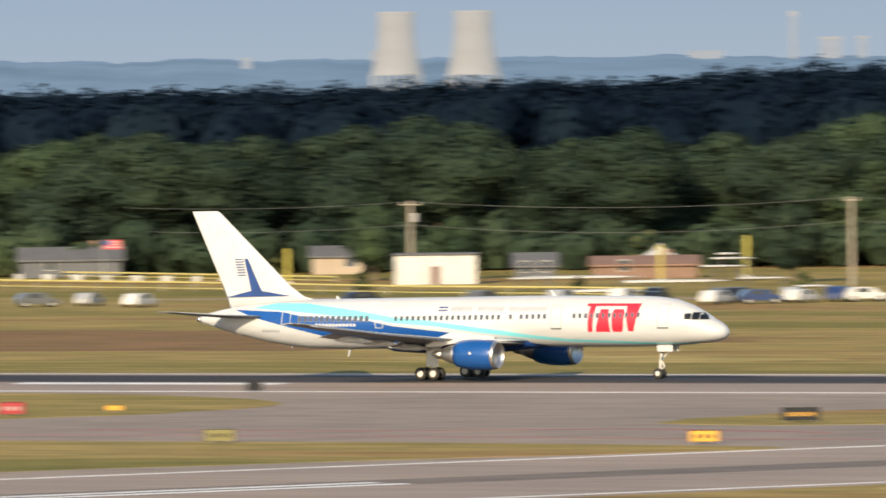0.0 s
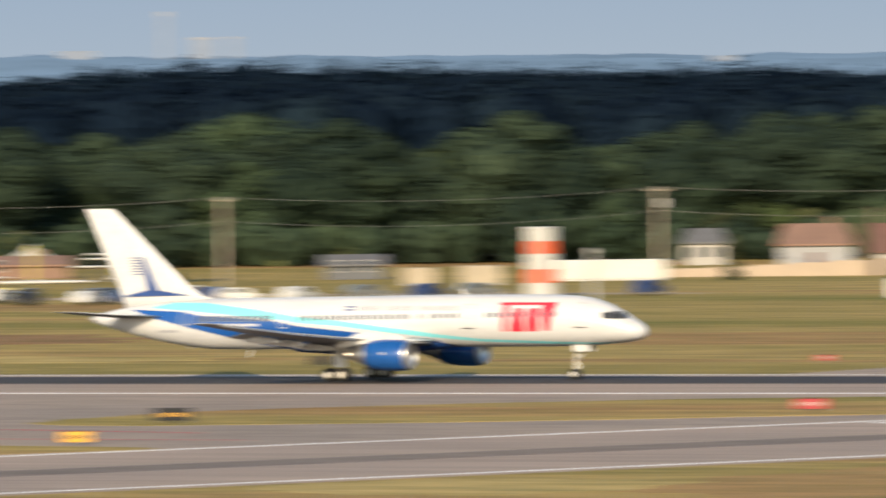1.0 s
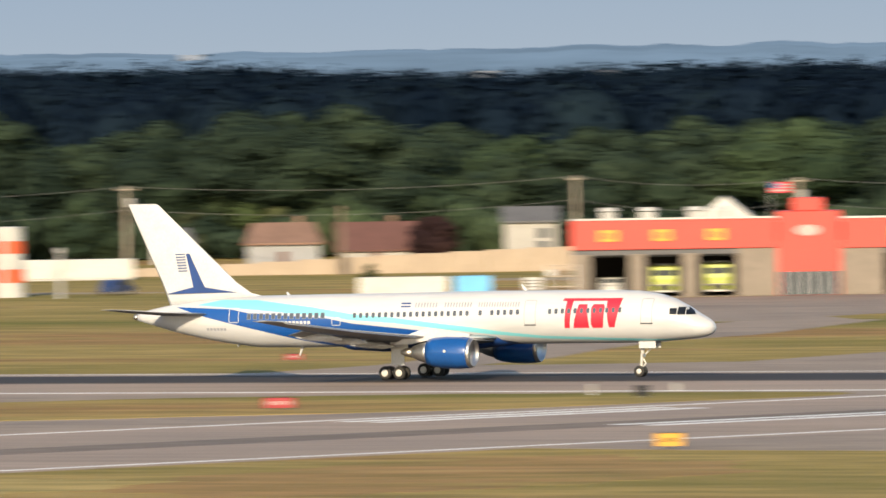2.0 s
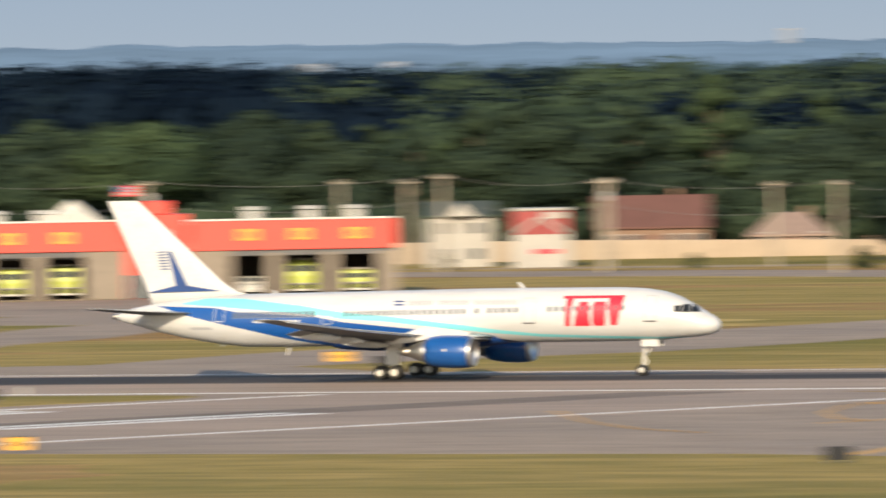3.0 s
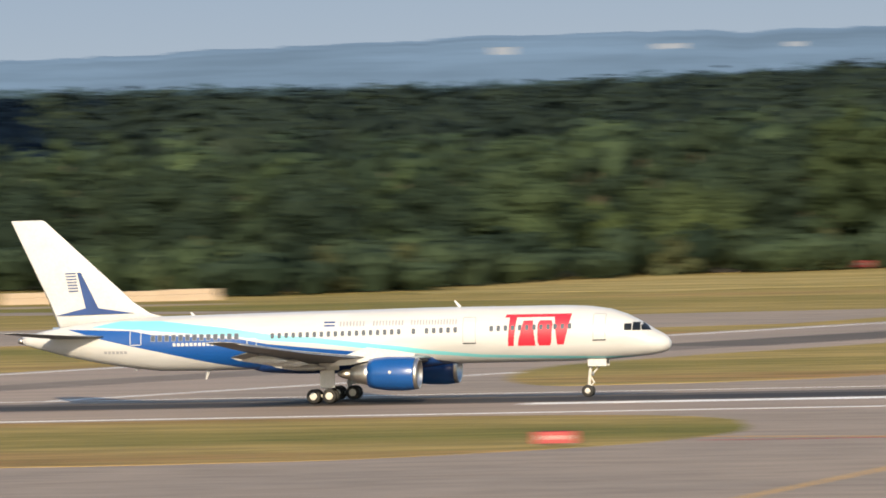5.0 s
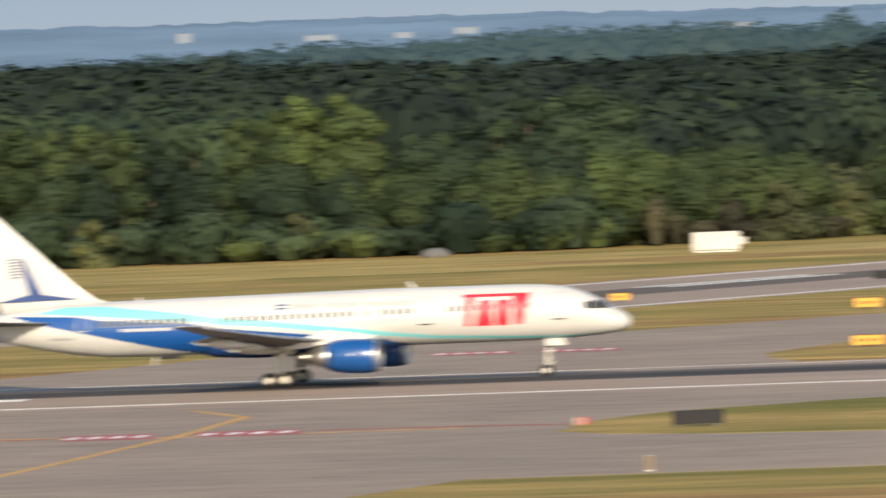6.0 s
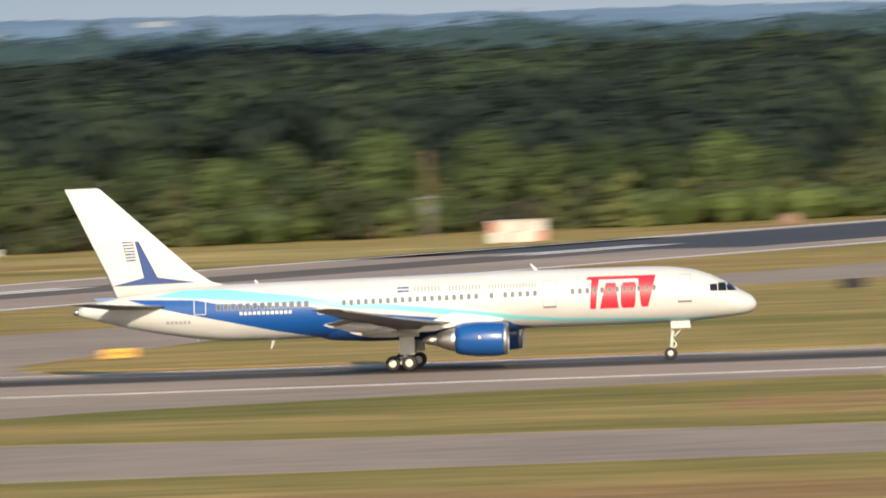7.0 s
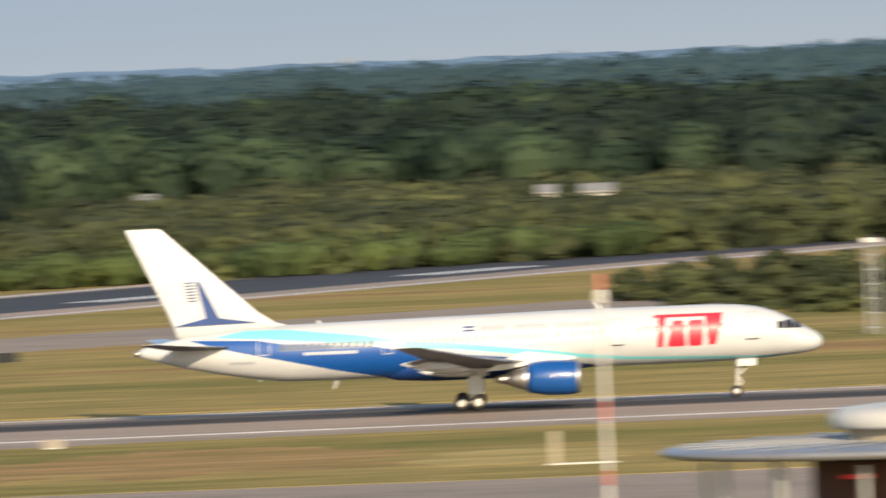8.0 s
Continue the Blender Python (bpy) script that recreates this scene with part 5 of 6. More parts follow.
M_LIME = worn("lime_yellow_vehicle_paint", (0.40, 0.46, 0.06), 0.35, 0.6, 0.15, 0, 0.4)
M_SKYBLUE = worn("light_blue_sheet_metal", (0.12, 0.42, 0.75), 0.5, 0.5, 0.2)
M_TIMBER = worn("orange_brown_fence_boards", (0.45, 0.27, 0.12), 0.85, 0.8, 0.3)
M_RAIL = worn("pale_yellow_rail_paint", (0.52, 0.44, 0.15), 0.6, 0.8, 0.2)
M_YELLOW = worn("dull_yellow_paint", (0.36, 0.31, 0.05), 0.6, 0.8, 0.2)
M_WIRE = material("weathered_wire", (0.13, 0.13, 0.125), 0.7)
M_WINDOW = material("house_window_glass", (0.05, 0.06, 0.07), 0.08)
M_ORANGE = worn("orange_red_band_paint", (0.62, 0.10, 0.03), 0.6, 0.6, 0.2)


def facing(x, y):
    return math.degrees(math.atan2(-x, y))


def house(x, y, w, d, wall, ridge, m_wall, m_roof, label, hip=0.0, flat=False, turn=0.0, cross_gable=False, z0=None, plain=False):
    """A house with its long side to the field: walls, pitched roof, windows with frames, a door."""
    t = thing("house", pose(x, y, GZ if z0 is None else z0, 0, 0, facing(x, y) + turn), label, "house", "houses beyond the field")
    part("wall", box(w, d, wall, 0, 0, 0, 0.03), m_wall, t)
    b = bmesh.new()
    o = 0.4
    if flat:
        roof = box(w + 0.5, d + 0.5, ridge - wall, 0, 0, wall, 0.05)
    else:
        lo = [b.verts.new((sx * (w / 2 + o), sy * (d / 2 + o), wall - 0.1)) for sx, sy in ((-1, -1), (1, -1), (1, 1), (-1, 1))]
        up = [b.verts.new((sx * (w / 2 + o - hip), 0, ridge)) for sx in (-1, 1)]
        lo2 = [b.verts.new((v.co.x, v.co.y, v.co.z + 0.22)) for v in lo]
        for q in ((lo2[0], lo2[1], up[1], up[0]), (lo2[2], lo2[3], up[0], up[1]), (lo2[1], lo2[2], up[1]), (lo2[3], lo2[0], up[0]), tuple(lo[::-1])):
            b.faces.new(q)
        for k in range(4):
            b.faces.new((lo[k], lo[(k + 1) % 4], lo2[(k + 1) % 4], lo2[k]))
        bmesh.ops.recalc_face_normals(b, faces=b.faces[:])
        roof = b
    rf = part("roof", roof, m_roof, t)
    if not flat and w > 7:
        part("chimney", box(0.7, 0.7, 1.5, w * 0.22, 0.6, ridge - 0.8, 0.03), M_BRICK, rf, "brick chimney")
    n = max(2, int(w / 2.4))
    for k in range(n):
        px = (k - (n - 1) / 2) * w / n
        if plain and k != 1:
            continue
        if k == n // 2 and n > 2:
            dr = part("door", box(0.95, 0.06, 2.0, px, -d / 2 - 0.01, 0.05, 0.01), M_ROOFDARK, t, "dark front door")
            part("knob", box(0.06, 0.05, 0.06, px + 0.36, -d / 2 - 0.06, 1.0, 0.01), M_STEEL, dr)
        else:
            for zz in ([0.95] if wall < 4 else [0.9, wall - 1.9]):
                wd = part("window", box(1.15, 0.04, 1.15, px, -d / 2 - 0.012, zz, 0.0), M_WINDOW, t, "dark window pane")
                part("window_frame", box(1.35, 0.05, 0.10, px, -d / 2 - 0.02, zz - 0.12, 0.01), M_SIDING, wd)
                part("window_frame", box(1.35, 0.05, 0.10, px, -d / 2 - 0.02, zz + 1.15, 0.01), M_SIDING, wd)
                for s in (-1, 1):
                    part("window_frame", box(0.09, 0.05, 1.16, px + s * 0.63, -d / 2 - 0.02, zz, 0.01), M_SIDING, wd)
    if cross_gable:
        b = bmesh.new()
        f = [b.verts.new(v) for v in ((-w * 0.2, -d / 2 - 1.2, wall), (w * 0.25, -d / 2 - 1.2, wall), (w * 0.02, -d / 2 - 1.2, wall + 1.5))]
        g = [b.verts.new((v.co.x, 0, v.co.z)) for v in f]
        b.faces.new(f), b.faces.new(g[::-1])
        for k in range(3):
            b.faces.new((f[k], g[k], g[(k + 1) % 3], f[(k + 1) % 3]))
        bmesh.ops.recalc_face_normals(b, faces=b.faces[:])
        part("porch_gable", b, M_SIDING, t, "white porch gable")
    return t


house(-723.7, 1230.8, 12, 8, 2.0, 3.6, M_GREYWALL, M_ROOFGREY, "low grey house with a grey shingle roof", plain=True)
house(-694, 1243, 6, 7, 2.1, 3.4, M_TANWALL, M_ROOFGREY, "small tan house among green trees", plain=True)
house(-649.5, 1186, 9.2, 7, 3.3, 3.5, M_WHITEBOX, M_ROOFGREY, "white flat-roofed building by the fence", flat=True, plain=True)
house(-649.6, 1210, 4.6, 7, 1.5, 3.1, M_GREYWALL, M_ROOFGREY, "small house with a grey roof")
house(-638.5, 1216, 12, 7, 1.5, 2.6, M_BRICK, M_ROOFBROWN, "long low brown-roofed house behind trees", plain=True)
house(-590, 1205, 6.5, 6, 1.6, 2.8, M_GREYWALL, M_ROOFGREY, "low grey house with a grey roof")
house(-550.6, 1244, 8.2, 8, 2.9, 5.3, M_PALEGREY, M_ROOFBROWN, "pale grey house with a brown shingle roof", hip=1.0, plain=True)
house(-549.5, 1268, 8.6, 8, 1.6, 4.9, M_SIDING, M_ROOFDARK, "white house with a dark red-brown roof", plain=True)
house(-579, 1276, 4.6, 6, 2.6, 4.3, M_SIDING, M_ROOFGREY, "small white house among trees", hip=0.8)
house(-541, 1294, 6.0, 7, 4.3, 6.1, M_SIDING, M_ROOFGREY, "two-storey pale house with a grey roof", plain=True)
house(-446, 1232, 7.0, 8, 5.6, 7.2, M_SIDING, M_ROOFGREEN, "pale two-storey house with a dull green roof", cross_gable=True)
house(-447, 1300, 12.2, 9, 2.9, 6.6, M_BRICK, M_ROOFDARK, "brick house with a large dark red-brown roof")
house(-431, 1302, 8.8, 9, 1.8, 4.4, M_PINKTAN, M_PINKTAN, "low house with a broad pinkish tan hip roof", hip=3.0)
house(-419, 1303, 5.6, 8, 2.4, 5.2, M_BRICK, M_ROOFDARK, "brown house with a steep red-brown roof", hip=1.2)
house(-414, 1330, 7.2, 8, 1.9, 4.0, M_CREAM, M_ROOFBROWN, "pale yellow-green house with a brown roof")
house(-372.1, 1266, 11, 9, 5.0, 6.3, M_CREAM, M_ROOFBROWN, "cream two-storey building with a brown roof", hip=0.3, plain=True)
house(-340.1, 1232, 5.4, 6, 3.2, 4.6, M_SIDING, M_ROOFGREY, "small white house with a grey roof")
house(-335.5, 1233, 2.6, 5, 4.3, 4.7, M_SIDING, M_ROOFGREY, "white flat-roofed shed beside a house", flat=True)

# red barn with white trim
t = thing("barn", pose(-434.5, 1226, GZ, 0, 0, facing(-434.5, 1226)), "barn-red gabled building with white trim and base", "barn")
part("base_wall", box(6.2, 7, 3.6, 0, 0, 0, 0.03), M_SIDING, t, "white lower wall")
part("upper_wall", box(6.0, 6.8, 2.6, 0, 0, 3.6, 0.03), M_REDWALL, t, "red boarded upper wall")
part("cornice", box(6.4, 7.2, 0.25, 0, 0, 6.2, 0.03), M_SIDING, t, "white cornice")
for s in (-1, 1):
    part("gable_trim", rod((0, -3.48, 5.4), (s * 2.9, -3.48, 3.7), 0.18, None, 6), M_SIDING, t, "white slanting trim board")
part("sign_board", box(2.2, 0.1, 0.7, 1.5, -3.47, 5.3, 0.02), M_SIDING, t, "pale sign board")
part("sign_board", box(2.6, 0.1, 0.5, 0.6, -3.56, 1.5, 0.02), M_RED, t, "red sign strip")

# tan boundary wall in panels
wall_path = [(-556, 1206, 0.35), (-543, 1209, 0.8), (-530, 1212, 1.4), (-507, 1221.5, 2.3), (-470, 1240, 2.1), (-442.4, 1262, 1.8), (-414.8, 1271, 1.4), (-379, 1261, 1.0)]
tw = thing("boundary_wall", pose(0, 0, 0), "long tan rendered boundary wall", "wall", kind="structure")
for (x0, y0, h0), (x1, y1, h1) in zip(wall_path, wall_path[1:]):
    n = max(1, int(math.hypot(x1 - x0, y1 - y0) / 4))
    for k in range(n):
        u, v = k / n, (k + 1) / n
        xa, ya, xb, yb = x0 + (x1 - x0) * u, y0 + (y1 - y0) * u, x0 + (x1 - x0) * v, y0 + (y1 - y0) * v
        part("panel", box(math.hypot(xb - xa, yb - ya) - 0.06, 0.2, h0 + (h1 - h0) * (u + v) / 2 - GZ, (xa + xb) / 2, (ya + yb) / 2, GZ, 0.03, None, math.degrees(math.atan2(yb - ya, xb - xa))), M_TANWALL, tw)
t = thing("board_fence", pose(-374, 1259, GZ, 0, 0, facing(-374, 1259)), "orange-brown board fence before a cream building", "fence")
for k in range(26):
    part("board", box(0.46, 0.05, 1.6 + 0.04 * (k % 3), (k - 12.5) * 0.48, 0, 0, 0.01), M_TIMBER, t)
for k, (x, y, w, h) in enumerate(((-313, 1172, 7, 1.3), (-305, 1175, 8, 1.2), (-297, 1177, 9, 1.1), (-290, 1178, 6, 1.2), (-341, 1222, 9, 1.4))):
    t = thing("retaining_wall", pose(x, y, GZ, 0, 0, facing(x, y)), "low tan block wall at the field's edge", "wall", "low walls")
    part("course", box(w, 0.5, h * 0.55, 0, 0, 0, 0.04), M_TANWALL, t)
    part("course", box(w - 0.3, 0.42, h * 0.45, 0, 0.05, h * 0.55, 0.04), M_TANWALL, t)

# containers
for x, y, w, h, mat, label in ((-475.8, 1104.6, 9.0, 1.95, M_WHITEBOX, "long white storage container"), (-469.3, 1107.3, 3.6, 1.95, M_SKYBLUE, "light blue storage container"), (-552.3, 1192, 12.2, 2.3, M_WHITEBOX, "long white trailer beside trees"), (-559, 1173, 4.4, 2.1, M_CREAM, "cream painted metal storage box"), (-566, 1172, 3.4, 1.9, M_CREAM, "cream painted metal storage box")):
    t = thing("container", pose(x, y, GZ, 0, 0, facing(x, y)), label, "container", "containers")
    part("shell", box(w, 2.4, h - 0.15, 0, 0, 0.15, 0.05), mat, t)
    part("skid", box(w * 0.96, 2.2, 0.15, 0, 0, 0, 0.02), M_STEEL, t)
    for k in range(int(w / 0.6)):
        part("rib", box(0.12, 0.06, h - 0.35, (k - (int(w / 0.6) - 1) / 2) * 0.6, -1.22, 0.25, 0.01), mat, t)

# boat hulls on trailers and racks along the perimeter
for x, y, z, l in ((-621.9, 1170.0, 0.63, 13), (-619.8, 1154.1, 0.86, 5), (-606.7, 1163.3, 0.31, 12), (-603.1, 1140.4, -0.22, 8), (-619.2, 1199.6, 2.65, 2.6), (-617.7, 1198.1, 2.16, 5), (-617.2, 1195.0, 1.34, 5.5), (-601.9, 1174.8, 0.41, 6), (-583.6, 1150.5, 0.05, 4)):
    t = thing("boat", pose(x, y, GZ, 0, 0, facing(x, y) + 4), "long white boat hull stored on a steel cradle", "boat", "stored boats")
    part("hull", lathe([(-l / 2, 0.05), (-l / 2 + 0.02, 0.45), (-l * 0.1, 0.55), (l * 0.28, 0.42), (l / 2, 0.03)], 14, pose(0, 0, z - GZ) @ Matrix.Diagonal((1, 1.7, 0.42 if l > 6 else 0.28, 1))), M_WHITEBOX, t, "white hull", True)
    for s in (-0.3, 0.3):
        part("cradle_leg", box(0.14, 0.9, max(0.12, z - GZ - 0.1), s * l, 0, 0, 0.01), M_ROOFGREY, t, "dark cradle leg")
t = thing("canopy_tent", pose(-646, 1234, GZ, 0, 0, facing(-646, 1234)), "white peaked canopy tent with four thin legs", "tent")
part("canopy", lathe([(2.2, 3.1), (2.9, 1.0), (3.7, 0.05)], 4, pose(0, 0, 0, 0, -90, 45)), M_WHITEBOX, t, "white peaked canopy")
for sx in (-2.0, 2.0):
    for sy in (-2.0, 2.0):
        part("leg", rod((sx, sy, 0), (sx, sy, 2.3), 0.05), M_STEEL, t)

# perimeter road, a parking strip and bare earth along the houses
tagged(sheet("perimeter_road", [(-470, 1216), (-442, 1206), (-403, 1199), (-366, 1182), (-337, 1158), (-260, 1120), (-258, 1112), (-330, 1140), (-377, 1160), (-400, 1172), (-428, 1180), (-470, 1192)], GZ + 0.02, M_ASPH2), "pale grey perimeter road beside the houses", "road", kind="structure")
for x, y, w, d in ((-600, 1112, 90, 12), (-540, 1128, 60, 9), (-480, 1180, 60, 14), (-420, 1220, 60, 10), (-345, 1190, 40, 8), (-300, 1160, 40, 9)):
    pts = [(x + w / 2 * math.cos(k * 0.314) * (1 + 0.2 * noise.noise((k, x, 0))), y + d / 2 * math.sin(k * 0.314) * (1 + 0.3 * noise.noise((k, y, 4)))) for k in range(20)]
    tagged(sheet("bare_earth", pts, GZ + 0.012, M_DIRT), "bare tan earth along the field's edge", "ground", kind="structure")
for k in range(14):
    x = -640 + k * 25 + rng.uniform(-4, 4)
    y = interp([(-640, 1150), (-520, 1190), (-440, 1222), (-380, 1200), (-300, 1165)], x) + rng.uniform(-10, 12)
    plant(8 if k % 4 else 7, x, y, rng.uniform(0.3, 0.7), rng.uniform(0, 360))
for x, y, s in ((-395, 1232, 0.75), (-388, 1236, 0.8), (-399, 1240, 0.7), (-352, 1228, 0.65), (-329, 1228, 0.7), (-567, 1225, 0.6), (-606, 1190, 0.6), (-668, 1205, 0.6), (-660, 1210, 0.5), (-586, 1242, 0.62), (-540.6, 1264, 0.85)):
    plant(11 if x == -540.6 else 4, x, y, s, rng.uniform(0, 360))

# ---- fire station: x along its front, y into it ----
fs = thing("fire_station", pose(-450.6, 1088.2, GZ, 0, 0, facing(-429, 1097) - 0.4), "fire station with orange-red fascia and six open bays", "building")
L, DEEP, HZ = 47.0, 14.0, 7.5
# back wall and ceiling painted near black for the shade inside
part("back_wall", box(L, 0.3, 6.8, L / 2, DEEP, 0, 0.02), M_NEARBLACK, fs)
part("roof", box(L, DEEP, 0.3, L / 2, DEEP / 2, 7.2, 0.03), M_SIDING, fs, "white flat roof edge")
part("ceiling", box(L - 0.6, DEEP - 0.6, 0.2, L / 2, DEEP / 2 + 0.2, 4.9, 0.0), M_NEARBLACK, fs, "bay ceiling painted dark as in shade")
part("bay_floor", box(L - 0.4, DEEP - 0.4, 0.06, L / 2, DEEP / 2, -0.02, 0.0), M_ASPH2, fs, "grey bay floor")
for x in (0.15, L - 0.15):
    part("side_wall", box(0.3, DEEP, 7.2, x, DEEP / 2, 0, 0.02), M_COLUMN, fs)
part("fascia", box(20.2, 0.5, 2.9, 10.1, -0.3, 4.75, 0.04), M_FASCIA, fs, "orange-red fascia panel")
part("fascia", box(20.3, 0.5, 2.9, 36.85, -0.3, 4.6, 0.04), M_FASCIA, fs, "orange-red fascia panel")
for x0, x1 in ((0, 20.2), (26.7, 47)):
    part("coping", box(x1 - x0, 0.7, 0.18, (x0 + x1) / 2, -0.3, 7.66 if x0 < 1 else 7.52, 0.02), M_WHITEBOX, fs, "white roof coping")
    part("lintel", box(x1 - x0, 0.4, 0.55, (x0 + x1) / 2, -0.1, 4.2 if x0 < 1 else 4.05, 0.02), M_ROOFGREY, fs, "grey lintel band")
for x0, x1 in ((0, 1.8), (5.7, 7.2), (10.9, 12.4), (16.3, 20.3), (26.5, 30.8), (34.3, 35.6), (39.8, 41.2), (45.1, 47)):
    part("column", box(x1 - x0, 0.9, 4.3 if x1 - x0 < 3 else 5.4, (x0 + x1) / 2, 0.1, 0, 0.04), M_COLUMN, fs)
tow = part("tower", box(6.2, 6, 8.3, 23.4, 2.4, 0, 0.06), M_FASCIA, fs, "orange-red entrance tower")
part("tower_cap", box(3.0, 4, 1.3, 23.3, 2.4, 8.3, 0.06), M_FASCIA, tow, "stepped tower cap")
part("glazing", box(5.9, 0.1, 2.3, 23.4, -0.66, 0.05, 0.01), M_WINDOW, tow, "grey-blue entrance glazing")
for k in range(6):
    part("mullion", box(0.1, 0.12, 2.3, 20.9 + k, -0.70, 0.05, 0.0), M_STEEL, tow)
part("emblem", lathe([(0, 0.55), (0.08, 0.55)], 20, pose(23.3, -0.72, 6.4, 0, 0, 90) @ Matrix.Diagonal((1, 2.2, 1, 1))), M_SIDING, tow, "pale winged emblem as a plain oval")
bays = ((1.8, 5.7), (7.2, 10.9), (12.4, 16.3), (30.8, 34.3), (35.6, 39.8), (41.2, 45.1))
for x0, x1 in bays:
    c = (x0 + x1) / 2
    sg = part("bay_sign", box(1.75, 0.12, 1.15, c - 0.1, -0.6, 5.55, 0.02), M_SIGNY, fs, "yellow bay number board")
    part("number_bar", box(0.75, 0.03, 0.6, c - 0.1, -0.675, 5.82, 0.0), M_ORANGE, sg, "orange bar of writing")
    part("door_roll", box(x1 - x0, 0.5, 0.4, c, 0.5, 4.0, 0.05), M_ROOFGREY, fs, "raised roller door")
for x in (3.6, 7.5, 12.2, 14.6, 32.9, 38.6, 43):
    v = part("roof_vent", rod((x, 3.5, 7.4), (x, 3.5, 8.4), 0.75, 0.75, 16), M_WHITEBOX, fs, "white roof ventilator")
    part("cap", rod((x, 3.5, 8.5), (x, 3.5, 8.85), 0.95, 0.7, 16), M_WHITEBOX, v)
gb = bmesh.new()
for vv in (((-3, 0, 0), (3, 0, 0), (0, 0, 2.3)),):
    f = [gb.verts.new(v) for v in vv]
    g = [gb.verts.new((v[0], 6, v[2])) for v in vv]
    gb.faces.new(f), gb.faces.new(g[::-1])
    for k in range(3):
        gb.faces.new((f[k], g[k], g[(k + 1) % 3], f[(k + 1) % 3]))
bmesh.ops.recalc_face_normals(gb, faces=gb.faces[:])
bmesh.ops.transform(gb, matrix=pose(15.0, 7, 7.5), verts=gb.verts[:])
part("roof_gable", gb, M_WHITEBOX, fs, "white gable on the roof")


# ---- equipment beside the station ----
t = thing("notice_board", pose(-444.0, 1062.3, GZ, 0, 0, facing(-444, 1062)), "white notice board on two posts beside the station", "sign")
part("panel", box(1.5, 0.08, 1.2, 0, 0, 1.5, 0.02), M_WHITEBOX, t)
for k in range(3):
    part("writing_bar", box(1.1, 0.02, 0.13, 0, -0.05, 1.72 + k * 0.3, 0.0), M_GREYWALL, t, "grey bar of writing")
for q in (-0.6, 0.6):
    part("post", rod((q, 0.06, 0), (q, 0.06, 2.6), 0.05), M_STEEL, t)
t = thing("equipment_cart", pose(-442.6, 1063.2, GZ, 0, 0, facing(-442.6, 1063)), "white equipment cart with small wheels on the grass", "cart")
part("tank", lathe([(-0.9, 0.1), (-0.85, 0.42), (0.85, 0.42), (0.9, 0.1)], 18, pose(0, 0, 0.85)), M_WHITEBOX, t, "white tank", True)
part("chassis", box(1.9, 0.8, 0.12, 0, 0, 0.34, 0.02), M_STEEL, t)
for q in (-0.65, 0.65):
    part("wheel", lathe([(-0.5, 0.1), (-0.48, 0.24), (0.48, 0.24), (0.5, 0.1)], 14, pose(q, 0, 0.24, 0, 0, 90)), M_TYRE, t, "black wheel pair", True)
t = thing("storage_rack", pose(-448.4, 1080.2, GZ, 0, 0, facing(-448.4, 1080)), "tall pale steel rack loaded beside the fire station", "rack")
for qx in (-1.4, 0, 1.4):
    for qy in (-0.5, 0.5):
        part("upright", rod((qx, qy, 0), (qx, qy, 3.5), 0.07), M_WHITEBOX, t)
for k in range(4):
    part("shelf", box(3.0, 1.1, 0.1, 0, 0, 0.35 + k * 1.0, 0.02), M_TANWALL, t)
for k in range(5):
    part("crate", box(0.7, 0.8, 0.6, -1.0 + 0.95 * (k % 3), 0, 0.45 + (k // 3) * 2.0, 0.03), M_WHITEBOX if k % 2 else M_BRICK, t)


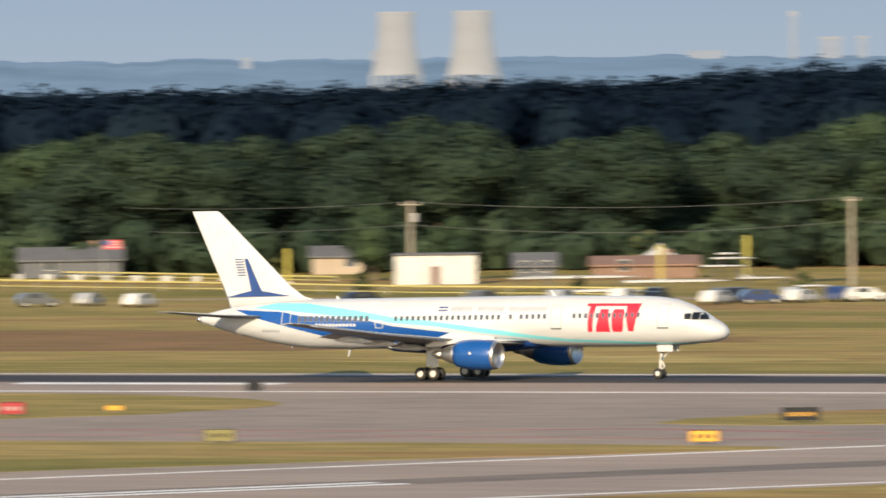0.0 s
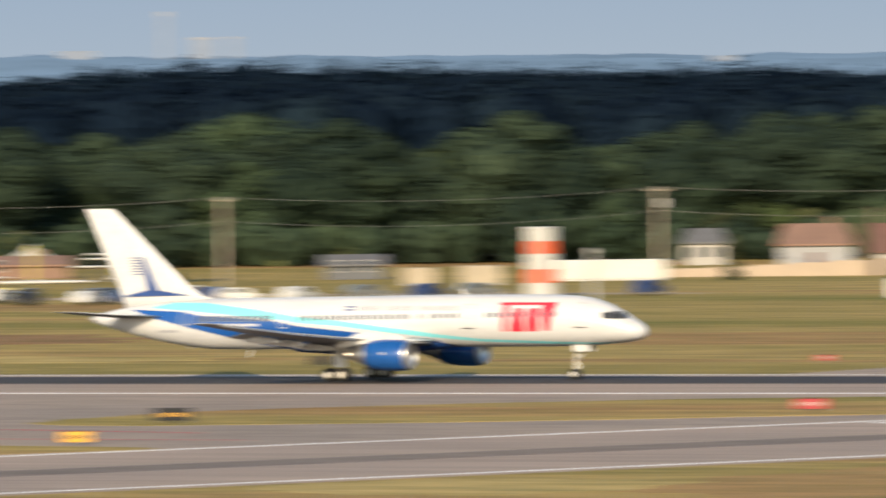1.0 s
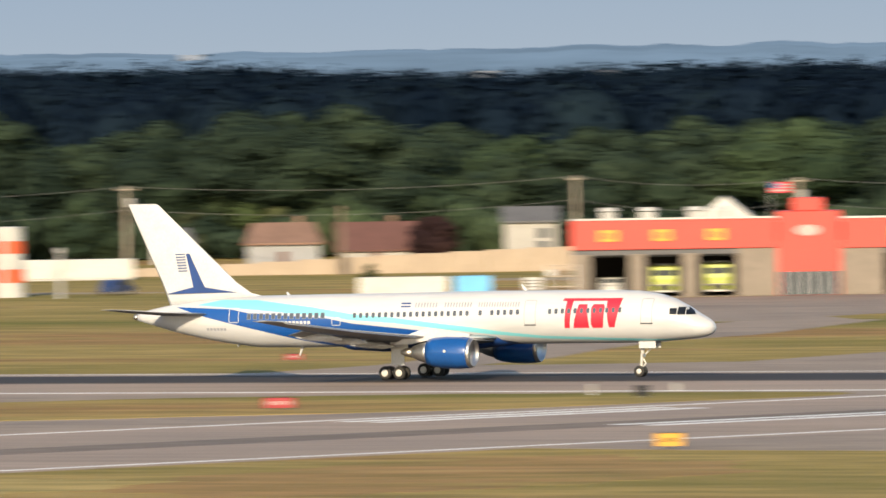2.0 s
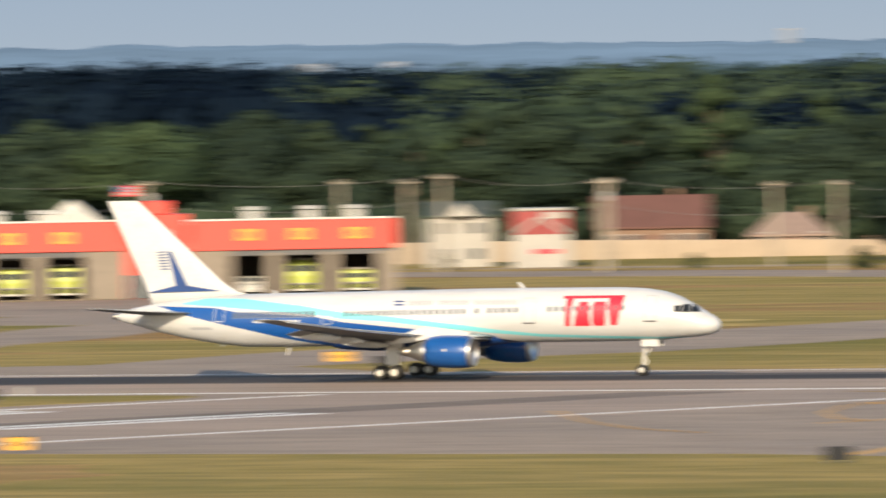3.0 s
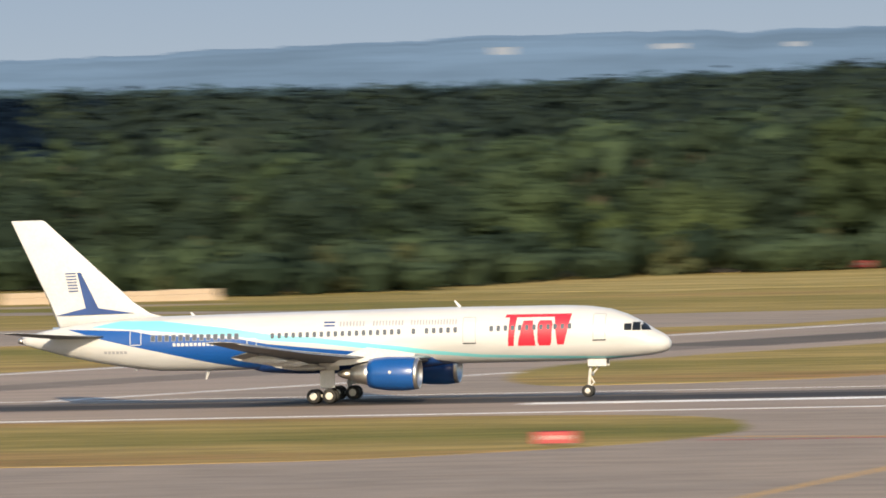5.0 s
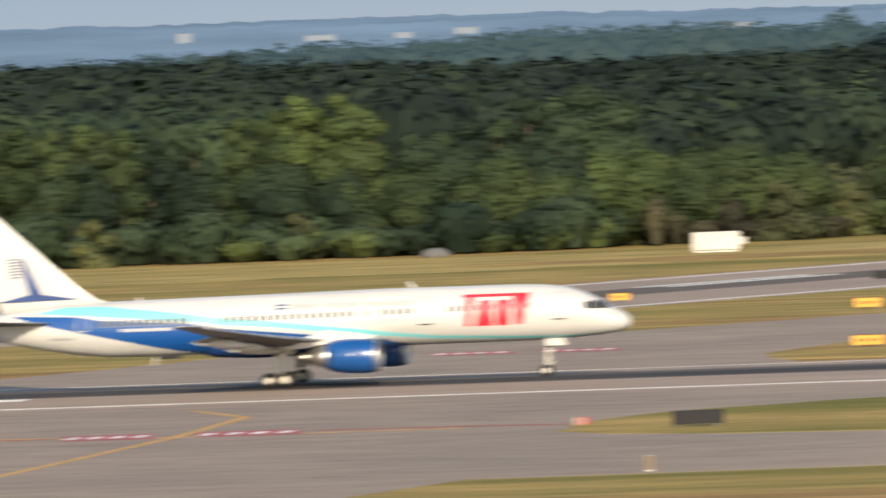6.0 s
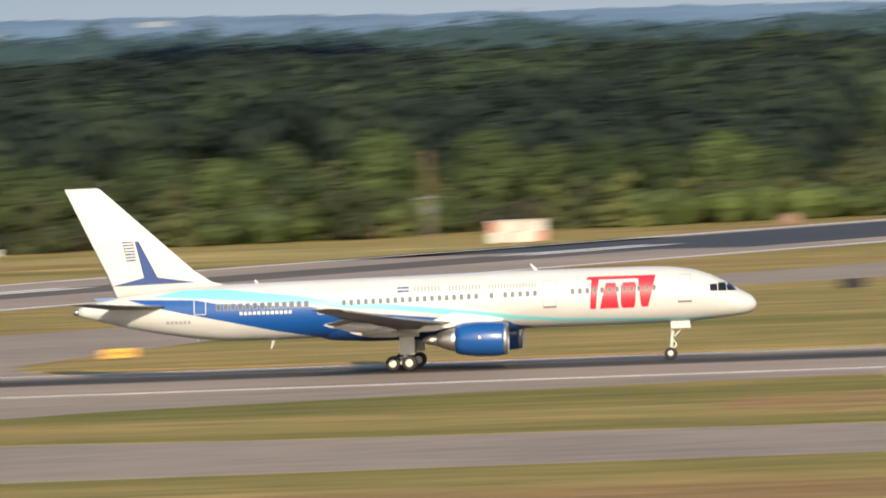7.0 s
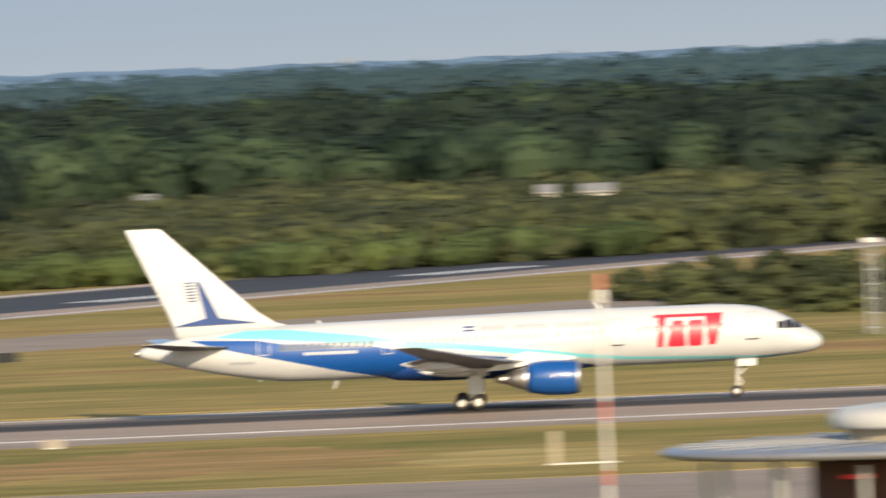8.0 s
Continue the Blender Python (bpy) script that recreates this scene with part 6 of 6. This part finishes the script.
# ---- vehicles ----
def vehicle(x, y, z, turn, l, w, h, paint, label, kind="car", category="car", group="parked cars"):
    """A vehicle along its own x: body, cabin with glass, four wheels, lamps."""
    t = thing(kind, pose(x, y, z, 0, 0, turn), label, category, group)
    b = bmesh.new()
    big = h > 2.2
    prof = [(-l / 2, 0.35), (-l / 2, h * 0.55), (-l / 2 + 0.08, h * 0.62), (-l * 0.36, h * 0.97), (-l * 0.30, h), (l * 0.10, h), (l * 0.17, h * 0.96), (l * 0.28, h * 0.64), (l / 2 - 0.15, h * 0.56), (l / 2, h * 0.45), (l / 2, 0.35)]
    if big:
        prof = [(-l / 2, 0.5), (-l / 2, h * 0.92), (-l / 2 + 0.1, h), (l * 0.40, h), (l * 0.46, h * 0.94), (l / 2, h * 0.55), (l / 2, 0.5)]
    a = [b.verts.new((px, -w / 2, pz)) for px, pz in prof]
    c = [b.verts.new((px, w / 2, pz)) for px, pz in prof]
    b.faces.new(a), b.faces.new(c[::-1])
    for k in range(len(a)):
        b.faces.new((a[k], c[k], c[(k + 1) % len(a)], a[(k + 1) % len(a)]))
    bmesh.ops.recalc_face_normals(b, faces=b.faces[:])
    bmesh.ops.bevel(b, geom=b.edges[:], offset=0.05, segments=2, affect="EDGES")
    body = part("body", b, paint, t)
    r = 0.5 if big else 0.33
    for px in (-l * 0.31, l * 0.31):
        for s in (-1, 1):
            wh = part("wheel", lathe([(-0.12, r * 0.6), (-0.11, r * 0.92), (-0.06, r), (0.06, r), (0.11, r * 0.92), (0.12, r * 0.6)], 18, pose(px, s * (w / 2 - 0.08), r, 0, 0, 90)), M_TYRE, t, "black tyre")
            part("rim", lathe([(-0.13, 0.05), (-0.125, r * 0.55), (0.125, r * 0.55), (0.13, 0.05)], 12, pose(px, s * (w / 2 - 0.08), r, 0, 0, 90)), M_HUB, wh, "grey rim")
    g0, g1 = (h * 0.6, h * 0.86) if big else (h * 0.66, h * 0.93)
    for s in (-1, 1):
        part("side_window", box(l * 0.30, 0.03, g1 - g0, -l * 0.1 if not big else l * 0.32, s * (w / 2 + 0.004), g0, 0.01), M_WINDOW, body, "dark side window")
        part("head_lamp", box(0.06, 0.3, 0.16, l / 2, s * w * 0.36, h * 0.42, 0.02), M_SIDING, body, "clear head lamp")
    part("windscreen", box(0.04, w * 0.86, g1 - g0, l * (0.245 if not big else 0.485), 0, g0, 0.01), M_WINDOW, body, "dark windscreen")
    part("bumper", box(0.16, w * 0.96, 0.22, l / 2 + 0.03, 0, 0.38, 0.04), M_STEEL, t, "grey bumper")
    return t, body


M_CARS = {n: worn(n + "_car_paint", c, 0.3, 0.6, 0.12, 0, 0.5) for n, c in (("white", (0.56, 0.56, 0.55)), ("grey", (0.10, 0.105, 0.11)), ("black", (0.015, 0.016, 0.02)), ("silver", (0.33, 0.335, 0.34)), ("dark_blue", (0.02, 0.04, 0.12)), ("red", (0.12, 0.02, 0.02)))}
for x, y, turn, tone, h in ((-625, 1077, 62, "white", 1.45), (-638, 1078, 15, "grey", 1.5), (-634, 1082, 70, "silver", 1.4), (-600, 1080, 30, "black", 1.5), (-588, 1084, 60, "grey", 1.5), (-581, 1088, 65, "silver", 1.5), (-568, 1084, 70, "black", 1.4), (-561.5, 1085, 64, "white", 1.45), (-557.5, 1087, 10, "dark_blue", 1.5), (-554.8, 1091, 60, "white", 1.4), (-550, 1096, 15, "white", 1.5), (-545, 1100, 55, "white", 1.5),
                                (-541, 1108, 12, "grey", 1.5), (-536, 1112, 60, "dark_blue", 1.5), (-531, 1114, 10, "grey", 1.5), (-514, 1119, 60, "dark_blue", 1.6), (-572, 1092, 75, "black", 1.6), (-566, 1095, 80, "grey", 1.5), (-563, 1093, 70, "black", 1.6), (-553, 1096, 75, "dark_blue", 1.6), (-559, 1097, 85, "silver", 1.5), (-577, 1094, 70, "white", 1.5)):
    vehicle(x, y, GZ, turn + facing(x, y), 4.5, 1.8, h, M_CARS[tone], tone.replace("_", " ") + " car parked beyond the grass")
m = fs.matrix_basis
for (x0, x1), tone, l, h, label in zip(bays, ("white", "lime", "lime", "white", "lime", "lime"), (5, 9, 9, 5, 10, 7), (1.9, 3.0, 3.2, 1.9, 3.4, 2.4), ("white utility vehicle parked in a station bay", "lime yellow fire engine parked in a station bay", "lime yellow fire engine parked in a station bay", "white utility vehicle parked in a station bay", "lime yellow crash tender parked in a station bay", "lime yellow rescue truck parked in a station bay")):
    pt = m @ Vector(((x0 + x1) / 2, 2.0 + l / 2, 0.05))
    t, body = vehicle(pt.x, pt.y, pt.z, facing(-429, 1097) - 90.4, l, 2.4 if h > 2 else 1.9, h, M_LIME if tone == "lime" else M_CARS["white"], label, "fire_engine" if tone == "lime" else "utility_vehicle", "fire truck" if tone == "lime" else "car", "station vehicles")
    if tone == "lime":
        part("light_bar", box(0.4, 1.6, 0.22, l * 0.36, 0, h, 0.04), M_SIDING, body, "white roof light bar")
        part("stripe", box(0.03, 2.3, 0.2, l / 2 + 0.012, 0, 1.0, 0.0), M_SIDING, body, "white reflective stripe")
        part("grille", box(0.05, 1.5, 0.5, l / 2 + 0.015, 0, 0.62, 0.01), M_NEARBLACK, body, "black grille")

# ---- red and white banded tank tower ----
t = thing("banded_tower", pose(-523.2, 1112.3, GZ), "squat cylindrical tower with orange-red and white bands", "tower")
zs = (0, 1.5, 2.9, 4.5, 5.8, 7.15)
for k in range(5):
    b = rod((0, 0, zs[k]), (0, 0, zs[k + 1] - 0.01), 1.66 - 0.03 * k, 1.63 - 0.03 * k, 28)
    part("band", b, M_ORANGE if k in (1, 3) else M_WHITEBOX, t, "orange-red band" if k in (1, 3) else "white band")
part("rim", rod((0, 0, 7.1), (0, 0, 7.25), 1.6, 1.5, 28), M_WHITEBOX, t)
part("ladder", box(0.4, 0.1, 7.1, 0.2, -1.72, 0, 0.01), M_STEEL, t, "steel ladder")


# ---- poles and wires ----
def pole(x, y, h, arm, mat, label):
    t = thing("utility_pole", pose(x, y, GZ, 0, 0, facing(x, y)), label, "pole", "utility poles")
    part("shaft", rod((0, 0, -0.3), (0, 0, h), 0.30, 0.20, 10), mat, t)
    if arm:
        part("crossarm", box(arm, 0.14, 0.16, 0, -0.22, h - 0.5, 0.02), mat, t)
        for s in (-0.45, 0.45):
            part("insulator", rod((s * arm, -0.22, h - 0.34), (s * arm, -0.22, h - 0.1), 0.06, 0.04, 6), M_WHITEBOX, t)
    if arm > 2:
        part("transformer", rod((0.45, -0.1, h - 2.4), (0.45, -0.1, h - 1.4), 0.32, 0.32, 12), M_STEEL, t, "grey transformer can")
    return Vector((x, y, GZ + h))


line = [(-752.7, 1265.7, 8.7), (-653.6, 1187.7, 9.4), (-590.1, 1172.7, 9.8), (-561, 1224, 9.9), (-510, 1233.1, 10.4), (-477.4, 1218, 10.1), (-436.7, 1201, 10.6), (-415.4, 1192, 10.0), (-385, 1178.7, 9.7), (-374.5, 1172.8, 9.5)]
tops = [pole(x, y, h, 2.2 if k % 2 else 1.6, M_POLEWOOD, "weathered wooden utility pole carrying wires") for k, (x, y, h) in enumerate(line)]
for x, y, h, arm in ((-426.3, 1225.2, 9.7, 1.8), (-471.1, 1262, 9.4, 1.8), (-404, 1215, 9.2, 1.6), (-455, 1240, 9.6, 1.8)):
    pole(x, y, h, arm, M_POLEWOOD, "weathered wooden utility pole")
pole(-528.5, 1210, 7.6, 0, M_BARK, "short brown wooden pole")
pole(-514, 1105, 5.2, 0.7, M_STEEL, "grey steel lamp post")
for k, (p, q) in enumerate(zip(tops, tops[1:])):
    t = thing("wire_span", pose(0, 0, 0), "thin sagging overhead wires between poles", "wire", "overhead wires")
    for dz, sag in ((-0.1, 0.9), (-2.7, 1.1)):
        pts = [p.lerp(q, s / 12) + Vector((0, 0, dz - sag * 4 * (s / 12) * (1 - s / 12))) for s in range(13)]
        b = bmesh.new()
        rings = [[b.verts.new(u + Vector((0, 0.02 * math.cos(a), 0.02 * math.sin(a)))) for a in (0.3, 1.56, 2.81, 4.07, 5.33)] for u in pts]
        for u, v in zip(rings, rings[1:]):
            for i in range(5):
                b.faces.new((u[i], u[(i + 1) % 5], v[(i + 1) % 5], v[i]))
        b.faces.new(rings[0]), b.faces.new(rings[-1])
        bmesh.ops.recalc_face_normals(b, faces=b.faces[:])
        part("wire", b, M_WIRE, t)

for x, y, h, label in ((-627.6, 1199, 4.1, "tall dull yellow padded post"), (-626.9, 1219, 4.8, "tall dull yellow padded post"), (-671, 1190, 4.0, "tall dull yellow padded post"), (-688, 1205, 5.0, "tall dull yellow padded post")):
    t = thing("yellow_post", pose(x, y, GZ, 0, 0, facing(x, y)), label, "post", "yellow posts")
    part("shaft", box(0.5, 0.4, h, 0, 0, 0, 0.06), M_YELLOW, t)
    part("base", box(0.9, 0.7, 0.25, 0, 0, 0, 0.03), M_STEEL, t)

# yellow-railed fences
for path, hh in ((((-752, 1196), (-694.4, 1166), (-655, 1148), (-619.9, 1128), (-600, 1122), (-583, 1114)), 1.0), (((-760, 1245), (-712, 1222), (-668, 1196)), 0.65)):
    t = thing("rail_fence", pose(0, 0, 0), "long low fence with yellow top rails", "fence", "yellow rail fences")
    for (x0, y0), (x1, y1) in zip(path, path[1:]):
        n = int(math.hypot(x1 - x0, y1 - y0) / 6)
        part("rail", rod((x0, y0, GZ + hh), (x1, y1, GZ + hh), 0.10, None, 8), M_RAIL, t, "yellow top rail")
        part("rail", rod((x0, y0, GZ + hh * 0.35), (x1, y1, GZ + hh * 0.35), 0.045, None, 8), M_RAIL, t, "yellow lower rail")
        if hh > 0.9 and x1 < -640:
            for k in range(int(n * 6 / 5.6)):
                f = (k + 0.5) * 5.6 / (n * 6)
                part("banner", box(1.9 if k % 3 else 1.3, 0.05, 0.62, x0 + (x1 - x0) * f, y0 + (y1 - y0) * f, GZ + hh + 0.1, 0.02, None, math.degrees(math.atan2(y1 - y0, x1 - x0))), M_WHITEBOX, t, "white banner board")
        for k in range(n + 1):
            part("post", rod((x0 + (x1 - x0) * k / n, y0 + (y1 - y0) * k / n, GZ - 0.1), (x0 + (x1 - x0) * k / n, y0 + (y1 - y0) * k / n, GZ + hh), 0.05), M_STEEL, t)

# flag poles
for x, y, h in ((-714, 1222, 4.6), (-457, 1158, 10.4)):
    t = thing("flag_pole", pose(x, y, GZ, 0, 0, facing(x, y)), "flag pole with a red and white striped flag", "flag", "flag poles")
    part("pole", rod((0, 0, 0), (0, 0, h), 0.06, 0.04), M_STEEL, t)
    for k in range(7):
        part("stripe", box(2.0, 0.03, 0.15, 1.05, 0, h - 1.15 + k * 0.155, 0.0), M_RED if k % 2 == 0 else M_SIDING, t)
    part("canton", box(0.8, 0.04, 0.6, 0.46, 0, h - 0.7, 0.0), M_NAVY, t, "blue flag corner")

# ---- field equipment by the woods ----
t = thing("storage_tank", pose(-155.6, 1241.7, GZ, 0, 0, facing(-155.6, 1241.7)), "white rectangular storage tank on skids in the grass", "tank")
part("shell", box(5.0, 2.2, 1.95, 0, 0, 0.18, 0.12), M_WHITEBOX, t)
part("outlet", box(0.7, 1.0, 0.75, 2.8, 0, 0.75, 0.05), M_WHITEBOX, t, "white end box")
for k in range(4):
    part("seam", box(0.06, 0.04, 1.85, -1.9 + k * 1.25, -1.115, 0.22, 0.0), M_STEEL, t)
part("skid", box(4.6, 1.8, 0.18, 0, 0, 0, 0.02), M_STEEL, t)
t = thing("equipment_shelter", pose(-98.9, 1255.6, GZ, 0, 0, facing(-98.9, 1255.6)), "red and white chequered equipment shelter on the grass", "shelter")
for i in range(4):
    for j in range(2):
        part("panel", box(1.38, 2.4, 1.12, -2.07 + i * 1.38, 0, 0.1 + j * 1.12, 0.01), worn("faded_red_panel", (0.48, 0.26, 0.22), 0.7, 0.6, 0.25) if (i + j) % 2 else M_WHITEBOX, t, "faded red panel" if (i + j) % 2 else "white panel")
part("roof", box(5.7, 2.6, 0.12, 0, 0, 2.34, 0.02), M_SIDING, t)
t = thing("lattice_mast", pose(-112, 1300, GZ, 0, 0, 5), "red and grey lattice mast with a small platform", "mast")
for sx in (-0.45, 0.45):
    for sy in (-0.45, 0.45):
        part("leg", rod((sx, sy, 0), (sx * 0.5, sy * 0.5, 9.6), 0.045), M_BRICK, t)
for k in range(8):
    w0, w1 = 0.45 - 0.028 * k, 0.45 - 0.028 * (k + 1)
    part("brace", rod((-w0, -w0, k * 1.2), (w1, -w1, (k + 1) * 1.2), 0.045), M_BRICK if k > 3 else M_STEEL, t)
    part("brace", rod((w0, -w0, k * 1.2), (-w1, -w1, (k + 1) * 1.2), 0.03), M_BRICK if k > 3 else M_STEEL, t)
part("platform", box(2.6, 1.6, 0.15, 0, 0, 4.3, 0.02), M_GREYWALL, t, "grey platform")
part("cabinet", box(1.2, 1.0, 1.0, 0, 0, 2.6, 0.03), M_ROOFGREY, t, "grey cabinet")
for x, y, w, h, mat, label in ((-72.8, 1303, 2.6, 1.3, M_BRICK, "brown heap of earth by the runway"), (-118, 1310, 2.6, 1.6, M_BRICK, "orange-brown heap of bare earth"), (-104, 1312, 4.5, 0.8, M_POLEWOOD, "low grey concrete slab"), (-189.1, 1267.6, 3.0, 1.0, M_ROOFGREY, "rounded grey boulder in the grass"), (-252, 1265.8, 5.0, 0.6, M_NEARBLACK, "long dark heap of cut brush")):
    b = bmesh.new()
    bmesh.ops.create_icosphere(b, subdivisions=3, radius=1)
    for v in b.verts:
        q = v.co.copy()
        f = 1 + 0.14 * noise.noise(q * 1.7 + Vector((x, y, 0)))
        v.co = Vector((q.x * w / 2 * f, q.y * w / 3 * f, max(-0.1, (q.z + 0.35) * h / 1.35 * f)))
    tagged(obj("mound", b, mat, None, "", True), label, "mound", "mounds").matrix_basis = pose(x, y, GZ, 0, 0, facing(x, y))
for k in range(84):
    u_ = rng.random()
    x, y = 2 + 50 * u_ + rng.uniform(-2, 2), rng.uniform(1075, 1175) - 25 * u_ + (30 if u_ < 0.25 else 0)
    plant(8 if k % 3 else 7, x, y, rng.uniform(0.5, 0.85), rng.uniform(0, 360), 1.4)

# houses among the far trees
for x, y, w, label in ((-63, 1640, 2.2, "white house half hidden in trees"), (-7.6, 1560, 1.8, "grey house half hidden in trees"), (-1.0, 1553, 3.6, "pale house half hidden in trees")):
    house(x, y, w, 5, 5.6, 6.7, M_SIDING, M_GREYPAINT, label, plain=True)

# ---- roof of the near terminal, just below the camera's view of the field ----
NR = 150.0
M_ROOFMETAL = worn("grey_standing_seam_roof", (0.22, 0.225, 0.25), 0.45, 0.5, 0.25, 0.3)
t = thing("rotunda", pose(4.25, NR, 0), "round grey metal canopy roof with a white dome", "building")
UP = Matrix.Rotation(radians(-90), 4, "Y")
part("canopy", lathe([(19.60, 0.3), (19.70, 3.58), (19.74, 3.68), (19.79, 3.68), (19.82, 3.58), (19.84, 0.3)], 72, UP), M_ROOFMETAL, t, "thin grey disc canopy", True)
part("kerb_ring", lathe([(19.82, 1.36), (20.0, 1.36)], 48, UP), M_CREAM, t, "pale neck below the dome")
part("drum", lathe([(0, 1.8), (19.6, 1.8)], 48, UP), M_ROOFDARK, t, "dark drum below the canopy", True)
part("dome", lathe([(19.99, 1.50), (20.04, 1.54), (20.16, 1.53), (20.24, 1.42), (20.28, 1.0), (20.29, 0.05)], 48, UP), M_WHITEBOX, t, "white shallow dome", True)
part("red_plate", box(0.42, 0.06, 0.06, -1.25, -1.42, 19.40, 0.01), M_RED, t, "small red plate on the drum")
for k in range(24):
    an = 2 * math.pi * k / 24
    part("roof_seam", rod((1.5 * math.cos(an), 1.5 * math.sin(an), 19.855), (3.5 * math.cos(an), 3.5 * math.sin(an), 19.835), 0.012, None, 5), M_STEEL, t)
for k in range(16):
    an = 2 * math.pi * k / 16
    part("post", rod((3.15 * math.cos(an), 3.15 * math.sin(an), 0), (3.15 * math.cos(an), 3.15 * math.sin(an), 19.62), 0.05), M_STEEL, t)
t = thing("banded_mast", pose(-0.10, 140, 0), "slim red and white banded antenna mast on the terminal", "mast")
zb = [0, 19.0, 19.5, 19.77, 19.94, 20.53, 20.75, 20.9, 22.05, 22.25]
M_PALERED = worn("faded_red_band_paint", (0.50, 0.16, 0.12), 0.6, 0.6, 0.2)
for k in range(9):
    red = k in (1, 3, 5, 8)
    part("band", rod((0, 0, zb[k]), (0, 0, zb[k + 1] - 0.003), 0.03, 0.03, 12), M_PALERED if red else M_WHITEBOX, t, "faded red band" if red else "white band")
part("side_arm", box(0.82, 0.04, 0.022, -0.30, 0, 20.03, 0.005), M_WHITEBOX, t, "thin white side arm")
part("antenna_panel", box(0.09, 0.06, 0.38, -0.61, 0, 20.05, 0.01), M_CREAM, t, "pale panel antenna")
part("top_box", box(0.11, 0.1, 0.16, 0, 0, 21.9, 0.01), M_WHITEBOX, t, "small white box")
t = thing("lamp_post", pose(21.8, 988.4, GZ, 0, 0, 0), "pale grey steel light tower on the grass", "post")
for s_ in (-0.4, 0.4):
    part("leg", rod((s_, 0, 0), (s_ * 0.7, 0, 7.6), 0.12, 0.10, 8), M_STEEL, t)
for k in range(6):
    part("rung", rod((-0.38, 0, 0.6 + k * 1.2), (0.38, 0, 0.6 + k * 1.2), 0.06), M_STEEL, t)
part("head", box(1.3, 0.5, 0.45, 0, 0, 7.6, 0.05), M_STEEL, t, "grey lamp head")


def motions():
    """The take-off roll: seconds and metres along the runway."""
    roll = [(0.0, -448.26), (0.5, -425.31), (1.0, -401.76), (1.5, -377.62), (2.0, -352.88), (2.5, -327.53), (3.0, -301.58), (3.5, -275.02), (4.0, -247.86), (4.5, -220.11), (5.0, -191.77), (5.5, -162.84), (6.0, -133.34), (6.5, -103.28), (7.0, -72.66), (7.5, -41.5), (8.0, -9.82)]
    walk(plane, [(t, pose(x, RY, 0)) for t, x in roll])
    # the wheels spin forward, as fast as one row for each thirtieth of a second can carry
    for wh in WHEELS:
        x, y, z = wh.location
        walk(wh, [(k / FPS, pose(x, y, z, 0, 78 * k, 0)) for k in range(8 * FPS + 1)])


motions()
